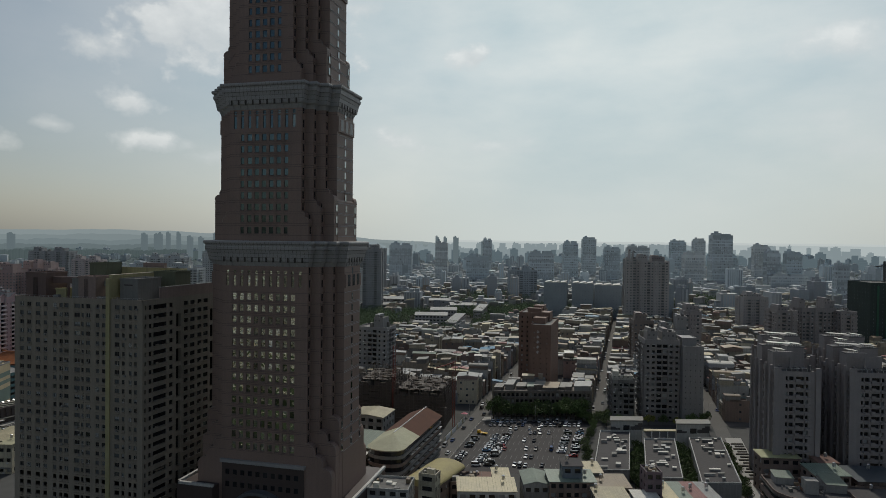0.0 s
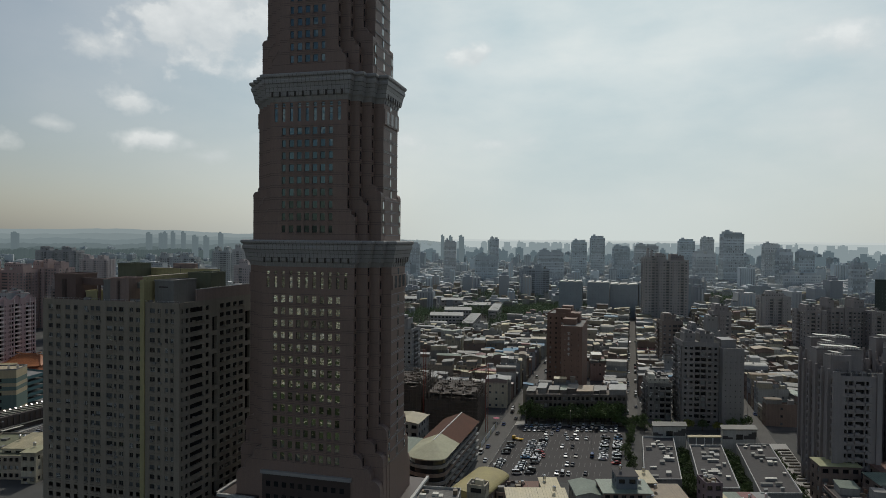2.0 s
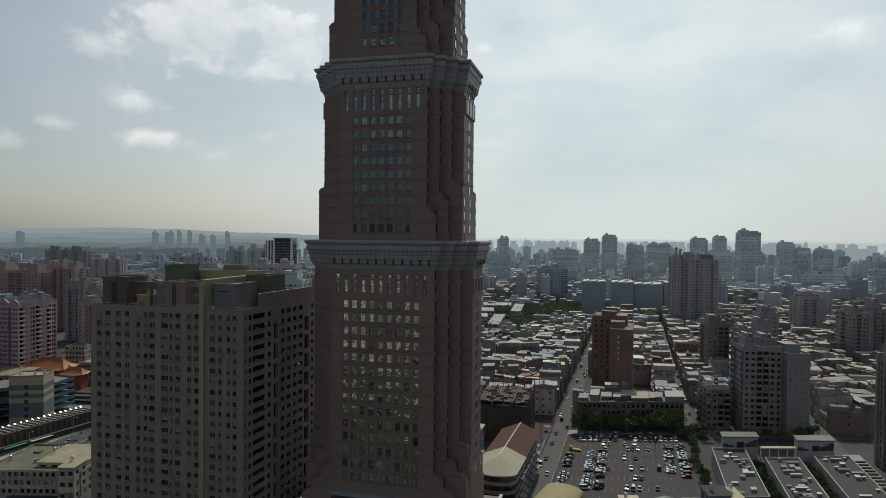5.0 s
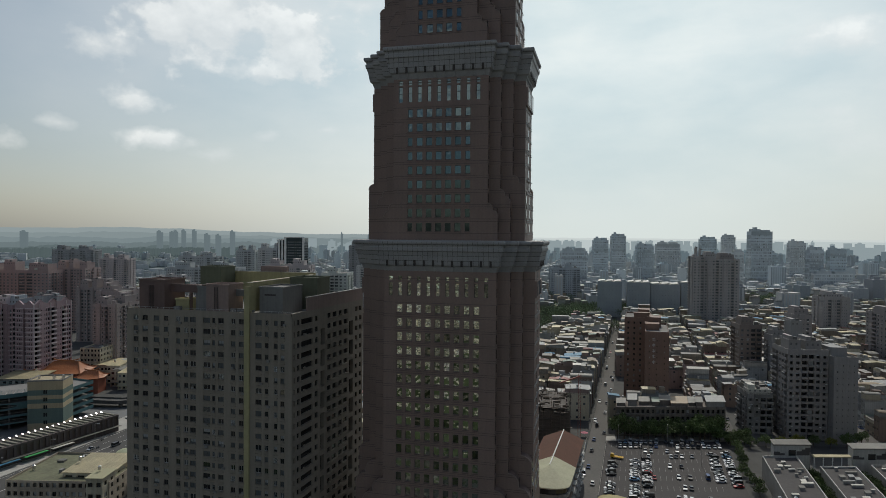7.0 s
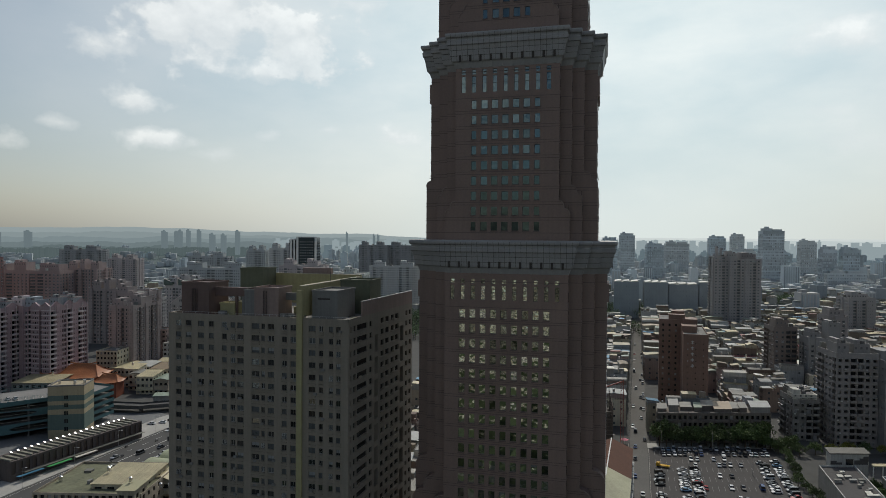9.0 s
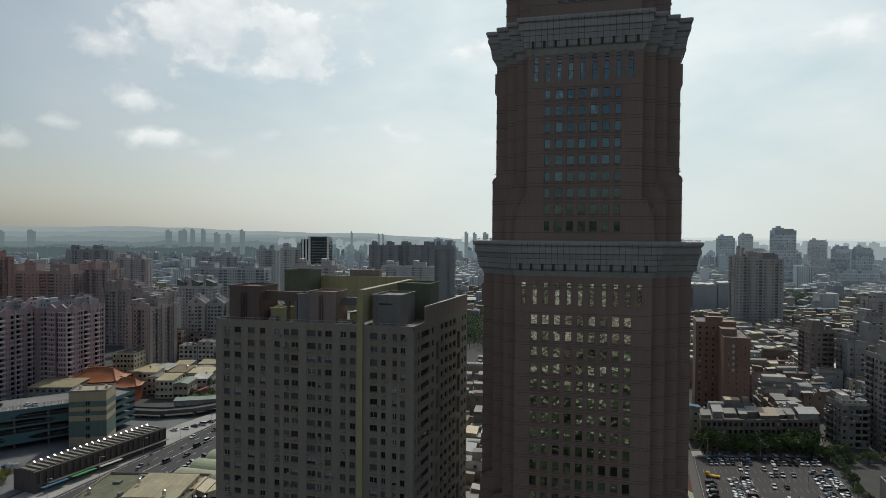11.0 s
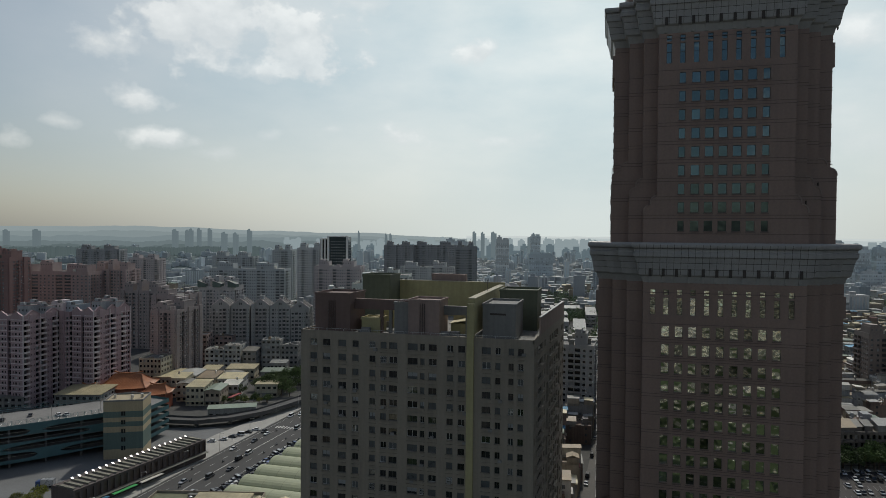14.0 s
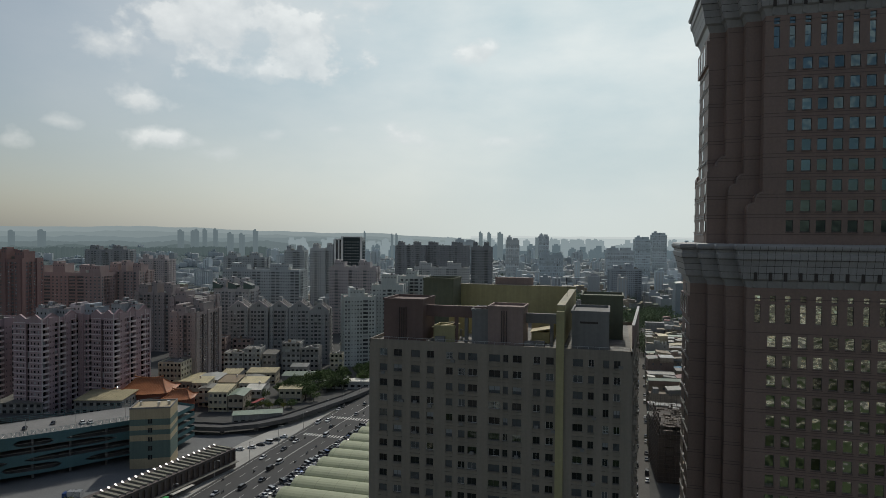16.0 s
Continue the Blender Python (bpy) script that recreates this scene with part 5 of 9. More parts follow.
# ---- eastern streets ----
V_DEG = -2.5     # the streets' bearing
U_DEG = 14.5
road("road_1", [P2(0, -330), P2(0, 900)], 8.4, mat=STREET, lines=False)
road("road_2", [P2(70, 2), P2(70, 900)], 6.6, mat=STREET, lines=False)
road("road_3", [P2(141, -200), P2(141, 900)], 7.6, mat=STREET, lines=False)
road("road_4", [P2(-160, 152), P2(330, 152)], 6, z=0.012, mat=STREET, lines=False)
road("road_5", [P2(66, -2), P2(330, -2)], 7, z=0.012, mat=STREET, lines=False)
road("road_7", [(-147, 230), (-141, 325), (-136, 445), (-130.5, 592), (-124, 760)], 6, mat=STREET, lines=False)
road("road_6", [P2(211, 0), P2(211, 900)], 6.6, mat=STREET, lines=False)

# ---- car park ----
lot = thing("car_park", "worn grey asphalt car park with painted bays", "car park", kind="structure")
part("surface", Shape().prism(skew(5, 66, -86, 1), 0, 0.026), LOT_ASPHALT, lot)
bays = Shape()
ROWS_B = (-76, -64, -52, -41, -29, -18, -6)


def lot_line(a0, b0, a1, b1, w=0.14):
    p, q = Vector((*P2(a0, b0), 0.032)), Vector((*P2(a1, b1), 0.032))
    d = (q - p).normalized()
    n = Vector((d.y, -d.x, 0)) * w / 2
    bays.quad(tuple(p - n), tuple(p + n), tuple(q + n), tuple(q - n))


for b in ROWS_B:
    for i in range(20):
        a = 9 + i * 2.55
        lot_line(a - 1.27, b - 2.6, a - 1.27, b + 2.6)
part("bay_lines", bays, surface("worn_bay_paint", (0.24, 0.235, 0.225), 0.8, 0.5, 2.5, 0.3, 0, 0), lot, kind="stuff")
rndl = random.Random(7)


def lot_car(a, b, along, jitter=0.25):
    """A car in the lot: end-on to the rows, or side-on in a stacked column."""
    x, y = P2(a + rndl.uniform(-jitter, jitter), b + rndl.uniform(-jitter, jitter))
    car(x, y, (V_DEG if along else U_DEG - 90) + rndl.choice((0, 180)) + rndl.uniform(-3, 3), None, None, "cars in the car park", 0.03, "parked in a painted bay")


for b, a0, a1, fill in ((-1.5, 12, 64, 0.75), (-9, 12, 62, 0.62), (-16, 22, 50, 0.7), (-24, 26, 48, 0.4), (-38, 30, 52, 0.42), (-52, 28, 54, 0.32), (-64, 30, 60, 0.3), (-76, 24, 60, 0.35)):
    a = a0
    while a < a1:
        if rndl.random() < fill:
            lot_car(a, b, True)
        a += 2.6
for a, b0, b1, fill in ((9, -70, -34, 0.5), (19.5, -76, -30, 0.85), (24.8, -76, -28, 0.8), (56.5, -56, -20, 0.85), (63, -62, -18, 0.7)):
    b = b0
    while b < b1:
        if rndl.random() < fill:
            lot_car(a, b, False)
        b += 2.7
# yellow loader by the entrance
ld = thing("loader_truck", "yellow flatbed truck parked at the car park entrance", "truck", pose(*P2(11, -26), 0.03, 0, 0, 75))
ld.scale = (0.8, 0.8, 0.8)
part("cab", Shape().box(-1.1, 1.8, 0.5, 1.1, 3.6, 2.5, True), PAINTS[6], ld)
part("windscreen", Shape().box(-1.0, 3.58, 1.4, 1.0, 3.64, 2.3, True), CAR_GLASS, ld)
part("bed", Shape().box(-1.15, -3.6, 0.8, 1.15, 1.7, 1.3, True), PAINTS[6], ld)
for sx in (-1, 1):
    for yy in (-2.4, 2.6):
        o = part("wheel", CARS[0, True]["wheel"], None, ld)
        o.location, o.scale = (sx * 0.95, yy, 0.45), (1.6, 1.4, 1.4)
fence = thing("car_park_fence", "low white post fence along the car park", "fence")
for i in range(25):
    x, y = P2(4.9, -74 + i * 3)
    part("post", Shape().box(x - .06, y - .06, 0, x + .06, y + .06, 1.1), SCAFFOLD, fence)
for z in (0.5, 1.0):
    part("rail", Shape().bar((*P2(4.9, -74), z), (*P2(4.9, -2), z), 0.08), SCAFFOLD, fence)
for a, b in ((11, -3), (36, -3), (50, -36), (22, -36)):
    street_lamp(*P2(a, b), V_DEG)
pav = Shape().prism(skew(4.4, 68, 1.2, 9), 0, 0.15)
solid("pavement_1", pav, PAVING, "pale paved strip under the trees", "pavement", "structure")
for i in range(17):
    x, y = P2(11 + i * 3.2 + random.uniform(-.6, .6), 4.5 + random.uniform(-1.2, 1.2))
    tree(x, y, None, random.uniform(1.15, 1.45))
for i in range(12):
    x, y = P2(68 + random.uniform(-1, 2.5), -72 + i * 6)
    tree(x, y, None, random.uniform(0.45, 0.7), "young green tree beside the market hall")

# ---- long block behind the car park ----
def long_block():
    ob = thing("long_block", "stained brown-grey four-storey block with sheet-roofed additions", "apartment building")
    W, G, C = Shape(), Shape(), Shape()
    panes = (G, C, random.Random(4), 0.12)
    h = 15.5
    poly = skew(9, 67, 10, 25)
    for p, q, n in ((poly[0], poly[1], 22), (poly[1], poly[2], 5), (poly[3], poly[0], 5)):
        m, L = face_matrix(p, q)
        facade(W, panes, m, L, 0, h, even(L, n, 0.62), storeys(0, 3.7, 4, 0.9, 2.9), 0.9)
    W.quad(*[(*p, 0) for p in (poly[2], poly[3])], (*poly[3], h), (*poly[2], h))
    W.add([(*p, h - 0.7) for p in poly], [(0, 1, 2, 3)])
    stained = surface("stained_brown_wall", (0.185, 0.165, 0.145), 0.85, 0.4, 1.0, 0.12, 0.35, 0.15)
    part("wall", W, stained, ob)
    part("glazing", G, DARK_GLASS, ob, kind="stuff")
    part("curtained_glazing", C, CURTAIN, ob, kind="stuff")
    ledge = Shape()
    for k in range(5):
        m, L = face_matrix(poly[0], poly[1])
        o = Shape()
        for q in range(11):
            if (q * 7 + k * 3) % 5:
                o.box(q * L / 11 + .3, -0.9, 3.7 * k + (.1 if k else 3), (q + 1) * L / 11 - .3, -.02, 3.7 * k + (.9 if k else 3.2), True)
        ledge.put(o, m)
    part("balcony_tier", ledge, stained, ob, kind="stuff")
    for a0, a1, b0, b1, hh, i in ((9.5, 14, 12, 19, 1.6, 2), (15.5, 20, 14, 24, 2.8, 4), (21.5, 27, 17, 24, 1.2, 2), (28.5, 32, 14, 21, 1.8, 3), (32.5, 38, 16, 24, 2.2, 2), (38.5, 47, 11, 23, 1.8, 5), (48, 51, 14, 24, 1.4, 2), (51.5, 55, 12, 20, 2.2, 2), (57, 66.5, 10.2, 20, 3.0, 4)):
        z = h + hh
        part("shed", Shape().prism(skew(a0, a1, b0, b1), h - 0.7, z), stained if i != 4 else HOUSE_WALLS[0], ob)
        c = skew(a0 - .4, a1 + .4, b0 - .5, b1 + .5)
        part("shed_roof", Shape().add([(*c[0], z + .02), (*c[1], z + .02), (*c[2], z + .8), (*c[3], z + .8), (*c[0], z - .12), (*c[1], z - .12), (*c[2], z + .66), (*c[3], z + .66)],
                                      [(0, 1, 2, 3), (0, 4, 5, 1), (1, 5, 6, 2), (2, 6, 7, 3), (3, 7, 4, 0), (7, 6, 5, 4)]), SHEETS[i], ob)


long_block()

# ---- market halls with roof boxes ----
def market(a0, a1, b0, b1, h, seed):
    rnd = random.Random(seed)
    ob = thing("market_hall", "low flat-roofed hall, dark roof, white parapet, many pale roof boxes", "market hall", group="market halls")
    poly = skew(a0, a1, b0, b1)
    part("wall", Shape().prism(poly, 0, h, cap=False), HOUSE_WALLS[0], ob)
    part("roof", Shape().add([(*p, h - 0.5) for p in poly], [(0, 1, 2, 3)]), ROOF_DARK, ob)
    c = Shape()
    t = 0.35
    for q in ((a0, a1, b0, b0 + t), (a0, a1, b1 - t, b1), (a0, a0 + t, b0 + t, b1 - t), (a1 - t, a1, b0 + t, b1 - t)):
        c.prism(skew(*q), h - 0.49, h + 0.3)
    part("parapet", c, HOUSE_WALLS[1], ob)
    used = []
    for i in range(17):
        w, d = rnd.choice(((1.6, 1.2), (2.6, 1.4), (4.6, 1.3), (2.0, 2.6), (1.3, 1.0)))
        for _ in range(20):
            a, b = rnd.uniform(a0 + 1, a1 - 1 - w), rnd.uniform(b0 + 1.5, b1 - 1.5 - d)
            if all(a + w + .3 < p[0] or p[1] < a - .3 or b + d + .5 < p[2] or p[3] < b - .5 for p in used):
                used.append((a, a + w, b, b + d))
                z = h - 0.5
                q = rnd.uniform(0.7, 1.2)
                o = part("roof_box", Shape().prism(skew(a, a + w, b, b + d), z, z + q), HOUSE_WALLS[0], ob)
                part("lid", Shape().prism(skew(a - .12, a + w + .12, b - .12, b + d + .12), z + q, z + q + 0.12, True, True), SHEETS[rnd.choice((0, 0, 4, 2))], o, "pale metal lid")
                break
    return ob


market(75.2, 90.3, -107, -49, 9, 1)
market(97, 112, -116, -62, 9, 2)
market(119, 134.8, -121, -60, 9, 3)
for a, b, w, lab in ((80.5, -48, 16, "pale rendered stair house with a dark mural"), (113.7, -53, 16.3, "pale rendered stair house, dark mural, flat roof")):
    ob = thing("market_gatehouse", lab, "building", group="gatehouses")
    part("wall", Shape().prism(skew(a, a + w, b, b + 7), 0, 13.6), HOUSE_WALLS[1], ob)
    part("eave", Shape().prism(skew(a - .5, a + w + .5, b - .5, b + 7.5), 13.604, 14.1), SHEETS[2], ob)
    for k, (u, v, z0, z1) in enumerate(((0.0, 0.16, 9.2, 10.8), (0.12, 0.3, 9.2, 10.1), (0.62, 0.78, 9.2, 11.0), (0.76, 0.98, 9.2, 11.8), (0.86, 1.0, 10.5, 12.6))):
        part("mural_patch", Shape().prism(skew(a + w * u, a + w * v, b - .04 - .01 * k, b), z0, z1), ROOF_DARK, ob)
    part("doorway", Shape().prism(skew(a + w * .4, a + w * .6, b - .05, b), 9, 11.5), DARK_GLASS, ob)
ob = thing("market_bridge", "pale roofed passage between the gatehouses", "passage")
part("roof", Shape().prism(skew(96.8, 113.4, -52, -49), 9.6, 10.0), SHEETS[1], ob)
for a in (97, 101, 105, 109, 113):
    part("post", Shape().prism(skew(a, a + .4, -52, -51.6), 0, 9.6), WHITE, ob)
for a0, a1 in ((91.5, 96), (113.2, 117.8)):
    for i in range(26):
        tree(*P2(random.uniform(a0, a1), random.uniform(-114, -56)), None, random.uniform(0.6, 0.9), "bushy dark green tree between market halls", "market trees")
for i in range(16):
    tree(*P2(138.0 + random.uniform(-.8, 1.4), -118 + i * 4.6), None, random.uniform(0.4, 0.6), "", "market trees")
for i in range(8):
    tree(*P2(77 + i * 8, -8 + random.uniform(-2, 2)), 3 if i in (2, 3, 5) else None, random.uniform(0.7, 1.0))
for i in range(16):
    tree(*P2(random.uniform(60, 80), random.uniform(-6, 6)), None, random.uniform(0.5, 0.8))
# market court to the east: pale paving, dark raised bars standing for shade
court = thing("market_court", "pale paved court with dark bars standing for shade", "pavement", kind="structure")
part("paving", Shape().prism(skew(141, 149.5, -118, -30), 0, 0.12), PAVING, court)
for i in range(13):
    b = -92 + i * 4.2
    part("planting_bed", Shape().prism(skew(142.6 + (i % 2) * 1.4, 148.8, b, b + 1.6), 0.12, 0.55), surface("dark_shade_bar", (0.05, 0.045, 0.035), 0.95, 0.4, 2, 0.3, 0, 0.3), court)

# ---- high blocks of the eastern blocks ----
TILE_GREY = surface("grey_mosaic_tile", (0.28, 0.275, 0.265), 0.6, 0.18, 2, 0.1, 0.15, 0.05)
TILE_PALE = surface("pale_pinkish_tile", (0.285, 0.26, 0.25), 0.6, 0.18, 2, 0.1, 0.15, 0.05)
TILE_BROWN = surface("brown_mosaic_tile", (0.235, 0.195, 0.17), 0.6, 0.18, 2, 0.1, 0.15, 0.05)
# taupe and blue tiles paled to stand in for haze on farther towers
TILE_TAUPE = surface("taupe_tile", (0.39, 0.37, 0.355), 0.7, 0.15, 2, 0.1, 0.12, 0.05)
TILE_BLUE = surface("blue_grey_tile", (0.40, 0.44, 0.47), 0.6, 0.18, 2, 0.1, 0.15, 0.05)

block("brick_tower", "dark red-brown tiled rear wing of the slim tower", -46.0, 457, 15.5, 30, 54.5, -4, BRICK_RED, 4, 3.3, 7, 0.3, category="tower", plain=True,
      tops=((0.35, 0.1, 0.95, 0.35, 2.4, None), (0.5, 0.5, 0.95, 0.9, 3.2, None)))
o = block("brick_tower", "slim red-brown tiled tower with few windows and a stepped roof", -36.2, 435.5, 13.2, 41, 49.8, -3, BRICK_RED, 3, 3.3, 9, 0.12, 1.2, 2.0, category="tower", plain=True,
          tops=((0, 0.3, 0.6, 0.6, 2.6, None), (0.1, 0.62, 0.7, 0.95, 5.0, None)))
sign = Shape()
for i in range(5):
    z = 45.5 - i * 3.3
    sign.box(-2.6, -20.62, z, -0.9, -20.52, z + 0.3, True).box(-2.6, -20.62, z - 0.8, -0.9, -20.52, z - 0.5, True).box(-1.95, -20.62, z - 1.3, -1.55, -20.52, z + 0.7, True)
part("sign_bars", sign, FRAME_LT, o, "pale illegible upright sign")


# residential towers on the corner: dark recessed one and the plain end slab
block("apartment_tower", "dark grey tiled apartment tower with recessed balconies", 34, 402, 20, 20, 47, 8, surface("dark_grey_tile", (0.28, 0.265, 0.25), 0.6, 0.2, 2, 0.1, 0.15, 0.05), 6, 3.2, 5, 0.55, depth=1.0,
      tops=((0.1, 0.2, 0.4, 0.7, 4, None), (0.55, 0.3, 0.95, 0.8, 3.5, None)))
block("apartment_tower", "grey plain-walled apartment tower with tiny paired windows", 50.5, 400, 11.5, 22, 44.5, 8, TILE_GREY, 4, 3.2, 5, 0.14, 1.3, 2.0, plain=True, tops=((0.1, 0.3, 0.8, 0.9, 3.5, None),))
block("apartment_block", "grey tiled block with a flat roof, beside the street", 13, 405, 13, 16, 22, 8, HOUSE_WALLS[0], 4, 3.3, 4, 0.4, tops=((0.0, 0.0, 0.9, 0.45, 1.6, SHEETS[0]), (0.1, 0.5, 1, 1, 2.2, SHEETS[2])))

for cx, cy, lab in ((78.5, 309, "pale tiled high-rise flats with dark zigzag balconies"), (108.7, 315, "pale tiled high-rise flats with dark zigzag balconies"),
                    (86, 343, "pale tiled high-rise flats with white roof slabs"), (116, 350, "pale tiled high-rise flats with white roof slabs")):
    ob = thing("flats_tower", lab, "apartment building", pose(cx, cy, 0, 0, 0, 7), "twin flats towers")
    w, d, h = 17.5, 29, 50.5
    W, G, C = Shape(), Shape(), Shape()
    panes = (G, C, random.Random(4), 0.12)
    fm = Matrix.Translation((-w / 2, -d / 2, 0))
    zig = [(4.2, 5.2), (5.6, 7.4), (8.3, 11.6), (12.1, 13.2)]
    facade(W, panes, fm, w, 0, h, zig, storeys(0.5, 3.24, 15, 0.8, 2.5), 0.9)
    sm, L = face_matrix((-w / 2, d / 2), (-w / 2, -d / 2))
    facade(W, panes, sm, L, 0, h, even(L, 8, 0.4), storeys(0.5, 3.24, 15, 0.5, 2.7), 1.0)
    sm, L = face_matrix((w / 2, -d / 2), (w / 2, d / 2))
    facade(W, panes, sm, L, 0, h, even(L, 8, 0.4), storeys(0.5, 3.24, 15, 0.5, 2.7), 1.0)
    W.quad((-w / 2, d / 2, 0), (w / 2, d / 2, 0), (w / 2, d / 2, h), (-w / 2, d / 2, h))
    W.quad((-w / 2, -d / 2, h - .8), (w / 2, -d / 2, h - .8), (w / 2, d / 2, h - .8), (-w / 2, d / 2, h - .8))
    part("wall", W, TILE_PALE, ob)
    part("glazing", G, DARK_GLASS, ob, kind="stuff")
    part("curtained_glazing", C, CURTAIN, ob, kind="stuff")
    bal = Shape()
    for i in range(15):
        z = 0.5 + 3.24 * i
        bal.box(-w / 2 + 7.9, -d / 2 - 0.8, z + 0.3, -w / 2 + 9.7, -d / 2, z + 1.5, True)
        bal.box(-w / 2 + 11.8, -d / 2 - 0.8, z - 0.5, -w / 2 + 14.0, -d / 2, z + 0.5, True)
        bal.box(-w / 2 + 5.4, -d / 2 - 0.6, z + 0.2, -w / 2 + 7.6, -d / 2, z + 0.9, True)
        bal.box(-w / 2 + 3.4, -d / 2 - 0.12, z - 0.15, -w / 2 + 14.6, -d / 2, z + 0.02, True)
    part("balcony_tier", bal, TILE_PALE, ob, kind="stuff")
    for i in range(5):
        y = -d / 2 + 3 + i * 5.6
        part("fin", Shape().box(-w / 2 - 1.0, y, 0, -w / 2, y + 0.8, h + 2, True), TILE_PALE, ob)
    part("fin", Shape().box(-w / 2 - 0.6, -d / 2 - 0.8, 0, -w / 2 + 2.2, -d / 2 - 0.004, h + 1.6), TILE_PALE, ob)
    part("fin", Shape().box(w / 2 - 1.6, -d / 2 - 0.8, 0, w / 2 + 0.4, -d / 2 - 0.004, h + 1.6), TILE_PALE, ob)
    for x0, y0, x1, y1, hh in ((-7, -7, -1.2, -1, 6.4), (-0.6, -5, 6.5, 1, 8.6), (-7.5, 4, 6, 10, 7.4)):
        s = Shape().box(x0, y0, h - .8, x1, y1, h + hh)
        o = part("roof_house", s, TILE_PALE, ob)
        part("coping", Shape().box(x0 - .15, y0 - .15, h + hh + .004, x1 + .15, y1 + .15, h + hh + .3, True), ROOF_DIRT, o, "dark stained roof edge")
        lines = Shape()
        for k in range(1, int(hh / 1.6)):
            lines.box(x0 - .06, y0 - .06, h + k * 1.6, x1 + .06, y0, h + k * 1.6 + .14, True).box(x1, y0, h + k * 1.6, x1 + .06, y1, h + k * 1.6 + .14, True)
        lines.box(x0 - .1, y0 - .1, h + hh - .5, x1 + .1, y0, h + hh + .5, True).box(x0 - .1, y0, h + hh - .5, x0, y1, h + hh + .5, True)
        part("moulding", lines, TILE_PALE, o)
        ca, cb, cz = x0 + (x1 - x0) * .18, x1 - (x1 - x0) * .08, h + hh + 1.1
        part("canopy", Shape().add([(ca, y0 + .6, cz + .5), (cb, y0 + .6, cz), (cb, y1 - .8, cz), (ca, y1 - .8, cz + .5), (ca, y0 + .6, cz + .62), (cb, y0 + .6, cz + .12), (cb, y1 - .8, cz + .12), (ca, y1 - .8, cz + .62)],
                                   [(0, 3, 2, 1), (4, 5, 6, 7), (0, 1, 5, 4), (1, 2, 6, 5), (2, 3, 7, 6), (3, 0, 4, 7)]), SHEETS[0], o, "pale tilted roof canopy")
        for k in range(5):
            xx = ca + (cb - ca) * (k + .3) / 5
            part("canopy_post", Shape().box(xx, y0 + .8, h + hh + .3, xx + .2, y0 + 1.0, cz + .5 - .5 * (k + .5) / 5), FRAME_LT, o)
    felt = Shape().box(-w / 2 + .3, -d / 2 + .3, h - .796, w / 2 - .3, d / 2 - .3, h - .74, True)
    for x0, x1, y0, hh in ((-6, -5.2, -12, 1.6), (-2, -1.6, -12.5, 1.2), (3, 5.4, -11, .9), (5.8, 6.4, -12.6, 2.2), (-.5, 1.4, -10, 1.0)):
        felt.box(x0, y0, h - .75, x1, y0 + 2.4, h + hh, True)
    part("roof_surface", felt, ROOF_DIRT, ob, "dark felt roof with small tanks and walls", kind="stuff")
    gate = Shape().box(-w / 2 + .2, -d / 2 + 3.6, h - .8, -w / 2 + 1.2, -d / 2 + 4.2, h + 5.2).box(-1.6, -d / 2 + 3.6, h - .8, -.6, -d / 2 + 4.2, h + 5.2).box(-w / 2 + .2, -d / 2 + 3.5, h + 5.2, -.6, -d / 2 + 4.3, h + 7.6, True)
    part("roof_portal", gate, TILE_PALE, ob, "tall open roof frame")
    rl = Shape()
    for i in range(9):
        x = -w / 2 + 0.4 + i * 2.08
        rl.bar((x, -d / 2 + .3, h), (x, -d / 2 + .3, h + 1.2), 0.07)
    rl.bar((-w / 2, -d / 2 + .3, h + 1.2), (w / 2, -d / 2 + .3, h + 1.2), 0.08)
    part("roof_rail", rl, FRAME_LT, ob)

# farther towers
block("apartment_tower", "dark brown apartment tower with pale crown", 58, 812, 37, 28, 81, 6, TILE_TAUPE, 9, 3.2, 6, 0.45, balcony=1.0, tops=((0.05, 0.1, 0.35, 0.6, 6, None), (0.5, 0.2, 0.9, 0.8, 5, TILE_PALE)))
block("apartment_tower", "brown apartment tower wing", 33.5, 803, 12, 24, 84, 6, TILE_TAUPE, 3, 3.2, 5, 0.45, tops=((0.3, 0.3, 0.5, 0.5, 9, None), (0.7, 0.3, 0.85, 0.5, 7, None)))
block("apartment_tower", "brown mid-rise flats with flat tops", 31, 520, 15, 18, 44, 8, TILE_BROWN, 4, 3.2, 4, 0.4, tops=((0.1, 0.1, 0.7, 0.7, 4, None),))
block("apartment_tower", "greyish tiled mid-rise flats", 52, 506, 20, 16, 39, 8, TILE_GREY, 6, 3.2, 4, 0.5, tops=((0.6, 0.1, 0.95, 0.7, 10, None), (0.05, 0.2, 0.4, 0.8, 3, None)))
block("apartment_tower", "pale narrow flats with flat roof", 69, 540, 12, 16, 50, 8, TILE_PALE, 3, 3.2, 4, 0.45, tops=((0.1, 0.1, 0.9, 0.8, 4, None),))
# cladding lightened, with haze put into its colour
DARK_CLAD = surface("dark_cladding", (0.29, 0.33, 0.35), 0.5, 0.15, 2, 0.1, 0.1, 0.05)
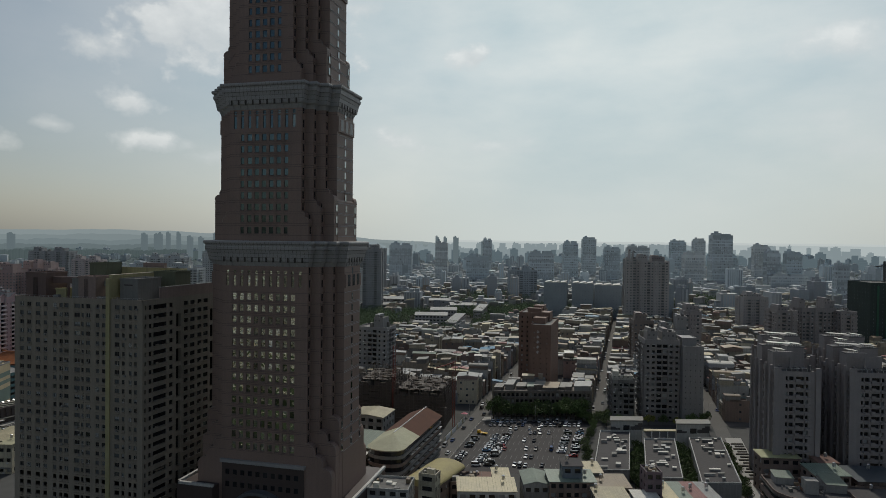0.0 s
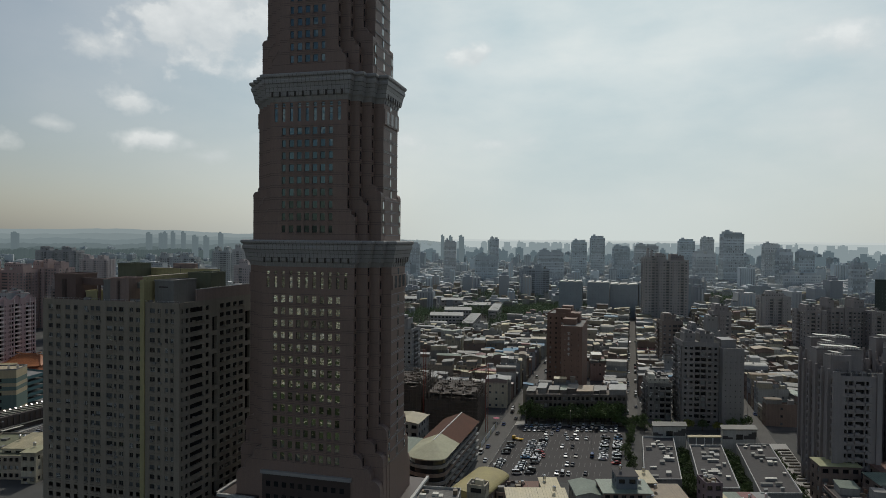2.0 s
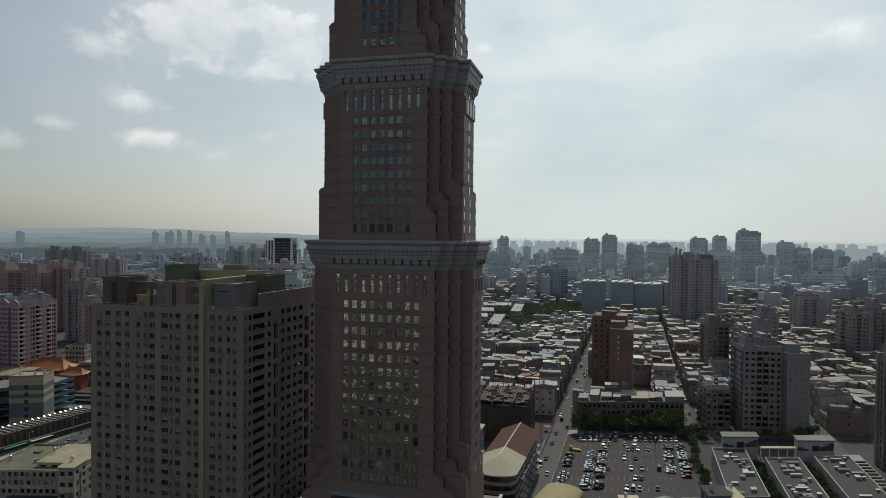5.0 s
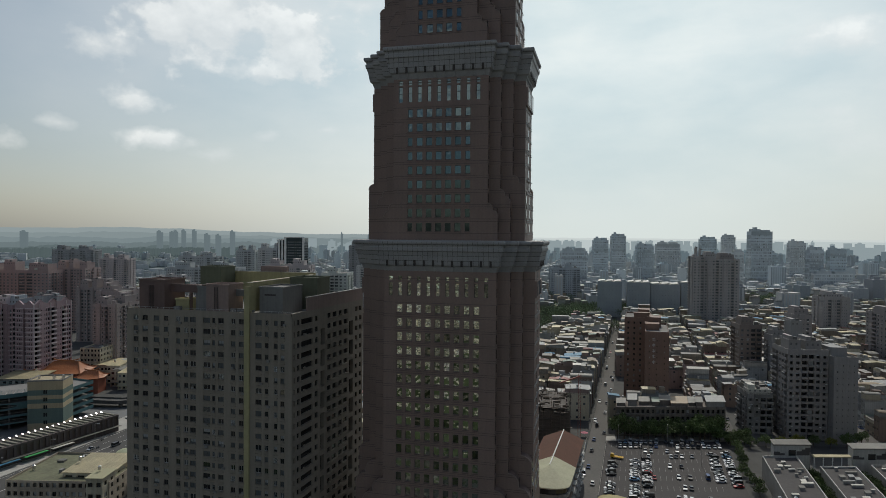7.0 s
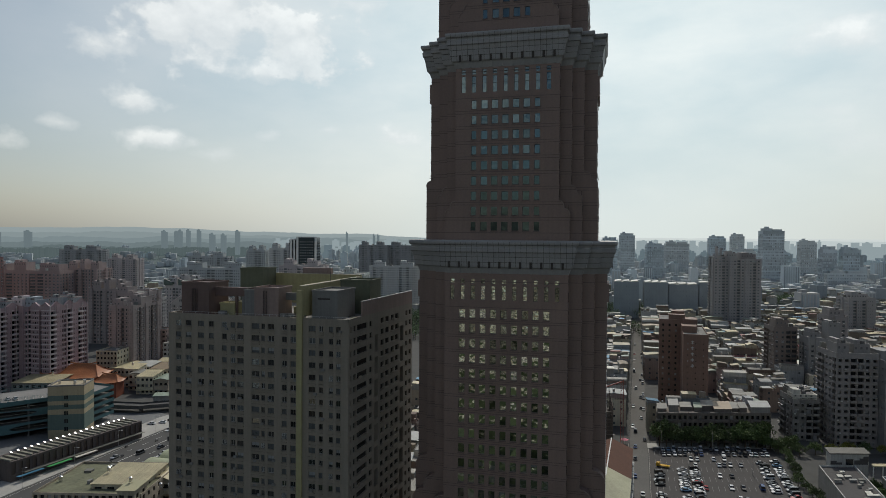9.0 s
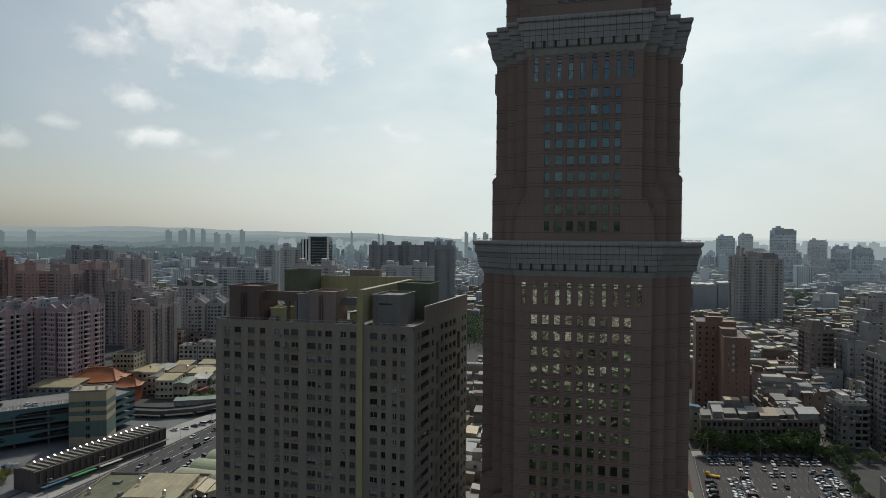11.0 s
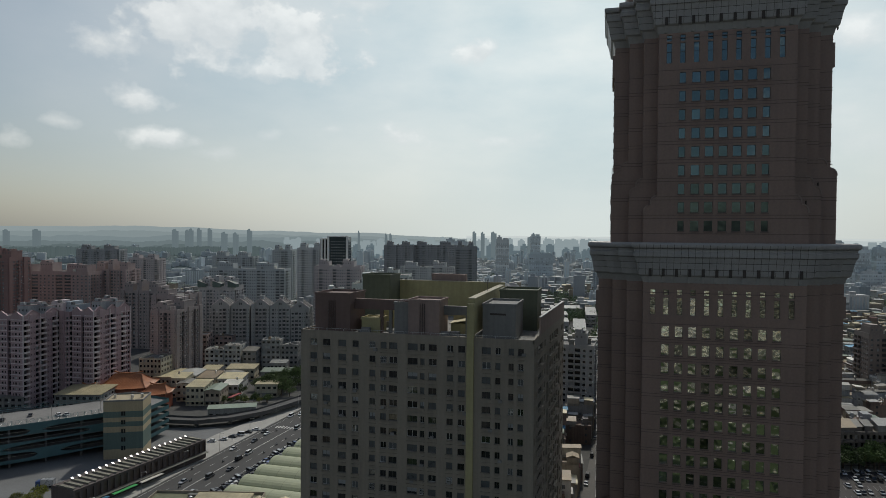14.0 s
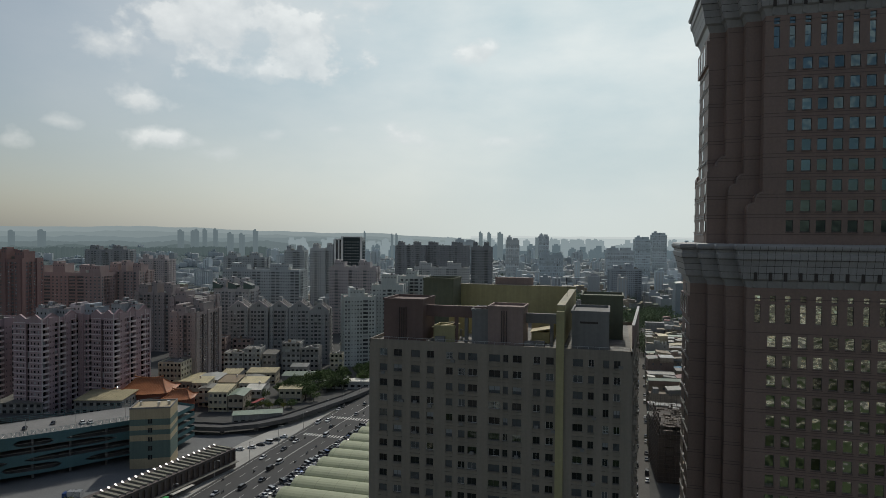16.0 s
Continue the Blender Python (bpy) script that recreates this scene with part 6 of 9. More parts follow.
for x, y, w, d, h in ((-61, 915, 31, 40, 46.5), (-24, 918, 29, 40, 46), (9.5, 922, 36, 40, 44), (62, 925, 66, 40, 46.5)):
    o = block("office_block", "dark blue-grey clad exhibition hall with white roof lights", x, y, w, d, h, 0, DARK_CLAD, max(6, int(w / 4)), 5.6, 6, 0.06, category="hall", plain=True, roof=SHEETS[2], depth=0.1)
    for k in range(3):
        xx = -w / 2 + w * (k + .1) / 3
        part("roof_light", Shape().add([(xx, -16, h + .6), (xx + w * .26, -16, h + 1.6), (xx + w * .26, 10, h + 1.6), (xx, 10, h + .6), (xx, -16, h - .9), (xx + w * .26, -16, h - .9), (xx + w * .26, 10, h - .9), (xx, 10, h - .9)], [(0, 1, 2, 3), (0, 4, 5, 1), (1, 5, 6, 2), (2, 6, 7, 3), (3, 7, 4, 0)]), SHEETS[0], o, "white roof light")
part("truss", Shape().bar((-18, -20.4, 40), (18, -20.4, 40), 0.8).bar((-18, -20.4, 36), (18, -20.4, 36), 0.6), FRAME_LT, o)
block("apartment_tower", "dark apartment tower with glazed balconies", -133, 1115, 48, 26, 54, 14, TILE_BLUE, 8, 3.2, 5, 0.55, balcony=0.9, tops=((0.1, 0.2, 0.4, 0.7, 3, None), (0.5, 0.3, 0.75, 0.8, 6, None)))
block("apartment_tower", "reddish brown tower with small windows", 165, 783, 27, 24, 44, 10, TILE_TAUPE, 6, 3.2, 5, 0.3, tops=((0.2, 0.2, 0.8, 0.8, 3, None),))
block("flats_slab", "pale pinkish flats with stair towers", 153, 614, 17, 22, 46, 13, TILE_PALE, 4, 3.2, 5, 0.4, tops=((0.1, 0.1, 0.6, 0.7, 3, None),))
block("flats_slab", "pale pinkish flats with dark balconies", 183, 632, 29, 22, 48, 13, TILE_PALE, 8, 3.2, 5, 0.5, balcony=0.8, tops=((0.7, 0.1, 1.0, 0.7, 6, None), (-0.05, 0.1, 0.12, 0.7, 6, None)))
block("flats_slab", "pale grey tiled flats", 205, 628, 14, 22, 46, 13, TILE_PALE, 3, 3.2, 5, 0.4)
ob = block("tower_under_works", "high building wrapped in dark green safety netting", 257, 683, 44, 34, 69, 13, GREEN_NET, 10, 3.4, 8, 0.08, category="construction site", plain=True, depth=0.1)
part("netting", Shape().box(-16, -17.4, 4, -14, -17.1, 66, True).box(-8, -17.4, 4, -6, -17.1, 66, True), surface("bright_green_net", (0.045, 0.12, 0.075), 0.8, 0.3, 1, 0.1, 0.3, 0), ob, "bright green net strips")
part("banner", Shape().box(-3, -17.6, 24, 1.5, -17.3, 54, True), BANNER, ob, "long red banner")
cr = thing("tower_crane", "dark steel tower crane on the netted building", "crane", pose(260, 687, 68, 0, 0, 20))
part("mast", Shape().bar((0, 0, 0), (0, 0, 20), 1.5), FRAME_DK, cr)
part("jib", Shape().bar((0, 0, 16), (16, 0, 18), 0.9), FRAME_DK, cr)
part("counter_jib", Shape().bar((0, 0, 16), (-9, 0, 15), 1.0), FRAME_DK, cr)
part("tie", Shape().bar((0, 0, 20), (12, 0, 17.6), 0.25), FRAME_DK, cr)

# ---- low buildings beside the car park ----


def low_building(name, label, x, y, w, d, h, rot, wall, sheet, kind="flat", rise=1.5, cols=4, category="building", fl=3.3):
    """A low building whose front left corner stands at x, y: storeys with openings, and a flat, pitched or vaulted roof."""
    m = pose(x, y, 0, 0, 0, rot)
    ob = thing(name, label, category, m)
    W, G, R, C = Shape(), Shape(), Shape(), Shape()
    rnd = random.Random(int(x * 3 + y * 11))
    panes = (G, C, rnd, 0.15)
    n = max(1, int(h / fl))
    rows = storeys(0, h / n, n, 0.9, 2.6)
    facade(W, panes, Matrix.Identity(4), w, 0, h, even(w, cols, 0.6), rows, 0.5)
    for p, q in (((w, 0), (w, d)), ((0, d), (0, 0))):
        sm, L = face_matrix(p, q)
        facade(W, panes, sm, L, 0, h, even(L, max(2, int(d / 4)), 0.4), rows, 0.3)
    W.quad((w, d, 0), (0, d, 0), (0, d, h), (w, d, h))
    part("wall", W, wall, ob)
    part("glazing", G, DARK_GLASS, ob, kind="stuff")
    c = Matrix.Translation((w / 2, d / 2, 0))
    if kind == "flat":
        R.quad((0, 0, h - .7), (w, 0, h - .7), (w, d, h - .7), (0, d, h - .7))
        P = Shape()
        for x0, y0, x1, y1 in ((0, .004, w, .25), (0, d - .25, w, d - .004), (.004, .25, .25, d - .25), (w - .25, .25, w - .004, d - .25)):
            P.box(x0, y0, h - .7, x1, y1, h + .15)
        part("parapet", P, wall, ob)
    elif kind == "gable":
        gable(R, c, w, d, h, rise)
        for yy in (0, d):
            part("gable_end", Shape().add([(0, yy, h), (w, yy, h), (w / 2, yy, h + rise)], [(0, 1, 2)]), wall, ob)
    elif kind == "cross":
        gable(R, c @ Matrix.Rotation(math.pi / 2, 4, "Z"), d, w, h, rise)
    elif kind == "slope":
        Q = [(-.4, -.4, h + .1), (w + .4, -.4, h + .1), (w + .4, d + .4, h + rise), (-.4, d + .4, h + rise)]
        R.add(Q + [(a, b, z - .18) for a, b, z in Q], [(0, 1, 2, 3), (7, 6, 5, 4), (0, 4, 5, 1), (1, 5, 6, 2), (2, 6, 7, 3), (3, 7, 4, 0)])
        rb = Shape()
        ridges(rb, c, w, d, h + .17, rise - .1, 1.0)
        part("roof_ribs", rb, sheet, ob, kind="stuff")
    elif kind == "vault":
        pr = [(w / 2 - (w / 2 + .3) * math.cos(math.pi * i / 14), h + rise * math.sin(math.pi * i / 14)) for i in range(15)]
        R.loft([[(a, -.3, z) for a, z in pr], [(a, d + .3, z) for a, z in pr]], closed=False)
        R.add([(a, -.3, z) for a, z in pr], [tuple(range(15))])
        R.add([(a, d + .3, z) for a, z in pr], [tuple(range(15))])
    part("roof", R, sheet, ob)
    if C.v:
        part("curtained_glazing", C, CURTAIN, ob, kind="stuff")
    zt = h - .7 if kind == "flat" else None
    if zt:
        for k in range(rnd.randrange(4, 9)):
            a, b, cc = rnd.uniform(.8, 3.2), rnd.uniform(.8, 2.6), rnd.uniform(.5, 2.2)
            px, py = rnd.uniform(.6, max(.7, w - a - .6)), rnd.uniform(.6, max(.7, d - b - .6))
            part("roof_unit", Shape().box(px, py, zt, px + a, py + b, zt + cc), rnd.choice((wall, SHEETS[0], SHEETS[2], CONCRETE, SHEETS[5])), ob)
    if rnd.random() < 0.7 and kind in ("flat", "slope"):
        o = part("water_tank", TANK_MESH, None, ob, "stainless steel water tank")
        o.location = (rnd.uniform(1, w - 1), rnd.uniform(d * .3, d - 1), zt if zt else h + rise + .05)
    if kind != "flat" and h > 6:
        for k in range(rnd.randrange(1, 4)):
            px, zz = rnd.uniform(.5, w - 1.2), rnd.choice(rows)[0]
            part("air_conditioner", Shape().box(px, -.45, zz - .7, px + .8, 0, zz - .1, True), FRAME_LT, ob)
        part("canopy", Shape().box(.3, -1.5, 2.75, w - .3, 0, 2.9, True), rnd.choice(SHEETS[:6]), ob)
    return ob


HW, SH = HOUSE_WALLS, SHEETS
low_building("corner_house", "off-white house with a stained flat roof", -81, 217, 15, 13, 14, 6, HW[1], ROOF_GREY, "flat")
o = low_building("stair_tower", "cream concrete stair tower with a small window", -64.2, 225.6, 6.6, 5.5, 18, -6, HW[6], ROOF_GREY, "flat", cols=1)
low_building("vaulted_shop", "low hall with a faded yellow vaulted roof", -75.0, 238.5, 14.5, 27, 8.6, -14, HW[4], surface("faded_yellow_sheet", (0.37, 0.32, 0.15), 0.75, 0.25, 1.5, 0.2, 0, 0.1), "vault", 2.6)
low_building("ruined_shed", "dark roofless shed with broken walls", -57, 247, 13, 12, 7.5, 14, HW[4], ROOF_DARK, "flat")
low_building("workshop", "low workshop with a cream ribbed sheet roof", -50, 229, 21.5, 11, 11.5, 14, HW[1], SH[1], "slope", 1.2, 6)
low_building("shed", "low shed with a rust-red sheet roof", -47, 253, 8, 8, 7, 14, HW[4], surface("dull_red_roof", (0.23, 0.14, 0.11), 0.8, 0.3, 1.5, 0.2), "slope", 0.6, 2)
low_building("rooftop_house", "cream house with a pale sheet roof", -39.5, 245, 6.5, 10, 11.5, 14, HW[6], SH[1], "slope", 0.6, 2)
low_building("town_house", "grey house with a pale green sheet roof", -27, 241, 9.5, 14, 12, 14, HW[0], SH[3], "gable", 1.2, 3)
low_building("town_house", "brown stained flats with balconies and a pale green roof", -17.6, 242, 17.5, 11, 13.5, 14, HW[4], SH[3], "slope", 0.8, 6)
low_building("roof_annex", "slate-blue stacked rooftop annex", -13, 246, 7.5, 7, 18.5, 14, surface("slate_blue_cladding", (0.15, 0.175, 0.20), 0.6, 0.25, 2, 0.2, 0.2, 0.1), ROOF_DARK, "slope", 0.7, 2)
low_building("town_house", "narrow house with a cream sheet roof", -5, 258, 7, 11, 12.5, 14, HW[0], SH[1], "slope", 0.8, 2)
low_building("town_house", "house with a tan ribbed sheet roof", 0.2, 249, 12.5, 12, 10.5, 14, HW[4], SH[5], "slope", 0.9, 4)
low_building("town_house", "house with a cream sheet roof, by the market hall", 0.0, 234, 12, 11, 11.5, 14, HW[0], SH[1], "slope", 0.7, 4)
low_building("stair_tower", "brown-purple tiled stair tower", 17.5, 249, 6, 8, 18, 14, surface("purple_brown_tile", (0.16, 0.12, 0.13), 0.7, 0.2, 2, 0.2, 0.1), ROOF_GREY, "flat", cols=2)
low_building("town_house", "low house with a white sheet roof", 14.5, 238, 9, 12, 10, 14, HW[1], SH[0], "slope", 0.6, 3)
for i, sh in enumerate((SH[1], SH[3], SH[6], SH[4])):
    low_building("shop", "narrow shop with a " + SHEET_LABEL[sh.name] + " roof", 24.5 + i * 5.2, 249.5 + i * 1.35, 5, 16, 8.5, 14, HW[(i * 2) % 7], sh, "slope", 0.5, 2)
low_building("shop_row", "row of old shops with grey sheet roofs", -48, 205, 40, 16, 10, 14, HW[2], SH[2], "slope", 1.0, 12)
low_building("shop_row", "row of old shops with cream sheet roofs", 0, 216, 44, 14, 9, 14, HW[0], SH[1], "slope", 1.0, 12)
# by the flats
low_building("garden_house", "low house with a yellow-green sheet roof", 66, 289, 15.5, 8, 15, 10, HW[4], surface("yellow_green_sheet", (0.40, 0.40, 0.22), 0.6, 0.2, 1.5, 0.2), "slope", 0.8, 4)


def theatre():
    """A hall with one rounded corner, banded walls and a cluttered flat roof."""
    ob = thing("theatre", "dark brown banded hall with rounded corner and cluttered roof", "hall", pose(63, 249, 0, 0, 0, 3))
    w, d, h, r = 27, 23, 12.5, 9
    def plan(e):
        arc = [(r - (r - e) * math.cos(math.pi / 2 * i / 8), r - (r - e) * math.sin(math.pi / 2 * i / 8)) for i in range(9)]
        return arc + [(w - e, e), (w - e, d - e), (e, d - e)]
    for i in range(3):
        part("spandrel", Shape().prism(plan(0), i * 4, i * 4 + 2.2, floor=True), HW[4], ob)
        part("window_band", Shape().prism(plan(0.5), i * 4 + 2.2, i * 4 + 4, cap=False), DARK_GLASS, ob)
    part("roof_slab", Shape().prism(plan(-0.2), 12, h, floor=True), ROOF_DARK, ob)
    outer, inner = plan(0), plan(0.4)
    p = Shape().loft([[(*q, h) for q in outer], [(*q, h + 1.0) for q in outer], [(*q, h + 1.0) for q in inner], [(*q, h) for q in inner]])
    part("parapet", p, HW[4], ob)
    rnd = random.Random(12)
    for i in range(26):
        a, b, c = rnd.uniform(.5, 2.2), rnd.uniform(.5, 1.8), rnd.uniform(.3, 1.5)
        x, y = rnd.uniform(3, w - 4), rnd.uniform(9, d - 3)
        part("roof_unit", Shape().box(x, y, h, x + a, y + b, h + c), rnd.choice((CONCRETE, RUST, SHEETS[2], SHEETS[5], HW[0])), ob)
    part("lift_house", Shape().box(11, 8, h, 15.5, 12.5, h + 5), HW[0], ob)
    for x0, y0, x1, y1, z, i in ((19, 11, 26.5, 22, 3.0, 3), (3, 16, 10, 22.4, 2.6, 3)):
        part("roof_shed", Shape().box(x0 + .3, y0 + .3, h, x1 - .3, y1 - .3, h + z), HW[0], ob)
        part("shed_roof", Shape().add([(x0, y0, h + z + .1), (x1, y0, h + z + .1), (x1, y1, h + z + .9), (x0, y1, h + z + .9), (x0, y0, h + z), (x1, y0, h + z), (x1, y1, h + z + .8), (x0, y1, h + z + .8)], [(0, 1, 2, 3), (7, 6, 5, 4), (0, 4, 5, 1), (1, 5, 6, 2), (2, 6, 7, 3), (3, 7, 4, 0)]), SHEETS[i], ob)


theatre()
low_building("annex", "low annex with a pale grey-green sheet roof", 82, 275, 13.5, 11, 14, 12, HW[4], SH[3], "slope", 1.0, 4)
low_building("annex", "low annex with a dark blue-grey sheet roof", 97.5, 277, 18, 14, 12.5, 12, HW[4], surface("dark_slate_sheet", (0.08, 0.095, 0.105), 0.6, 0.3, 1.5, 0.2, 0, 0.1), "slope", 1.2, 5)
low_building("annex", "low annex with a brown sheet roof", 87, 288, 8, 9, 15, 12, HW[4], surface("dull_red_roof", (0.23, 0.14, 0.11)), "slope", 0.6, 2)
low_building("annex", "brown annex with flat dark roof", 90, 256, 40, 18, 11, 12, HW[4], ROOF_DARK, "flat", cols=10)

# brown-roofed building with a rounded front
def rounded_block():
    ob = thing("rounded_block", "banded grey building, rounded front, brown and pale green pitched roof", "building", pose(-84.9, 279.5, 0, 0, 0, -3))
    w, d, h = 16, 52, 16.5
    n = 9
    nose = [(-w / 2 * math.cos(math.pi * i / n), -d / 2 - 5.0 * math.sin(math.pi * i / n)) for i in range(n + 1)]
    poly = nose + [(w / 2, d / 2), (-w / 2, d / 2)]
    for i in range(5):
        z = i * 3.3
        part("spandrel", Shape().prism(poly, z, z + 1.3, floor=True), HW[4 if i % 2 else 0], ob)
        inner = [(x * 0.94, y * 0.985) for x, y in poly]
        part("window_band", Shape().prism(inner, z + 1.3, z + 3.3, cap=False), DARK_GLASS, ob)
    part("ceiling_slab", Shape().prism(poly, h, h + 0.5, floor=True), HW[6], ob)
    R = Shape()
    e = 0.6
    z0, z1 = h + 0.55, h + 4.2
    sp = -d / 2 + 18
    R.add([(-w / 2 - e, sp, z0), (0, sp, z1), (w / 2 + e, sp, z0), (w / 2 + e, d / 2 + e, z0), (0, d / 2 + e, z1), (-w / 2 - e, d / 2 + e, z0)], [(0, 1, 4, 5), (1, 2, 3, 4)])
    part("roof", R, surface("brown_sheet_roof", (0.125, 0.068, 0.05), 0.9, 0.25, 1.5, 0.2, 0, 0.1, spec=0.15), ob, "brown sheet roof")
    F = Shape()
    hip = [(x * 1.05, y - 0.4, z0) for x, y in nose]
    F.add([(-w / 2 - e, sp, z0), (0, sp, z1), (0, -d / 2 + 8, z1)] + hip[:6], [(0, 1, 2, 3)] + [(2, 3 + i, 4 + i) for i in range(5)])
    F.add([(w / 2 + e, sp, z0), (0, sp, z1), (0, -d / 2 + 8, z1)] + hip[5:][::-1], [(0, 1, 2, 3)] + [(2, 3 + i, 4 + i) for i in range(len(hip[5:]) - 1)])
    part("front_roof", F, surface("pale_green_yellow_sheet", (0.40, 0.395, 0.27), 0.75, 0.3, 1.5, 0.2, 0, 0.1), ob, "pale green-yellow sheet roof")
    part("ridge_cap", Shape().bar((0, -d / 2 + 8, z1 + .05), (0, d / 2 + e, z1 + .05), 0.35), WHITE, ob)
    part("end_wall", Shape().add([(-w / 2, d / 2, h + .5), (w / 2, d / 2, h + .5), (0, d / 2, z1 - .1)], [(0, 1, 2)]), HW[0], ob)
    for i in range(4):
        for k in range(7):
            y = -d / 2 + 6 + k * 6.6
            part("awning", Shape().box(w / 2, y, i * 3.3 + 2.6, w / 2 + 1.2, y + 4.5, i * 3.3 + 2.75, True), SH[4], ob)


rounded_block()
low_building("terrace_house", "grey house with a cream sheet roof", -118, 292, 17, 16, 18, -2, HW[0], SH[1], "gable", 1.0, 4)
low_building("terrace_house", "grey house with a pale green sheet roof", -116, 262, 19, 22, 13, -2, HW[0], SH[3], "slope", 1.0, 4)
low_building("terrace_house", "low buff house with a white roof", -114, 246, 17, 14, 11, -2, HW[2], SH[0], "slope", 1.0, 4)

# ---- building under construction ----
RAW_CONCRETE = surface("raw_brown_concrete", (0.125, 0.11, 0.095), 0.9, 0.4, 1.2, 0.15, 0.2, 0.2)


def works(x, y, w, d, h, name="construction_frame"):
    ob = thing(name, "raw concrete frame wrapped in dark scaffold netting", "construction site", pose(x, y, 0, 0, 0, 3), "building works")
    fl = 3.4
    n = int(h / fl)
    for i in range(n + 1):
        part("floor_slab", Shape().box(0, 0, i * fl, w, d, i * fl + 0.35, True), RAW_CONCRETE, ob)
    nx, ny = int(w / 6) + 1, int(d / 6) + 1
    for i in range(nx):
        for j in range(ny):
            px, py = 0.4 + i * (w - 0.8) / (nx - 1), 0.4 + j * (d - 0.8) / (ny - 1)
            part("column", Shape().box(px - .35, py - .35, 0, px + .35, py + .35, n * fl + random.uniform(0.5, 3.2)), RAW_CONCRETE, ob)
    net = Shape()
    rnd = random.Random(int(x))
    for i in range(int(w / 3.2) + 1):
        x0 = -1.2 + i * 3.2
        net.box(x0, -1.3, 0, min(x0 + 3.1, w + 1.2), -1.25, (n - rnd.choice((0.2, 0.5, 1, 1))) * fl, True)
    for i in range(int(d / 3.2) + 1):
        y0, y1 = -1.2 + i * 3.2, min(2 + i * 3.2, d + 1.2)
        for px in (-1.3, w + 1.25):
            net.box(px, y0, 0, px + .05, y1, (n - rnd.choice((0.2, 0.5, 1, 1, 2))) * fl, True)
    part("netting", net, NETTING, ob, "dark torn scaffold netting")
    sc = Shape()
    top = n * fl + 5.4
    for i in range(int(w / 1.9) + 1):
        px = -1 + i * (w + 2) / int(w / 1.9)
        sc.bar((px, -1.5, 0), (px, -1.5, top + random.uniform(-2.5, 0.5)), 0.12).bar((px, d + 1, n * fl - 3), (px, d + 1, top + random.uniform(-1.5, 2)), 0.12)
    for i in range(int(d / 1.9) + 1):
        py = -1 + i * (d + 2) / int(d / 1.9)
        for px in (-1.5, w + 1.5):
            sc.bar((px, py, 0), (px, py, top + random.uniform(-2.5, 1.0)), 0.12)
    for k in range(int(top / 1.8)):
        z = k * 1.8 + 1
        sc.bar((-1.5, -1.5, z), (w + 1.5, -1.5, z), 0.09).bar((-1.5, -1.5, z), (-1.5, d + 1, z), 0.09).bar((w + 1.5, -1.5, z), (w + 1.5, d + 1, z), 0.09)
        if z > n * fl - 3:
            sc.bar((-1.5, d + 1, z), (w + 1.5, d + 1, z), 0.09)
        for i in range(3):
            u = rnd.uniform(0, w - 3)
            sc.box(u, -2.2, z - .05, u + rnd.uniform(2, 6), -1.4, z + .03, True)
    for i in range(46):
        px, py = rnd.uniform(1, w - 1), rnd.uniform(1, d - 1)
        sc.bar((px, py, n * fl), (px, py, n * fl + rnd.uniform(1.5, 4.6)), 0.12)
    for i in range(12):
        px, py, z = rnd.uniform(0, w - 8), rnd.uniform(1, d - 1), n * fl + rnd.uniform(1.2, 3.8)
        sc.bar((px, py, z), (px + rnd.uniform(4, 8), py, z), 0.12)
    part("scaffolding", sc, surface("dull_scaffold_tube", (0.15, 0.122, 0.10), 0.6, 0.3, 3, 0.3, 0, 0, 0.2), ob, "pale steel scaffold tubes", "stuff")
    cl = Shape()
    for i in range(60):
        px, py = rnd.uniform(1, w - 2), rnd.uniform(1, d - 2)
        a, b, c = rnd.uniform(.3, 3.4), rnd.uniform(.2, 1.6), rnd.uniform(.15, 1.0)
        cl.box(px, py, n * fl + .35, px + a, py + b, n * fl + .35 + c, True)
    part("formwork", cl, surface("grey_boards", (0.12, 0.10, 0.08), 0.9, 0.4, 2, 0.3, 0, 0.1, island=0.5), ob, "stacked boards and formwork", "stuff")
    return ob


works(-110, 341, 26, 32, 22.5)
works(-132.8, 344, 17, 30, 25)
ob = thing("hoist_mast", "red lattice hoist mast at the works", "crane", pose(-79, 345, 0, 0, 0, 3))
for sx, sy in ((0, 0), (1.2, 0), (1.2, 1.2), (0, 1.2)):
    part("leg", Shape().bar((sx, sy, 0), (sx, sy, 37), 0.16), RED_STEEL, ob)
lat = Shape()
for k in range(20):
    lat.bar((0, 0, k * 1.85), (1.2, 0, k * 1.85 + 1.85), 0.1).bar((1.2, 0, k * 1.85), (1.2, 1.2, k * 1.85 + 1.85), 0.1)
part("lattice", lat, RED_STEEL, ob)
part("jib", Shape().bar((0.6, 0.6, 36), (-9, -3, 33), 0.5), RED_STEEL, ob)
ob = thing("hoist_mast", "red lattice hoist mast behind the works", "crane", pose(-113, 342, 0, 0, 0, 3))
for sx, sy in ((0, 0), (1.2, 0), (1.2, 1.2), (0, 1.2)):
    part("leg", Shape().bar((sx, sy, 0), (sx, sy, 44), 0.16), RED_STEEL, ob)
part("lattice", lat.mesh("lattice", RED_STEEL), None, ob)
hoard = thing("hoarding", "pale painted hoarding along the works", "fence")
for i in range(14):
    a, b = P2(-5, -42 + i * 3), P2(-5, -39.1 + i * 3)
    part("panel", Shape().prism([a, b, (b[0] - .1, b[1]), (a[0] - .1, a[1])], 0, 2.6), WHITE if i % 4 else SH[1], hoard)
ob = thing("parasol", "pink market parasol by the street", "parasol", pose(-76.5, 366, 0))
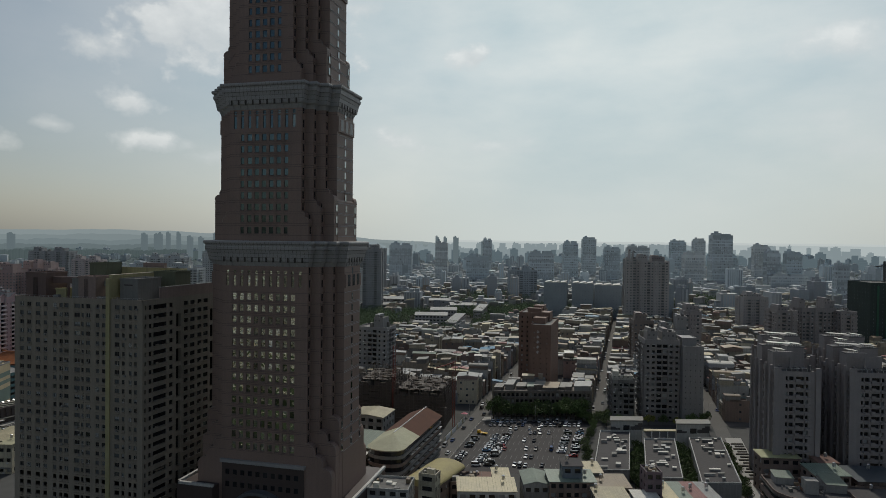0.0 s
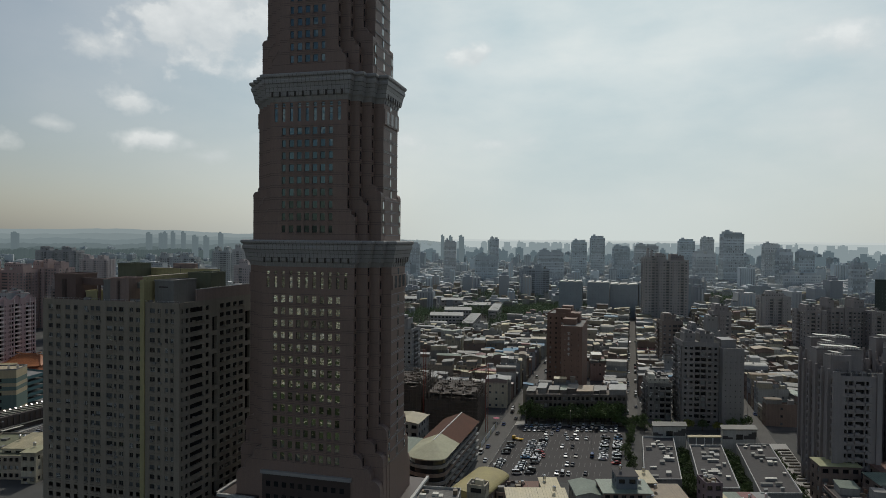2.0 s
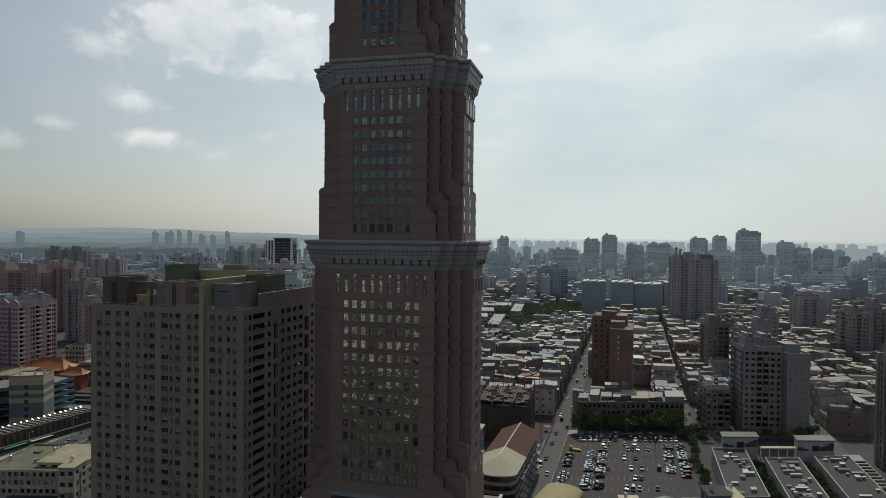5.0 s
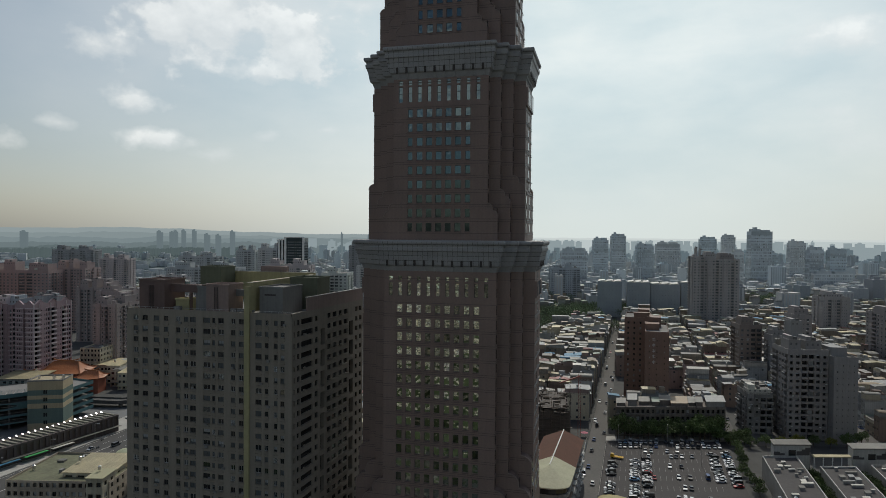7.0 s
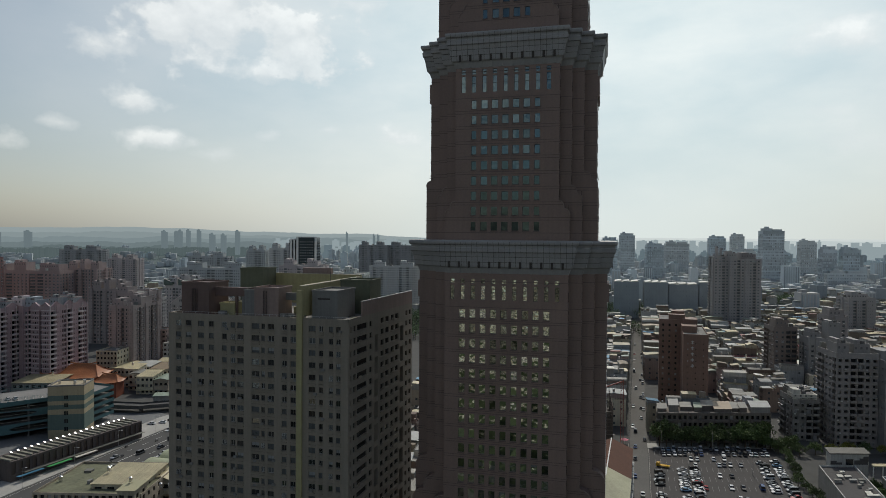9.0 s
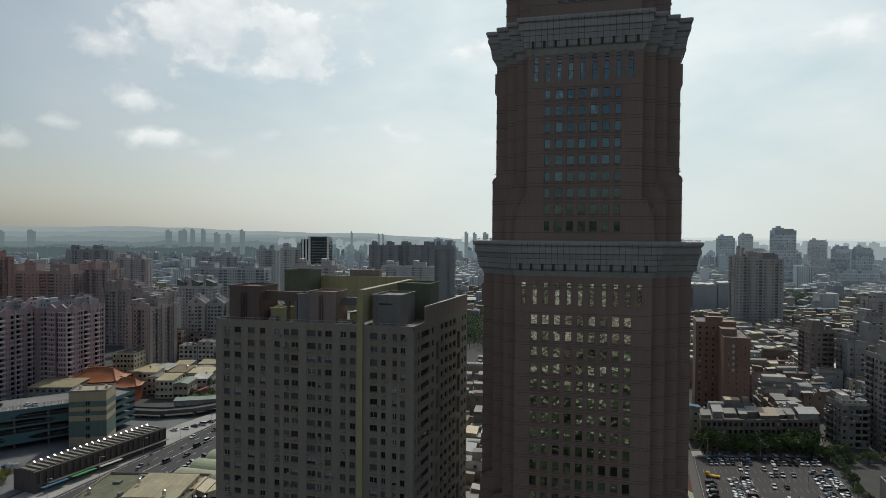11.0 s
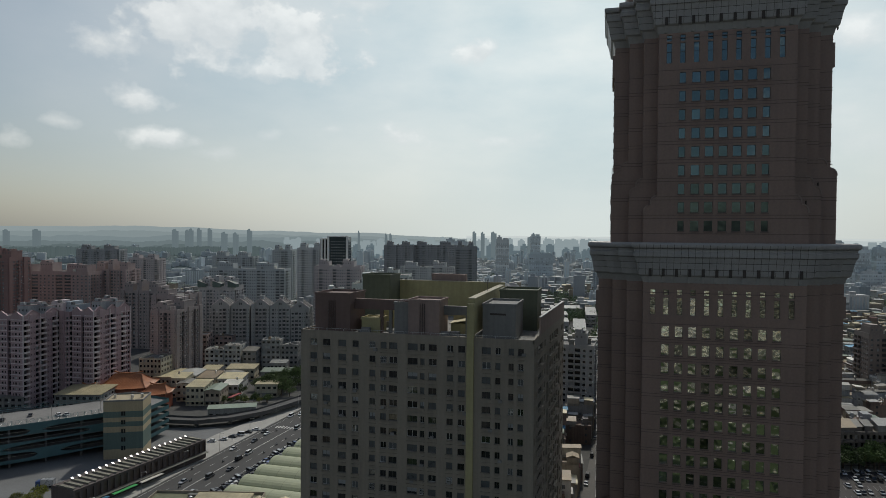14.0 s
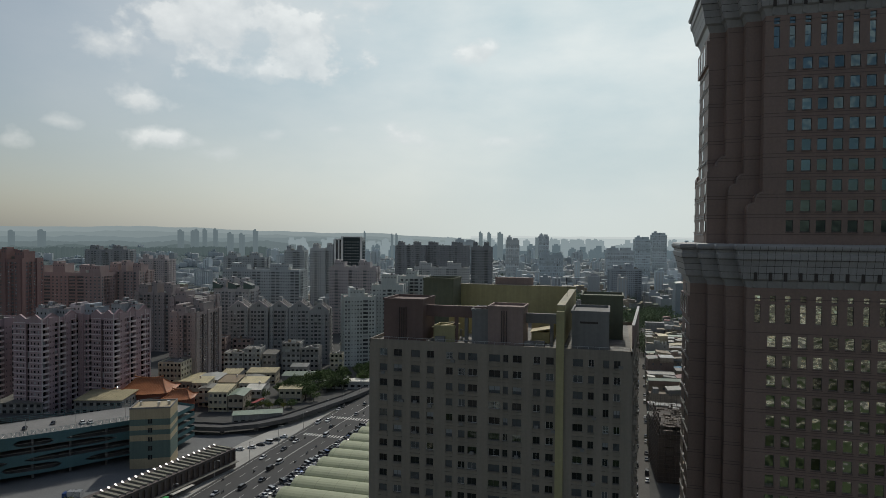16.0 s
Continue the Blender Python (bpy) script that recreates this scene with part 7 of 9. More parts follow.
part("pole", Shape().tube(0, 0, 0, 2.4, 0.05, 6), FRAME_LT, ob)
part("canopy", Shape().tube(0, 0, 2.3, 3.0, 1.9, 12, 0.1), surface("pink_cloth", (0.65, 0.22, 0.28), 0.8, 0.1), ob)

# ---- row houses of the eastern blocks ----
KEEP = [(7, 69, -80, 28), (12, 47, 35, 118), (82, 136, -100, 70), (140, 250, -100, 0)]     # stretches built above
TALL = [(-125, 355, 34), (-95, 360, 34), (-107, 275, 34), (-182, 215, 44), (31, 520, 14), (52, 506, 16), (69, 540, 12), (-133, 1115, 34), (165, 783, 26), (153, 614, 20), (183, 632, 26), (205, 628, 18), (247, 680, 38), (58, 812, 30), (34, 803, 16), (-153, 425, 20), (-50, 478, 26)]


def free(x, y, a, b):
    if any(p[0] < a < p[1] and p[2] < b < p[3] for p in KEEP):
        return False
    return all(math.hypot(x - p, y - q) > r for p, q, r in TALL)


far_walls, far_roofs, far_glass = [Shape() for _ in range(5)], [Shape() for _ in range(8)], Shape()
rh = random.Random(21)
count = 0
# columns of plots between the streets: (middle a, depth, which way it faces)
PLOTS = []
for s0 in (-214, -143, -73.5, 0, 70, 141, 211, 281):
    PLOTS += [(s0 + 13, 17, 90), (s0 + 30, 14, -90), (s0 + 46, 14, 90), (s0 + 59, 13, -90)]
for a, d, way in PLOTS:
    b = 28 if 0 < a < 70 else (2 if a > 70 else (40 if a > -76 else -105))
    while b < 640:
        w = rh.choice((4.6, 4.9, 5.2, 6.4, 9.6, 11.5))
        h = rh.choice((6.6, 9.6, 9.8, 12.8, 12.8, 13.0, 16.0, 18.5)) + rh.uniform(-.6, .6)
        q = b + w / 2
        b += w + (rh.choice((0, 0, 0, 0.1, 4.0)) if rh.random() < .4 else 0)
        if q > 505 or 147 < q < 158 or 335 < q < 342:
            continue
        x, y = P2(a, q)
        if not free(x, y, a, q) or rh.random() < 0.05:
            continue
        if y > 760 and x < -60 or y > 650 and x < -125 or x < -206 or (x < -140 and y < 234):
            continue
        m = pose(x, y, 0, 0, 0, V_DEG + way + (8 if way > 0 else 8))
        near = 6 < a < 160 and q < 190 or -30 < a < 6 and q < 240
        if near and count < 290:
            row_house(m, w, d, h, rh.randrange(10 ** 6))
            count += 1
        else:
            k, q = rh.choices(range(8), (13, 14, 24, 10, 19, 12, 5, 3), k=2)
            row_house(m, w, d, h, rh.randrange(10 ** 6), (far_walls[rh.randrange(5)], far_walls[rh.randrange(5)], far_roofs[k], far_roofs[q], far_glass))
for k in range(5):
    solid("far_row_houses", far_walls[k], HOUSE_WALLS[(0, 1, 2, 4, 6)[k]], HOUSE_LABEL[HOUSE_WALLS[(0, 1, 2, 4, 6)[k]].name] + "s crowded along narrow lanes", "houses", "stuff")
for k in range(8):
    solid("far_sheet_roofs", far_roofs[k], SHEETS[k], SHEET_LABEL[SHEETS[k].name] + " roofs over crowded houses", "roofs", "stuff")
solid("far_house_windows", far_glass, DIM_GLASS, "dark windows of the crowded houses", "windows", "stuff")
for i in range(60):
    st = rh.choice((0, 0, 0, 70, 70, 141, 141))
    b = rh.uniform(8, 330) if st else rh.uniform(-70, 330)
    s = rh.choice((-1, 1))
    x, y = P2(st + s * (2.6 if st == 70 else 3.1), b)
    car(x, y, V_DEG + (0 if s > 0 else 180), None, None, "cars along the streets", 0.03, "parked along the kerb")
for i in range(34):
    x = -141 + 0.041 * (i * 9 + rh.uniform(-3, 3))
    car(x + rh.choice((-2.2, 2.2)), 325 + i * 9, -2.4, None, None, "cars along the streets", 0.03, "parked along the kerb")
for i in range(14):
    car(*P2(rh.choice((-1.6, 1.6)), -160 + i * 24 + rh.uniform(-6, 6)), V_DEG, None, None, "cars along the streets", 0.03, "driving on the street")
for st in (-4.8, 66, 136.6):
    for k in range(7):
        street_lamp(*P2(st, 10 + k * 42), V_DEG - 90)
block("apartment_tower", "pale grey flats with a stepped roof", -153, 427, 22, 18, 43, -3, TILE_GREY, 6, 3.2, 4, 0.4, tops=((0.5, 0.2, 0.8, 0.8, 6, None),))

# ---- school and park behind ----
for cx, cy, w, d, h, rot in ((-212, 722, 38, 13, 15, 12), (-168, 692, 12, 70, 12, 3), (-214, 800, 34, 14, 13, 12), (-160, 812, 12, 66, 13, 3), (-206, 878, 40, 14, 12, 12), (-322, 905, 50, 16, 15, 10), (-250, 925, 44, 13, 13, 12), (-300, 850, 30, 12, 12, 12)):
    low_building("school_building", "pale grey school building with long roof", cx, cy, w, d, h, rot, TILE_TAUPE, SH[4], "slope" if h < 20 else "vault", 2.5, 9, "school", 3.6)


def grove(name, cells, label, mat=None, seed=5):
    """Woods and park trees that nobody could count, crown by crown: (x, y, radius, number, height)."""
    rnd = random.Random(seed)
    C, T = Shape(), Shape()
    for x, y, r, n, h in cells:
        for i in range(n):
            a, q = rnd.uniform(0, 2 * math.pi), r * math.sqrt(rnd.random())
            px, py = x + q * math.cos(a), y + q * math.sin(a)
            hh = h * rnd.uniform(0.7, 1.2)
            T.bar((px, py, 0), (px, py, hh * .6), 0.35)
            for k in range(7):
                leaf_clump(C, Vector((px + rnd.gauss(0, hh * .22), py + rnd.gauss(0, hh * .22), hh * rnd.uniform(.5, 1.0))), hh * .24, rnd, 12)
    ob = thing(name, label, "trees", kind="stuff")
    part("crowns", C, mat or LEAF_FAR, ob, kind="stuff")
    part("trunks", T, BARK, ob, kind="stuff")


grove("park_trees", [(-235, 690, 30, 60, 11), (-205, 772, 22, 40, 10), (-150, 905, 40, 60, 11), (-290, 760, 34, 70, 12), (-190, 850, 24, 40, 11), (-130, 700, 20, 36, 10), (-253, 738, 34, 70, 11), (-165, 632, 16, 26, 10), (-185, 642, 18, 30, 10), (-126, 896, 40, 80, 12), (-100, 850, 34, 70, 12), (-231, 1015, 60, 90, 12), (-175, 1115, 60, 90, 12), (-256, 668, 30, 50, 11), (-235, 830, 24, 40, 11), (-120, 760, 30, 50, 11), (187, 1180, 50, 90, 12), (225, 1145, 40, 70, 12), (-60, 985, 40, 60, 11), (-290, 800, 55, 110, 12), (-255, 690, 40, 60, 11), (-165, 665, 38, 80, 11), (-110, 655, 25, 40, 10), (-230, 640, 30, 50, 10), (-60, 750, 40, 60, 10), (-60, 950, 60, 120, 12), (-10, 900, 40, 60, 11), (-150, 860, 60, 110, 12), (150, 1130, 90, 150, 12), (250, 1160, 80, 140, 12), (330, 1010, 100, 110, 11), (190, 900, 60, 70, 11)], "dense green park trees between buildings")

# unseen ground patch, added to darken reflections in the tower's lower panes
solid("lawn", Shape().prism([(-260, -90), (110, -90), (110, 100), (-260, 100)], 0, 0.08), surface("dark_reflected_patch", (0.035, 0.048, 0.026), 0.95, 0.5, 1.0, 0.06, 0, 0.2, spec=0.1), "unseen dark green patch added for the lower windows to reflect", "lawn", "structure")

# ---- western road and its surroundings ----
road("road_west", [(-303, -200), (-302, 250), (-300, 330), (-297, 400), (-295, 470), (-288, 640), (-300, 900)], 25, label="wide grey asphalt road with lane lines", centre=True)
pv = Shape()
pv.prism([(-331, 230), (-316, 230), (-313.5, 330), (-311, 420), (-318, 420), (-331, 340)], 0, 0.15)
solid("pavement_west", pv, PAVING, "pale paved forecourt beside the road", "pavement", "structure")
pv = Shape().prism([(-290.2, 100), (-277, 100), (-272, 420), (-283.2, 420)], 0, 0.15)
solid("pavement_east", pv, PAVING, "grey paved parking strip along the road", "pavement", "structure")
yard = Shape().prism([(-430, 225), (-333, 225), (-333, 330), (-318, 345), (-340, 352), (-430, 320)], 0, 0.05)
# the garage's shade is put into the yard's darker concrete colour
solid("yard", yard, surface("shaded_concrete_yard", (0.17, 0.175, 0.175), 0.85, 0.25, 1.2, 0.08, 0, 0.1), "grey concrete yard before the car park building", "yard", "structure")
cw = Shape()
for i in range(14):
    x = -308 + i * 1.7
    cw.box(x, 392, 0.03, x + 0.8, 396, 0.034, True).box(x, 360, 0.03, x + 0.8, 363.5, 0.034, True)
solid("crosswalk", cw, LINE, "white painted crosswalk bars", "road marking", "structure")
rw = random.Random(3)
for i in range(150):
    if rw.random() < 0.08:
        continue
    car(-287.4 + (i % 3) * 4.6 + 0.032 * i + rw.uniform(-.4, .4), 246 + (i // 3) * 2.75 + rw.uniform(-.3, .3), 62 + rw.choice((0, 180)) + rw.uniform(-5, 5), rw.choice((2, 3, 2, 3, 0, 1, 2, 4)), None, "cars beside the vaulted hall", 0.17, "parked side by side at an angle")
for i in range(26):
    x = rw.choice((-309.5, -306, -299, -295.5))
    car(x, 246 + i * 9 + rw.uniform(-4, 4), 0 if x > -302 else 180, None, None, "cars on the wide road", 0.03, "driving on the wide road")
for x, y, r in ((-326, 330, 100), (-322, 334, 100), (-320, 339, 95), (-318, 343, 95), (-316.5, 348, 95), (-329, 322, 90), (-315, 353, 95)):
    car(x, y, r, None, None, "cars on the forecourt", 0.16, "parked on pale paving")
for i in range(9):
    street_lamp(-314.5 + i * 0.35, 240 + i * 26, -90)


def motor_scooter(x, y, rot):
    ob = thing("motor_scooter", "dark motor scooter on the road", "scooter", pose(x, y, 0.03, 0, 0, rot), "scooters on the road")
    part("frame", Shape().loft([[(-.15, -.7, .45), (.15, -.7, .45), (.15, -.7, .85), (-.15, -.7, .85)], [(-.18, .1, .35), (.18, .1, .35), (.18, .1, .8), (-.18, .1, .8)], [(-.14, .5, .3), (.14, .5, .3), (.12, .6, 1.05), (-.12, .6, 1.05)]], True), PAINTS[3], ob)
    part("handlebar", Shape().bar((-.35, .55, 1.08), (.35, .55, 1.08), 0.06), FRAME_DK, ob)
    for yy in (-.6, .65):
        o = part("wheel", CARS[0, False]["wheel"], None, ob)
        o.location, o.scale = (0, yy, 0.25), (0.6, 0.8, 0.8)


for i in range(14):
    motor_scooter(rw.choice((-311.5, -292.5, -304)), 262 + i * 12 + rw.uniform(-4, 4), rw.choice((0, 180)))

# long low hall with roof lights
def long_hall():
    ob = thing("long_hall", "long dark low hall with a row of shiny roof vents", "hall", pose(-326.5, 278, 0, 0, 0, -9))
    w, d, h = 12.5, 66, 8.6
    W, G = Shape(), Shape()
    sm, L = face_matrix((w / 2, -d / 2), (w / 2, d / 2))
    facade(W, G, sm, L, 0, h, even(L, 22, 0.55), [(3.2, 7.6)], 0.5)
    W.quad((-w / 2, -d / 2, 0), (w / 2, -d / 2, 0), (w / 2, -d / 2, h), (-w / 2, -d / 2, h))
    W.quad((w / 2, d / 2, 0), (-w / 2, d / 2, 0), (-w / 2, d / 2, h), (w / 2, d / 2, h))
    W.quad((-w / 2, d / 2, 0), (-w / 2, -d / 2, 0), (-w / 2, -d / 2, h), (-w / 2, d / 2, h))
    W.quad((-w / 2, -d / 2, h), (w / 2, -d / 2, h), (w / 2, d / 2, h), (-w / 2, d / 2, h))
    part("wall", W, surface("dark_brown_wall", (0.10, 0.082, 0.075), 0.8, 0.3, 1.2, 0.14, 0.3, 0.1), ob)
    part("shutters", G, surface("brown_shutter", (0.10, 0.075, 0.06), 0.6, 0.2), ob, kind="stuff")
    for i in range(22):
        y = -d / 2 + 1.5 + i * 3.0
        o = part("roof_light", Shape().box(-3.2, y - .75, h, 4.6, y + .75, h + 0.25).box(-4.0, y - 1.05, h, 5.6, y - .85, h + 0.55), surface("mossy_roof_light", (0.21, 0.20, 0.155), 0.7, 0.4, 1.5, 0.2, 0, 0.1), ob)
        if i > 1:
            part("vent", Shape().add([(a, b, z) for b in (y - .42, y + .42) for a, z in ((-5.2, h), (-4.3, h), (-4.3, h + .15), (-5.2, h + 0.8))], [(0, 1, 2, 3), (7, 6, 5, 4), (1, 5, 6, 2), (2, 6, 7, 3), (3, 7, 4, 0)]), STEEL, o, "shiny slanted steel roof vent")
    part("canopy", Shape().box(w / 2, -d / 2 + 5, 3.0, w / 2 + 2.2, d / 2, 3.15, True), SHEETS[2], ob)
    for k, mt in ((0, SHEETS[7]), (1, surface("green_awning", (0.05, 0.35, 0.10), 0.7, 0.1)), (2, SHEETS[0])):
        part("awning", Shape().box(w / 2 + 2.2, -d / 2 + 1 + k * 13, 2.6, w / 2 + 4.0, -d / 2 + 12 + k * 13, 2.75, True), mt, ob)


long_hall()

# car park building with teal bands
def garage():
    ob = thing("parking_garage", "car park building with curved teal bands and beige stair core", "car park building")
    front = [(-424 + 71 * t + 0, 235 + 83 * t - 3 * math.sin(math.pi * t)) for t in [i / 16 for i in range(17)]]
    back = [(x - 23, y + 19.5) for x, y in front]
    poly = front + [(front[-1][0] - 2, front[-1][1] + 17)] + back[::-1]
    for i in range(5):
        z = 3.4 + i * 3.5
        part("deck", Shape().prism(poly, z, z + 0.4, floor=True), CONCRETE, ob)
        e = [poly[16], poly[17], poly[18]]
        s = Shape()
        s.loft([[(x + .3, y, z - .4) for x, y in e], [(x + .3, y, z + 1.5) for x, y in e]], closed=False)
        part("band", s, TEAL, ob)
    # outer skin: one teal sheet with long rounded openings at each level
    lenses = (((0.0, 0.30), (0.40, 0.60), (0.68, 1.02)), ((0.02, 0.42), (0.48, 1.02)), ((-0.05, 0.27), (0.33, 0.78), (0.84, 1.02)), ((0.08, 0.36), (0.44, 0.57), (0.62, 1.02)))
    fine = [q / 80 for q in range(81)]

    def at(t):
        return (-424 + 71 * t + 0.3, 235 + 83 * t - 3 * math.sin(math.pi * t) - 0.9)

    def half(level, t):
        best = 0.0
        for a, b in lenses[level]:
            u = (2 * t - a - b) / (b - a)
            if abs(u) < 1:
                best = max(best, 1.4 * (1 - u ** 4) ** 0.5)
        return best
    edges = [[3.0 + 0.4 * math.sin(9 * t) for t in fine]]
    for level in range(4):
        mid = [5.6 + 3.5 * level + 0.35 * math.sin(7 * t + 2 * level) for t in fine]
        edges += [[m - half(level, t) for m, t in zip(mid, fine)], [m + half(level, t) for m, t in zip(mid, fine)]]
    edges.append([19.3] * 81)
    for lo, hi in zip(edges[::2], edges[1::2]):
        s = Shape()
        s.loft([[(*at(t), z) for t, z in zip(fine, lo)], [(*at(t), z) for t, z in zip(fine, hi)], [(at(t)[0] + .1, at(t)[1] + .3, z) for t, z in zip(fine, hi)], [(at(t)[0] + .1, at(t)[1] + .3, z) for t, z in zip(fine, lo)]], closed=False)
        part("skin_band", s, TEAL, ob, "teal metal skin with rounded openings")
    for level in range(4):
        s = Shape()
        for q in range(0, 80):
            a, b = at(fine[q]), at(fine[q + 1])
            s.bar((a[0], a[1] + .5, 5.5 + 3.5 * level), (b[0], b[1] + .5, 5.5 + 3.5 * level), 0.12)
        part("level_rail", s, SCAFFOLD, ob)
    mesh_rail = Shape()
    for q in range(80):
        a, b = at(fine[q]), at(fine[q + 1])
        for z in (19.7, 20.2, 20.7, 21.2):
            mesh_rail.bar((a[0], a[1], z), (b[0], b[1], z), 0.07)
        mesh_rail.bar((a[0], a[1], 19.3), (a[0], a[1], 21.2), 0.07)
    for q in range(16):
        a, b = back[q], back[q + 1]
        for z in (18.6, 19.4, 20.4):
            mesh_rail.bar((*a, z), (*b, z), 0.12)
        mesh_rail.bar((*a, 17.8), (*a, 20.4), 0.12)
    part("roof_rail", mesh_rail, TEAL, ob, "teal mesh rail round the roof deck")
    for t in (0.25, 0.45, 0.62, 0.8):
        a = at(t)
        part("deck_lamp", Shape().tube(a[0] - 6, a[1] + 10, 17.8, 23.5, 0.09, 6), SCAFFOLD, ob)
    for k in range(0, 17, 2):
        for (x, y), (bx, by) in ((front[k], back[k]),):
            for f in (0.08, 0.5, 0.9):
                px, py = x + (bx - x) * f, y + (by - y) * f
                part("column", Shape().box(px - .35, py - .35, 0, px + .35, py + .35, 17.4), CONCRETE, ob)
    m = pose(-352.2, 301.6, 0, 0, 0, 25)
    core = Shape()
    core.box(-8.5, -4, 0, 8.5, 10, 26.6)
    c = part("stair_core", core, surface("beige_stone", (0.40, 0.335, 0.22), 0.7, 0.2, 1.5, 0.12, 0.15, 0.1), ob, "beige stair core")
    c.matrix_local = m
    for k in range(5):
        o = part("core_window", Shape().box(-0.9, -4.06, 4 + k * 4, -0.1, -4.0, 6 + k * 4, True).box(0.1, -4.06, 4 + k * 4, 0.9, -4.0, 6 + k * 4, True), DARK_GLASS, c)
    cop = Shape()
    for bx in ((-8.6, -4.1, 8.6, -3.7), (-8.6, 9.7, 8.6, 10.1), (-8.6, -3.7, -8.2, 9.7), (8.2, -3.7, 8.6, 9.7)):
        cop.box(bx[0], bx[1], 26.604, bx[2], bx[3], 27.3)
    part("core_parapet", cop, CONCRETE, c)
    for x, y in ((2.6, 0.5), (6.4, 2.5), (-5.5, 3.0)):
        part("core_tank", Shape().tube(x, y, 26.6, 28.4, 0.7, 10), STEEL, c)
    tint = surface("teal_tinted_stone", (0.115, 0.165, 0.145), 0.7, 0.2, 1.5, 0.12, 0.15, 0.1)
    for za, zb in ((19.2, 22.0), (15.0, 17.2), (4.6, 12.4)):
        part("core_band", Shape().box(-8.52, -4.006, za, 8.52, -3.9, zb, True).box(8.4, -3.9, za, 8.506, 9.9, zb, True), tint, c, "faded teal band")
    far_core = part("stair_core", Shape().box(-7, -4, 0, 7, 6, 22.5), MATS["beige_stone"], ob, "beige stair core")
    far_core.matrix_local = pose(-399.5, 254.5, 0, 0, 0, 25)
    marks = Shape()
    for k in range(30):
        t = (k + .5) / 30
        x, y = -424 + 71 * t - 3, 235 + 83 * t - 3 * math.sin(math.pi * t) + 5
        marks.bar((x, y, 17.82), (x - 3, y + 4, 17.82), 0.15)
    part("bay_lines", marks, LINE, ob, kind="stuff")


garage()
for x, y, r in ((-402, 282, 40), (-397, 292, 40), (-385, 296, 60), (-382, 297.5, 60), (-409, 268, 30)):
    car(x, y, r, rw.choice((2, 3, 0)), False, "cars on the roof deck", 17.85, "parked on the roof deck")

# temple
def temple(x, y, w, d, z0, rise, name="temple_hall", label="temple hall with a curved orange tiled roof"):
    ob = thing(name, label, "temple", pose(x, y, 0, 0, 0, 18), "temple halls")
    part("wall", Shape().box(-w / 2 + 1.6, -d / 2 + 1.6, 0, w / 2 - 1.6, d / 2 - 1.6, z0), TEMPLE_RED, ob)
    R = Shape()
    rings = []
    for t in (0, 0.15, 0.3, 0.5, 0.7, 0.85, 1.0):
        k = 1 - t
        a = w / 2 * k + w * 0.27 * t
        b = d / 2 * k + 0.25 * t
        zz = z0 + rise * (t ** 1.45)
        lift = 0.9 * (1 - t) ** 3
        pts = []
        for sx, sy in ((-1, -1), (1, -1), (1, 1), (-1, 1)):
            pts.append((sx * a, sy * b, zz + lift))
            nx, ny = (0, sy) if sx == sy else (sx, 0)
            pts.append((nx * a, ny * b, zz))
        rings.append(pts)
    R.loft(rings, True)
    roof = part("roof", R, TEMPLE_TILE, ob, "orange glazed tile roof")
    rb = Shape()
    for i in range(int(w / 0.9)):
        x0 = -w / 2 + 0.45 + i * 0.9
        for sy in (-1, 1):
            prev = None
            for t in (0, 0.3, 0.7, 1.0):
                b = d / 2 * (1 - t) + 0.25 * t
                lim = w / 2 * (1 - t) + w * 0.27 * t
                if abs(x0) > lim:
                    break
                p = (x0, sy * b, z0 + rise * t ** 1.45 + 0.09)
                if prev:
                    rb.bar(prev, p, 0.16)
                prev = p
    part("tile_roll", rb, TEMPLE_TILE, roof, kind="stuff")
    rd = Shape()
    n = 10
    pr = [(-w * .29 + w * .58 * i / n, z0 + rise + 0.3 + 1.1 * abs(2 * i / n - 1) ** 3) for i in range(n + 1)]
    for (xa, za), (xb, zb) in zip(pr, pr[1:]):
        rd.bar((xa, 0, za), (xb, 0, zb), 0.7)
    part("ridge", rd, TEMPLE_TILE, roof)
    for sx in (-1, 1):
        for sy in (-1, 1):
            hips = Shape().bar((sx * w / 2, sy * d / 2, z0 + 1.0), (sx * w * .39, sy * d * .26, z0 + rise * .38 + .15), 0.4).bar((sx * w * .39, sy * d * .26, z0 + rise * .38 + .15), (sx * w * .27, sy * .25, z0 + rise), 0.4)
            part("hip_ridge", hips, TEMPLE_TILE, roof)


temple(-419, 381, 29, 24, 11, 7.0)
temple(-394, 376, 16, 15, 9.5, 4.4, "temple_wing", "temple wing with a curved orange tiled roof")
temple(-436, 368, 13, 13, 9.0, 3.8, "temple_wing", "temple side hall with an orange tiled roof")

# elevated road
DULL_CONCRETE = surface("dull_concrete", (0.10, 0.098, 0.095), 0.9, 0.35, 1.2, 0.1, 0.2, 0.2)


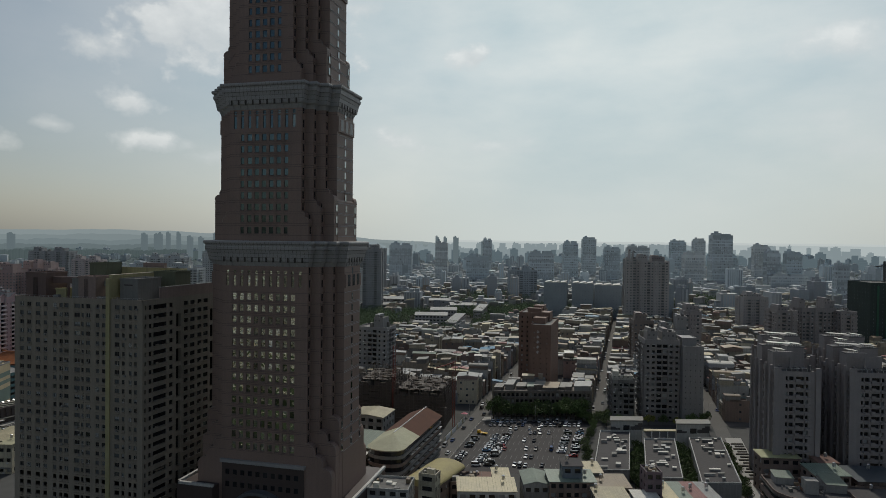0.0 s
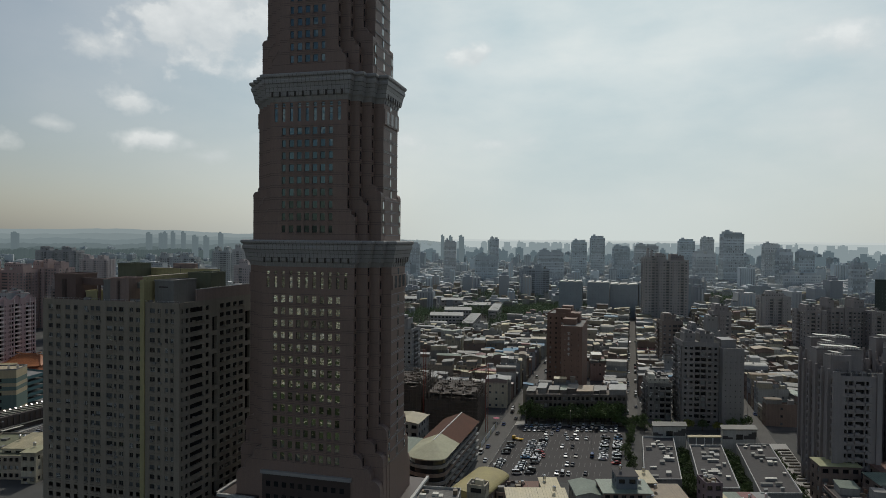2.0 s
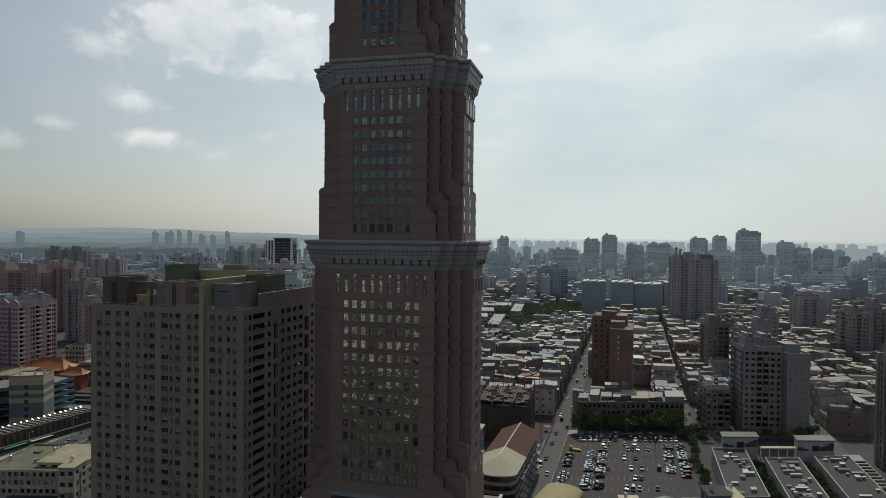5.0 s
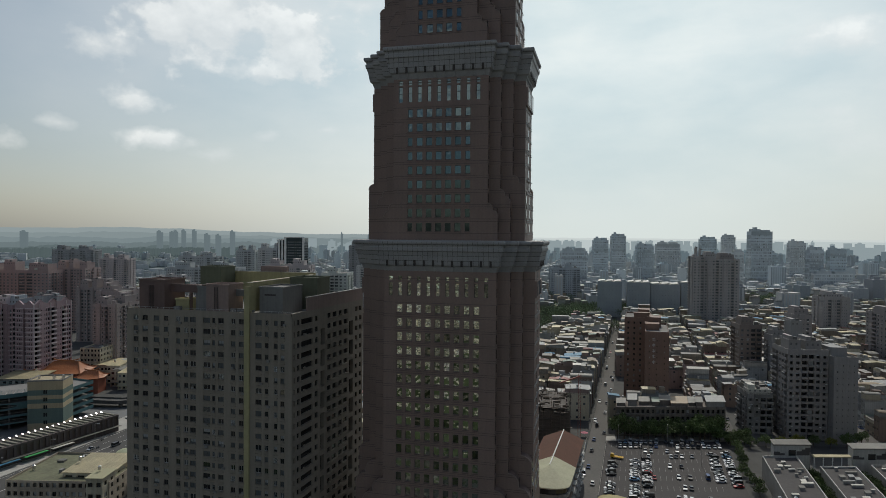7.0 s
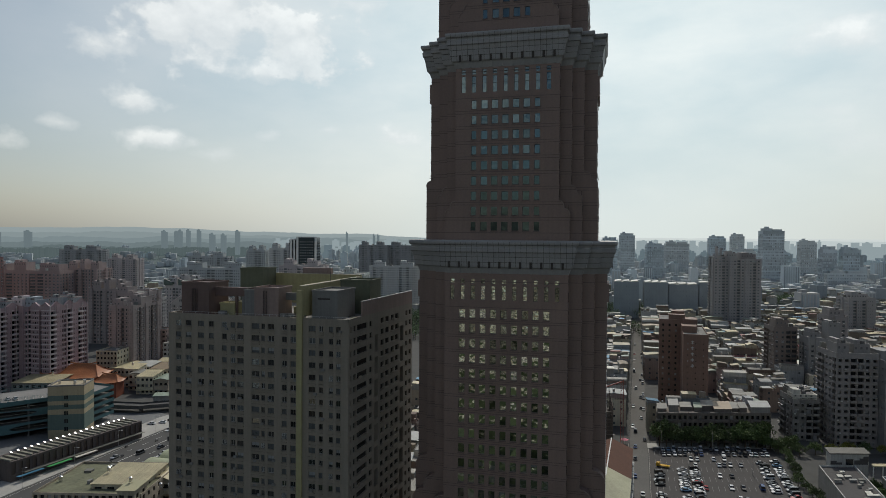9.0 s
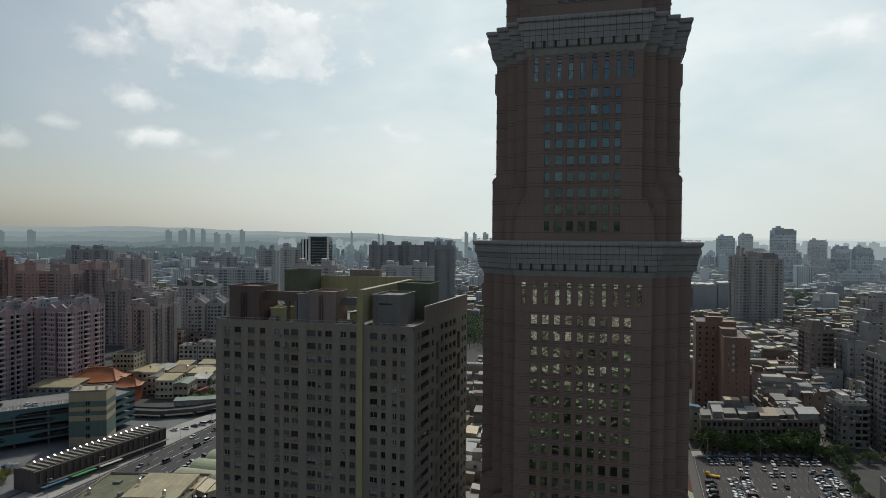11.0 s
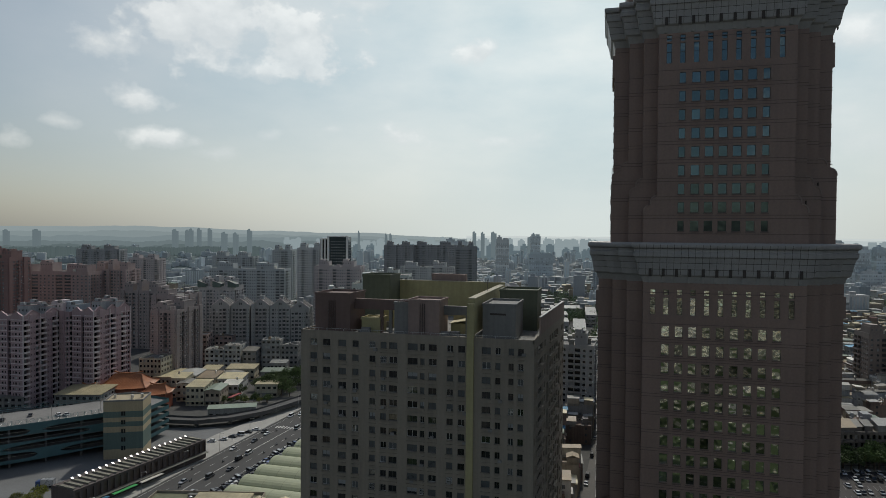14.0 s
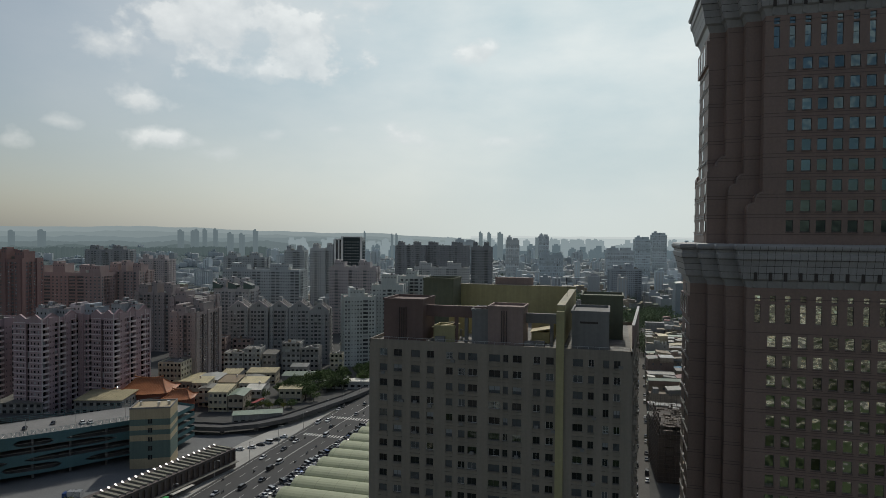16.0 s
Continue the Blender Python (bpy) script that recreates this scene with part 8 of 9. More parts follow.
def viaduct(pts, w, z):
    ob = thing("elevated_road", "grey concrete elevated road with low parapets", "road", kind="structure")
    V = [Vector((*p, 0)) for p in pts]
    D, Pp = Shape(), Shape()
    L, R = [], []
    for i in range(len(V)):
        d = (V[min(i + 1, len(V) - 1)] - V[max(i - 1, 0)]).normalized()
        n = Vector((d.y, -d.x, 0)) * w / 2
        L.append(V[i] - n)
        R.append(V[i] + n)
    zz = [z * (1 if i < len(V) - 2 else (0.75 if i == len(V) - 2 else 0.35)) for i in range(len(V))]
    D.loft([[(p.x, p.y, h), (q.x, q.y, h), (q.x, q.y, h - 1.2), (p.x, p.y, h - 1.2)] for p, q, h in zip(L, R, zz)])
    part("deck", D, DULL_CONCRETE, ob)
    for row in (L, R):
        for i in range(len(row) - 1):
            a, b = row[i], row[i + 1]
            Pp.add([(a.x, a.y, zz[i]), (b.x, b.y, zz[i + 1]), (b.x, b.y, zz[i + 1] + 0.9), (a.x, a.y, zz[i] + 0.9), (a.x + .25, a.y + .25, zz[i]), (b.x + .25, b.y + .25, zz[i + 1]), (b.x + .25, b.y + .25, zz[i + 1] + 0.9), (a.x + .25, a.y + .25, zz[i] + 0.9)],
                   [(0, 1, 2, 3), (5, 4, 7, 6), (3, 2, 6, 7)])
    part("parapet", Pp, DULL_CONCRETE, ob)
    for i, p in enumerate(V[:-1]):
        part("pier", Shape().box(p.x - .8, p.y - .8, 0, p.x + .8, p.y + .8, zz[i] - 1.2), CONCRETE, ob)
    return ob


viaduct([(-520, 322), (-450, 338), (-400, 345), (-370, 347), (-349, 350), (-335, 360), (-325, 375), (-318, 400), (-312, 430), (-309, 470)], 8, 3.6)

# vaulted market roof beside the road
def vaults():
    ob = thing("vaulted_market", "market hall under a row of pale green barrel vaults", "market hall")
    n = 10
    for i in range(n):
        y0 = 256 + i * 11.2
        pr = [(y0 + 5.6 - 5.6 * math.cos(math.pi * k / 12), 6.4 + 3.3 * math.sin(math.pi * k / 12)) for k in range(13)]
        s = Shape()
        s.loft([[(-272, y, z) for y, z in pr], [(-214, y, z) for y, z in pr]], closed=False)
        v = part("vault", s, VAULT, ob, "pale green sheet vault")
        part("vault_end", Shape().add([(-271.6, y, z) for y, z in pr], [tuple(range(13))]), surface("dull_green_wall", (0.20, 0.22, 0.15), 0.8, 0.2), v)
        rb = Shape()
        for k in range(8):
            x = -270 + k * 8
            for (ya, za), (yb, zb) in zip(pr, pr[1:]):
                rb.quad((x - .07, ya, za + .05), (x + .07, ya, za + .05), (x + .07, yb, zb + .05), (x - .07, yb, zb + .05))
        part("seams", rb, surface("vault_seam", (0.24, 0.26, 0.17), 0.7, 0.2), v)
    part("wall", Shape().box(-271, 256.2, 0, -214.5, 368, 6.2), HOUSE_WALLS[0], ob)


vaults()
low_building("market_office", "beige two-storey office with a flat stained roof", -287, 219, 40, 32, 10, 13, HW[2], surface("mossy_roof_screed", (0.155, 0.16, 0.10), 0.9, 0.5, 0.8, 0.2, 0, 0.2), "flat", cols=16)
low_building("market_shed", "cream sheet-roofed shed on a flat roof", -270.5, 229, 19, 20, 11.2, 13, HW[6], SH[1], "slope", 0.8, 4)
low_building("market_shed", "small buff stair house", -253.5, 222.5, 6.2, 9, 13, 13, HW[6], surface("olive_sheet", (0.40, 0.38, 0.24), 0.7, 0.2), "slope", 0.3, 2)
low_building("market_shed", "cream pitched shed beside the vaults", -257, 244, 8, 11, 8.5, 13, HW[6], SH[1], "gable", 1.6, 2)
low_building("market_shed", "cream pitched shed beside the vaults", -248, 246, 8, 11, 8.5, 13, HW[6], SH[1], "gable", 1.6, 2)
for x, y in ((-277, 246), (-274, 247.5), (-246, 236), (-243, 237)):
    ob = thing("water_tank", "dull steel water tank on a flat roof", "water tank", pose(x, y, 9.3), "roof tanks")
    part("tank", TANK_MESH, None, ob)

# low buildings round the temple
for k, (x, y, w, d, h, wl, sh, kd) in enumerate(((-424, 409, 13, 22, 9.5, 6, 1, "slope"), (-411, 413, 14, 20, 10.5, 0, 4, "gable"), (-397, 417, 12, 18, 9, 6, 5, "slope"), (-384, 421, 16, 15, 8.5, 1, 1, "slope"), (-402, 398, 9, 14, 12.5, 6, 1, "slope"),
                                    (-393, 391, 10, 12, 11, 6, 2, "gable"), (-381, 384, 11, 17, 11.5, 6, 1, "slope"), (-370, 387, 9, 17, 9.5, 2, 3, "gable"), (-372, 408, 10, 12, 8, 1, 0, "slope"))):
    low_building("town_house", HOUSE_LABEL[HW[wl].name] + " with a " + SHEET_LABEL[SH[sh].name] + " roof", x, y, w, d, h, 16, HW[wl], SH[sh], kd, 1.0, max(3, int(w / 2.6)))
part("red_awning", Shape().box(-361.5, 398, 3.0, -359, 410, 3.3, True), surface("faded_red_awning", (0.30, 0.07, 0.07), 0.8, 0.2), thing("awning", "faded red awning over a shop front", "awning"))
low_building("town_block", "small cream house with a flat roof", -352, 414, 14, 10, 8.5, 16, HW[6], SH[1], "slope", 0.4, 4)
low_building("kiosk_roof", "long pale green canopy beside the elevated road", -352, 364, 26, 8, 5.5, 28, HW[1], SH[3], "slope", 0.3, 7)
low_building("corner_block", "cream five-storey block with arched balconies and a blank gable wall", -436, 410, 15, 36, 21, 12, HW[6], ROOF_GREY, "flat", cols=6)
for x, y, w, d, h, wl, sh, kd in ((-428, 470, 14, 14, 17, 1, 0, "flat"), (-414, 474, 12, 16, 20, 1, 0, "flat"), (-401, 478, 10, 14, 16, 0, 2, "slope"), (-392, 490, 14, 14, 23, 1, 0, "flat"), (-378, 494, 13, 15, 19, 0, 2, "flat"),
                               (-352, 489, 9, 9, 17, 6, 0, "flat"), (-398, 452, 20, 13, 8, 6, 1, "slope"), (-374, 458, 22, 10, 6, 0, 3, "slope"), (-376, 474, 12, 9, 9, 0, 4, "slope"), (-410, 440, 12, 12, 9, 0, 1, "slope"), (-392, 434, 14, 11, 8, 1, 2, "gable"),
                               (-440, 500, 14, 12, 22, 3, 0, "flat"), (-448, 478, 14, 14, 26, 3, 0, "flat")):
    low_building("town_house", HOUSE_LABEL[HW[wl].name] + (" with a flat roof" if kd == "flat" else " with a sheet roof"), x, y, w, d, h, 16, HW[wl], ROOF_GREY if kd == "flat" else SH[sh], kd, 1.0, max(2, int(w / 3)))
low_building("town_block", "grey house row with cream roofs", -439, 346, 26, 20, 12, 16, HW[0], SH[1], "slope", 1.2, 7)
low_building("town_block", "grey low houses with stained roofs", -482, 335, 26, 16, 10, 16, HW[0], SH[2], "slope", 1.0, 7)
low_building("town_block", "low shed with long white roof", -350, 452, 40, 8, 5, 16, HW[1], SH[0], "slope", 0.4, 9)
gx = random.Random(12)
for i in range(46):
    t = i / 45
    tree(-352 + 38 * t + gx.uniform(-16, 12), 425 + 78 * t + gx.uniform(-12, 12), None, gx.uniform(0.8, 1.25), "dense green park tree", "roadside park trees")
for i in range(12):
    tree(-365 + i * 2.6 + gx.uniform(-2, 2), 395 + i * 1.0 + gx.uniform(-4, 4), 3 if i % 3 == 0 else None, gx.uniform(0.5, 0.7), "", "roadside park trees")
for i in range(26):
    tree(-343 + gx.uniform(-14, 12), 436 + gx.uniform(-14, 40), None, gx.uniform(0.9, 1.3), "dense green park tree", "roadside park trees")
for x, y in ((-349, 252), (-346, 246), (-352, 244), (-345, 240)):
    tree(x, y, 3, 0.9, "yellow-green bushy tree by the yard", "yard trees")
tk = thing("delivery_truck", "dark blue box truck standing in the yard", "truck", pose(-357, 262, 0.06, 0, 0, 110))
part("box", Shape().box(-1.2, -3.6, 0.8, 1.2, 1.4, 3.2, True), PAINTS[1], tk)
part("cab", Shape().box(-1.15, 1.5, 0.5, 1.15, 3.3, 2.6, True), PAINTS[4], tk)
part("windscreen", Shape().box(-1.0, 3.28, 1.5, 1.0, 3.34, 2.4, True), CAR_GLASS, tk)
for sx in (-1, 1):
    for yy in (-2.4, 2.3):
        o = part("wheel", CARS[0, True]["wheel"], None, tk)
        o.location, o.scale = (sx * 1.0, yy, 0.45), (1.6, 1.4, 1.4)

# ---- western apartment towers ----
PINK_TILE = surface("pinkish_mosaic", (0.37, 0.275, 0.285), 0.65, 0.18, 2, 0.1, 0.15, 0.05)
PINK_BAND = surface("pale_band_tile", (0.60, 0.525, 0.525), 0.65, 0.15, 2, 0.1, 0.1, 0.05)
SALMON = surface("salmon_tile", (0.43, 0.33, 0.305), 0.65, 0.18, 2, 0.1, 0.12, 0.05)


ROOF_PAINT = surface("bluish_roof_paint", (0.36, 0.37, 0.375), 0.75, 0.3, 1.5, 0.15, 0.25, 0.1)
MAROON = surface("maroon_tile", (0.27, 0.165, 0.15), 0.65, 0.18, 2, 0.1, 0.12, 0.05)


def gable_part(ob, m, w, z, rise, wall, deep=1.2):
    """A small gable wall with pale raking edges, w wide in the plane y = 0 of m."""
    P = [(-w / 2, 0, z), (w / 2, 0, z), (0, 0, z + rise), (-w / 2, deep, z), (w / 2, deep, z), (0, deep, z + rise)]
    o = part("gable", Shape().put(Shape().add(P, [(0, 1, 2), (3, 5, 4), (0, 2, 5, 3), (1, 4, 5, 2)]), m), wall, ob)
    for sx in (-1, 1):
        part("raking_edge", Shape().put(Shape().bar((sx * (w / 2 + .2), -.12, z), (0, -.12, z + rise + .15), 0.28), m), PINK_TILE, o)


def gabled_flats(x, y, w, d, h, rot, wall, label, gables=2, band=None, cols=6, cs=7):
    """Banded flats: small windows and one deep slot in front, stacked balconies to the east."""
    ob = thing("flats_tower", label, "apartment building", pose(x, y, 0, 0, 0, rot))
    W, G, C, B, A = Shape(), Shape(), Shape(), Shape(), Shape()
    panes = (G, C, random.Random(int(-x)), 0.12)
    n = int((h - 0.6) / 3.15)
    fm = Matrix.Translation((-w / 2, -d / 2, 0))
    third = [(0.10, 0.15), (0.22, 0.29), (0.34, 0.38)]
    rows = storeys(0, 3.15, n, 0.9, 2.2)
    facade(W, panes, fm, w * .43, 0, h, [(a * w, b * w) for a, b in third], rows, 0.3)
    facade(W, panes, fm @ Matrix.Translation((w * .43, 0, 0)), w * .14, 0, h, [(w * .01, w * .13)], storeys(0, 3.15, n, 0.15, 2.9), 1.4)
    facade(W, panes, fm @ Matrix.Translation((w * .57, 0, 0)), w * .43, 0, h, [((.43 - b) * w, (.43 - a) * w) for a, b in reversed(third)], rows, 0.3)
    em, L = face_matrix((w / 2, -d / 2), (w / 2, d / 2))
    bay_wall(W, panes, B, em, L, h, cs, 0, 3.15, ("B", "s", "w", "B", "s", "B", "w"), 1.2, 0.66, 0.7, 2.6, 0.7, A)
    wm, L = face_matrix((-w / 2, d / 2), (-w / 2, -d / 2))
    facade(W, panes, wm, L, 0, h, even(L, 6, 0.3), rows, 0.3)
    W.quad((-w / 2, d / 2, 0), (w / 2, d / 2, 0), (w / 2, d / 2, h), (-w / 2, d / 2, h))
    W.quad((-w / 2, -d / 2, h - .8), (w / 2, -d / 2, h - .8), (w / 2, d / 2, h - .8), (-w / 2, d / 2, h - .8))
    part("wall", W, wall, ob)
    part("glazing", G, DARK_GLASS, ob, kind="stuff")
    part("curtained_glazing", C, CURTAIN, ob, kind="stuff")
    part("balcony_tier", B, PINK_BAND, ob, kind="stuff")
    part("window_awning", A, AWNING, ob, "pale metal awnings and cooling boxes", kind="stuff")
    P = Shape()
    for k in range(cs + 1):
        P.box(w / 2, -d / 2 + k * d / cs - .22, 0, w / 2 + .45, -d / 2 + k * d / cs + .22, h + .3, True)
    part("pier", P, PINK_BAND, ob, "pale upright wall piers", kind="stuff")
    D = Shape().box(-w / 2 + .3, -d / 2 + 1.3, h - .796, w / 2 - 1.3, d / 2 - .3, h - .75, True)
    F = Shape()
    for i in range(n + 1):
        z = i * 3.15 + 0.1
        F.box(-w / 2 - .12, -d / 2 - .14, z, w * -.07, -d / 2, z + .42, True).box(w * .07, -d / 2 - .14, z, w / 2 + .12, -d / 2, z + .42, True).box(w / 2, -d / 2, z, w / 2 + .1, d / 2, z + .2, True)
    part("floor_band", F, PINK_BAND, ob, kind="stuff")
    for x0, y0, x1, y1, hh in ((-.3, -.1, .12, .2, 4.6), (.1, .15, .4, .4, 3.6), (-.42, .22, -.05, .45, 5.4)):
        o = part("roof_house", Shape().box(x0 * w, y0 * d, h - .8, x1 * w, y1 * d, h + hh).box(x0 * w + 1, y0 * d + 1, h + hh, x0 * w + 3.6, y0 * d + 3.2, h + hh + 1.9, True), ROOF_PAINT, ob)
        D.box(x0 * w + .1, y0 * d + .1, h + hh + .31, x1 * w - .1, y1 * d - .1, h + hh + .35, True).box(x1 * w - 2.6, y0 * d + 1, h + hh + .35, x1 * w - 1.2, y0 * d + 2.4, h + hh + 1.7, True)
        part("coping", Shape().box(x0 * w - .2, y0 * d - .2, h + hh + .004, x1 * w + .2, y1 * d + .2, h + hh + .3, True), wall, o)
        win = Shape()
        for k in range(3):
            xx = (x0 + (x1 - x0) * (k + .35) / 3) * w
            win.box(xx, y0 * d - .05, h + 1.2, xx + .7, y0 * d, h + 2.4, True)
        part("window", win, DARK_GLASS, o)
    part("roof_surface", D, ROOF_DIRT, ob, "stained dark felt and small tanks", kind="stuff")
    for sx in (-1, 1):
        gable_part(ob, Matrix.Translation((sx * w * .27, -d / 2 + .02, 0)), w * .4, h, 2.4, wall)
    for k in range(gables):
        yk = -d / 2 + d * (k + .5) / gables
        gable_part(ob, Matrix.Translation((w / 2 - .02, yk, 0)) @ Matrix.Rotation(math.pi / 2, 4, "Z"), d / gables * .7, h, 2.8, wall)
    rl = Shape()
    for i in range(9):
        rl.bar((-w / 2 + w * i / 8, -d / 2 + .2, h), (-w / 2 + w * i / 8, -d / 2 + .2, h + 1), 0.07)
    rl.bar((-w / 2, -d / 2 + .2, h + 1), (w / 2, -d / 2 + .2, h + 1), 0.08)
    part("roof_rail", rl, FRAME_LT, ob)
    return ob


gabled_flats(-468, 357, 19, 28, 56, 2, PINK_TILE, "pinkish banded high-rise flats with small roof gables", 2, PINK_BAND)
gabled_flats(-443, 386, 15, 32, 56.5, 2, PINK_TILE, "pinkish banded high-rise flats with round gable windows", 3, PINK_BAND)
block("flats_tower", "pinkish flats set back between the towers", -462, 384, 20, 30, 56, 2, PINK_TILE, 6, 3.15, 6, 0.45, band=PINK_BAND, tops=((0.2, 0.1, 0.6, 0.5, 4.5, PINK_BAND), (0.55, 0.2, 0.95, 0.6, 3.2, TILE_BLUE)))
block("flats_tower", "pinkish banded flats at the yard's end", -505, 350, 24, 30, 54, 2, PINK_TILE, 6, 3.15, 6, 0.45, band=PINK_BAND, tops=((0.2, 0.1, 0.7, 0.5, 5, PINK_BAND),))
LIGHT_TILE = surface("light_mosaic_tile", (0.43, 0.415, 0.41), 0.65, 0.2, 2, 0.1, 0.15, 0.05)
LIGHT_BROWN = surface("greyed_brown_tile", (0.34, 0.29, 0.275), 0.65, 0.2, 2, 0.1, 0.15, 0.05)
BROWN_LINE = surface("dark_brown_band", (0.20, 0.17, 0.165), 0.65, 0.2, 2, 0.1, 0.15, 0.05)
GABLE_TILE = surface("grey_green_mosaic_tile", (0.36, 0.365, 0.355), 0.65, 0.2, 2, 0.1, 0.15, 0.05)
block("flats_tower", "grey-brown flats with many balconies and a flat top", -434, 446, 19, 34, 51, 6, LIGHT_BROWN, 6, 3.1, 9, 0.42, balcony=1.0, band=BROWN_LINE, tops=((0.1, 0.1, 0.5, 0.5, 3, None), (0.5, 0.4, 0.9, 0.8, 5, None)))
block("flats_tower", "dark flats behind the grey-brown ones", -452, 470, 22, 30, 58, 6, LIGHT_BROWN, 6, 3.1, 7, 0.42, balcony=0.9, band=BROWN_LINE, tops=((0.1, 0.1, 0.5, 0.5, 4, None),))
for k in range(5):
    x, y, h = -444 + k * 15.2, 519 + k * 5.0, 45.5 if k < 4 else 43.5
    o = block("gabled_flats", "grey flats with pitched gables over stacked balconies", x, y, 14.8, 20, h, 18, GABLE_TILE, 5, 3.1, 4, 0.6, balcony=1.2, band=LIGHT_TILE)
    part("gable", Shape().add([(-7.4, -10, h), (7.4, -10, h), (0, -10, h + 5.6), (-7.4, -9.6, h), (7.4, -9.6, h), (0, -9.6, h + 5.6)], [(0, 1, 2), (3, 5, 4), (0, 2, 5, 3), (1, 4, 5, 2)]), GABLE_TILE, o)
    part("gable_window", Shape().box(-1.1, -10.1, h + .6, -.2, -10, h + 2.4, True).box(.2, -10.1, h + .6, 1.1, -10, h + 2.4, True), DIM_GLASS, o)
    for sx in (-1, 1):
        part("raking_edge", Shape().bar((sx * 7.8, -10.1, h - .2), (0, -10.1, h + 5.8), 0.45), PINK_BAND, o, "pale raking edge")
        r = Shape().add([(0, -9.6, h + 5.5), (sx * 7.5, -9.6, h - .1), (sx * 7.5, 10, h - .1), (0, 10, h + 5.5), (0, -9.6, h + 5.2), (sx * 7.5, -9.6, h - .4), (sx * 7.5, 10, h - .4), (0, 10, h + 5.2)], [(0, 1, 2, 3), (4, 7, 6, 5), (0, 4, 5, 1), (2, 6, 7, 3)])
        for q in range(4):
            r.bar((sx * .3, -9 + q * 5.4, h + 5.5), (sx * 7.4, -9 + q * 5.4, h + .15), 0.3)
        part("roof_slope", r, ROOF_DIRT, o, "dark weathered roof slope")
    part("roof_cap", Shape().box(-1.5, -5, h + 4, 1.5, -1, h + 7.6).box(-1.7, -5.2, h + 7.6, 1.7, -.8, h + 7.9, True), GABLE_TILE, o)
# tile paled for the haze over these farther flats
PALE_GREEN = surface("pale_green_mosaic", (0.52, 0.545, 0.51), 0.65, 0.2, 2, 0.1, 0.15, 0.05)
block("flats_tower", "tall grey-green flats with deep balconies and stepped top", -353, 543, 24, 26, 55, 30, PALE_GREEN, 5, 3.1, 7, 0.5, balcony=1.1, tops=((0.2, 0.2, 0.7, 0.7, 5, None),))
block("flats_tower", "tall grey-green flats, higher wing behind", -340, 585, 26, 40, 62, 12, PALE_GREEN, 6, 3.1, 10, 0.5, balcony=1.1, tops=((0.3, 0.1, 0.8, 0.4, 8, None), (0.2, 0.5, 0.7, 0.8, 5, None)))
block("flats_tower", "tall grey-green flats at the end of the row", -330, 628, 26, 34, 67, 12, PALE_GREEN, 6, 3.1, 8, 0.5, balcony=1.1, tops=((0.2, 0.2, 0.6, 0.6, 4, None),))
for x, y, w, d, h, mt, lab in ((-670, 573, 87, 26, 66, SALMON, "salmon tiled flats with square roof towers"), (-623, 603, 35, 26, 67, SALMON, "salmon tiled flats with square roof towers"),
                              (-668, 512, 36, 26, 81, MAROON, "dark maroon tiled high flats"), (-545, 550, 34, 24, 52, LIGHT_BROWN, "brown flats with curved roof screens"), (-500, 600, 34, 24, 54, LIGHT_TILE, "grey-green flats with slanted roof screens"),
                              (-497, 535, 30, 20, 46, LIGHT_TILE, "grey flats with slanted roof screens")):
    block("flats_tower", lab, x, y, w, d, h, 8, mt, 10, 3.15, 6, 0.45, balcony=0.8, tops=((0.05, 0.1, 0.3, 0.7, 6, None), (0.4, 0.1, 0.55, 0.6, 8, None), (0.7, 0.2, 0.95, 0.7, 6, None)))
for x, y, z in ((-512, 588, 53), (-497, 590, 53), (-482, 592, 53), (-507, 527, 45.2), (-492, 529, 45.2)):
    ob = thing("roof_screen", "slanted dark green roof screen with a pale rim", "roof screen", pose(x, y, z, 0, 0, 10), "roof screens")
    part("screen", Shape().add([(-4, -4, 0), (4, -4, 0), (4, 4, 0), (-4, 4, 0), (-4, -4, 6.6), (4, -4, 3.4), (4, 4, 3.4), (-4, 4, 6.6)], [(0, 1, 5, 4), (1, 2, 6, 5), (2, 3, 7, 6), (3, 0, 4, 7), (4, 5, 6, 7)]), surface("dull_green_panel", (0.10, 0.14, 0.12), 0.6, 0.2, 2, 0.2, 0.1, 0.05), ob)
    part("rim", Shape().bar((-4.2, -4.1, 6.7), (4.2, -4.1, 3.4), 0.4).bar((4.1, -4.1, 3.4), (4.1, 4.1, 3.4), 0.4), PINK_BAND, ob)
# tiles of the farthest blocks paled and greyed, haze put into the colour
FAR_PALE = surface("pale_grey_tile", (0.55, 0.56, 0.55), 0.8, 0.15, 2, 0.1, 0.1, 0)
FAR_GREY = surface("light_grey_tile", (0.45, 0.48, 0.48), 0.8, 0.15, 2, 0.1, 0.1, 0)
FAR_PINK = surface("hazed_pink_tile", (0.47, 0.42, 0.41), 0.8, 0.15, 2, 0.1, 0.1, 0)
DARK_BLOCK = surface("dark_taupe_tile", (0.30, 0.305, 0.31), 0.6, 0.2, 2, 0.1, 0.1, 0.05)
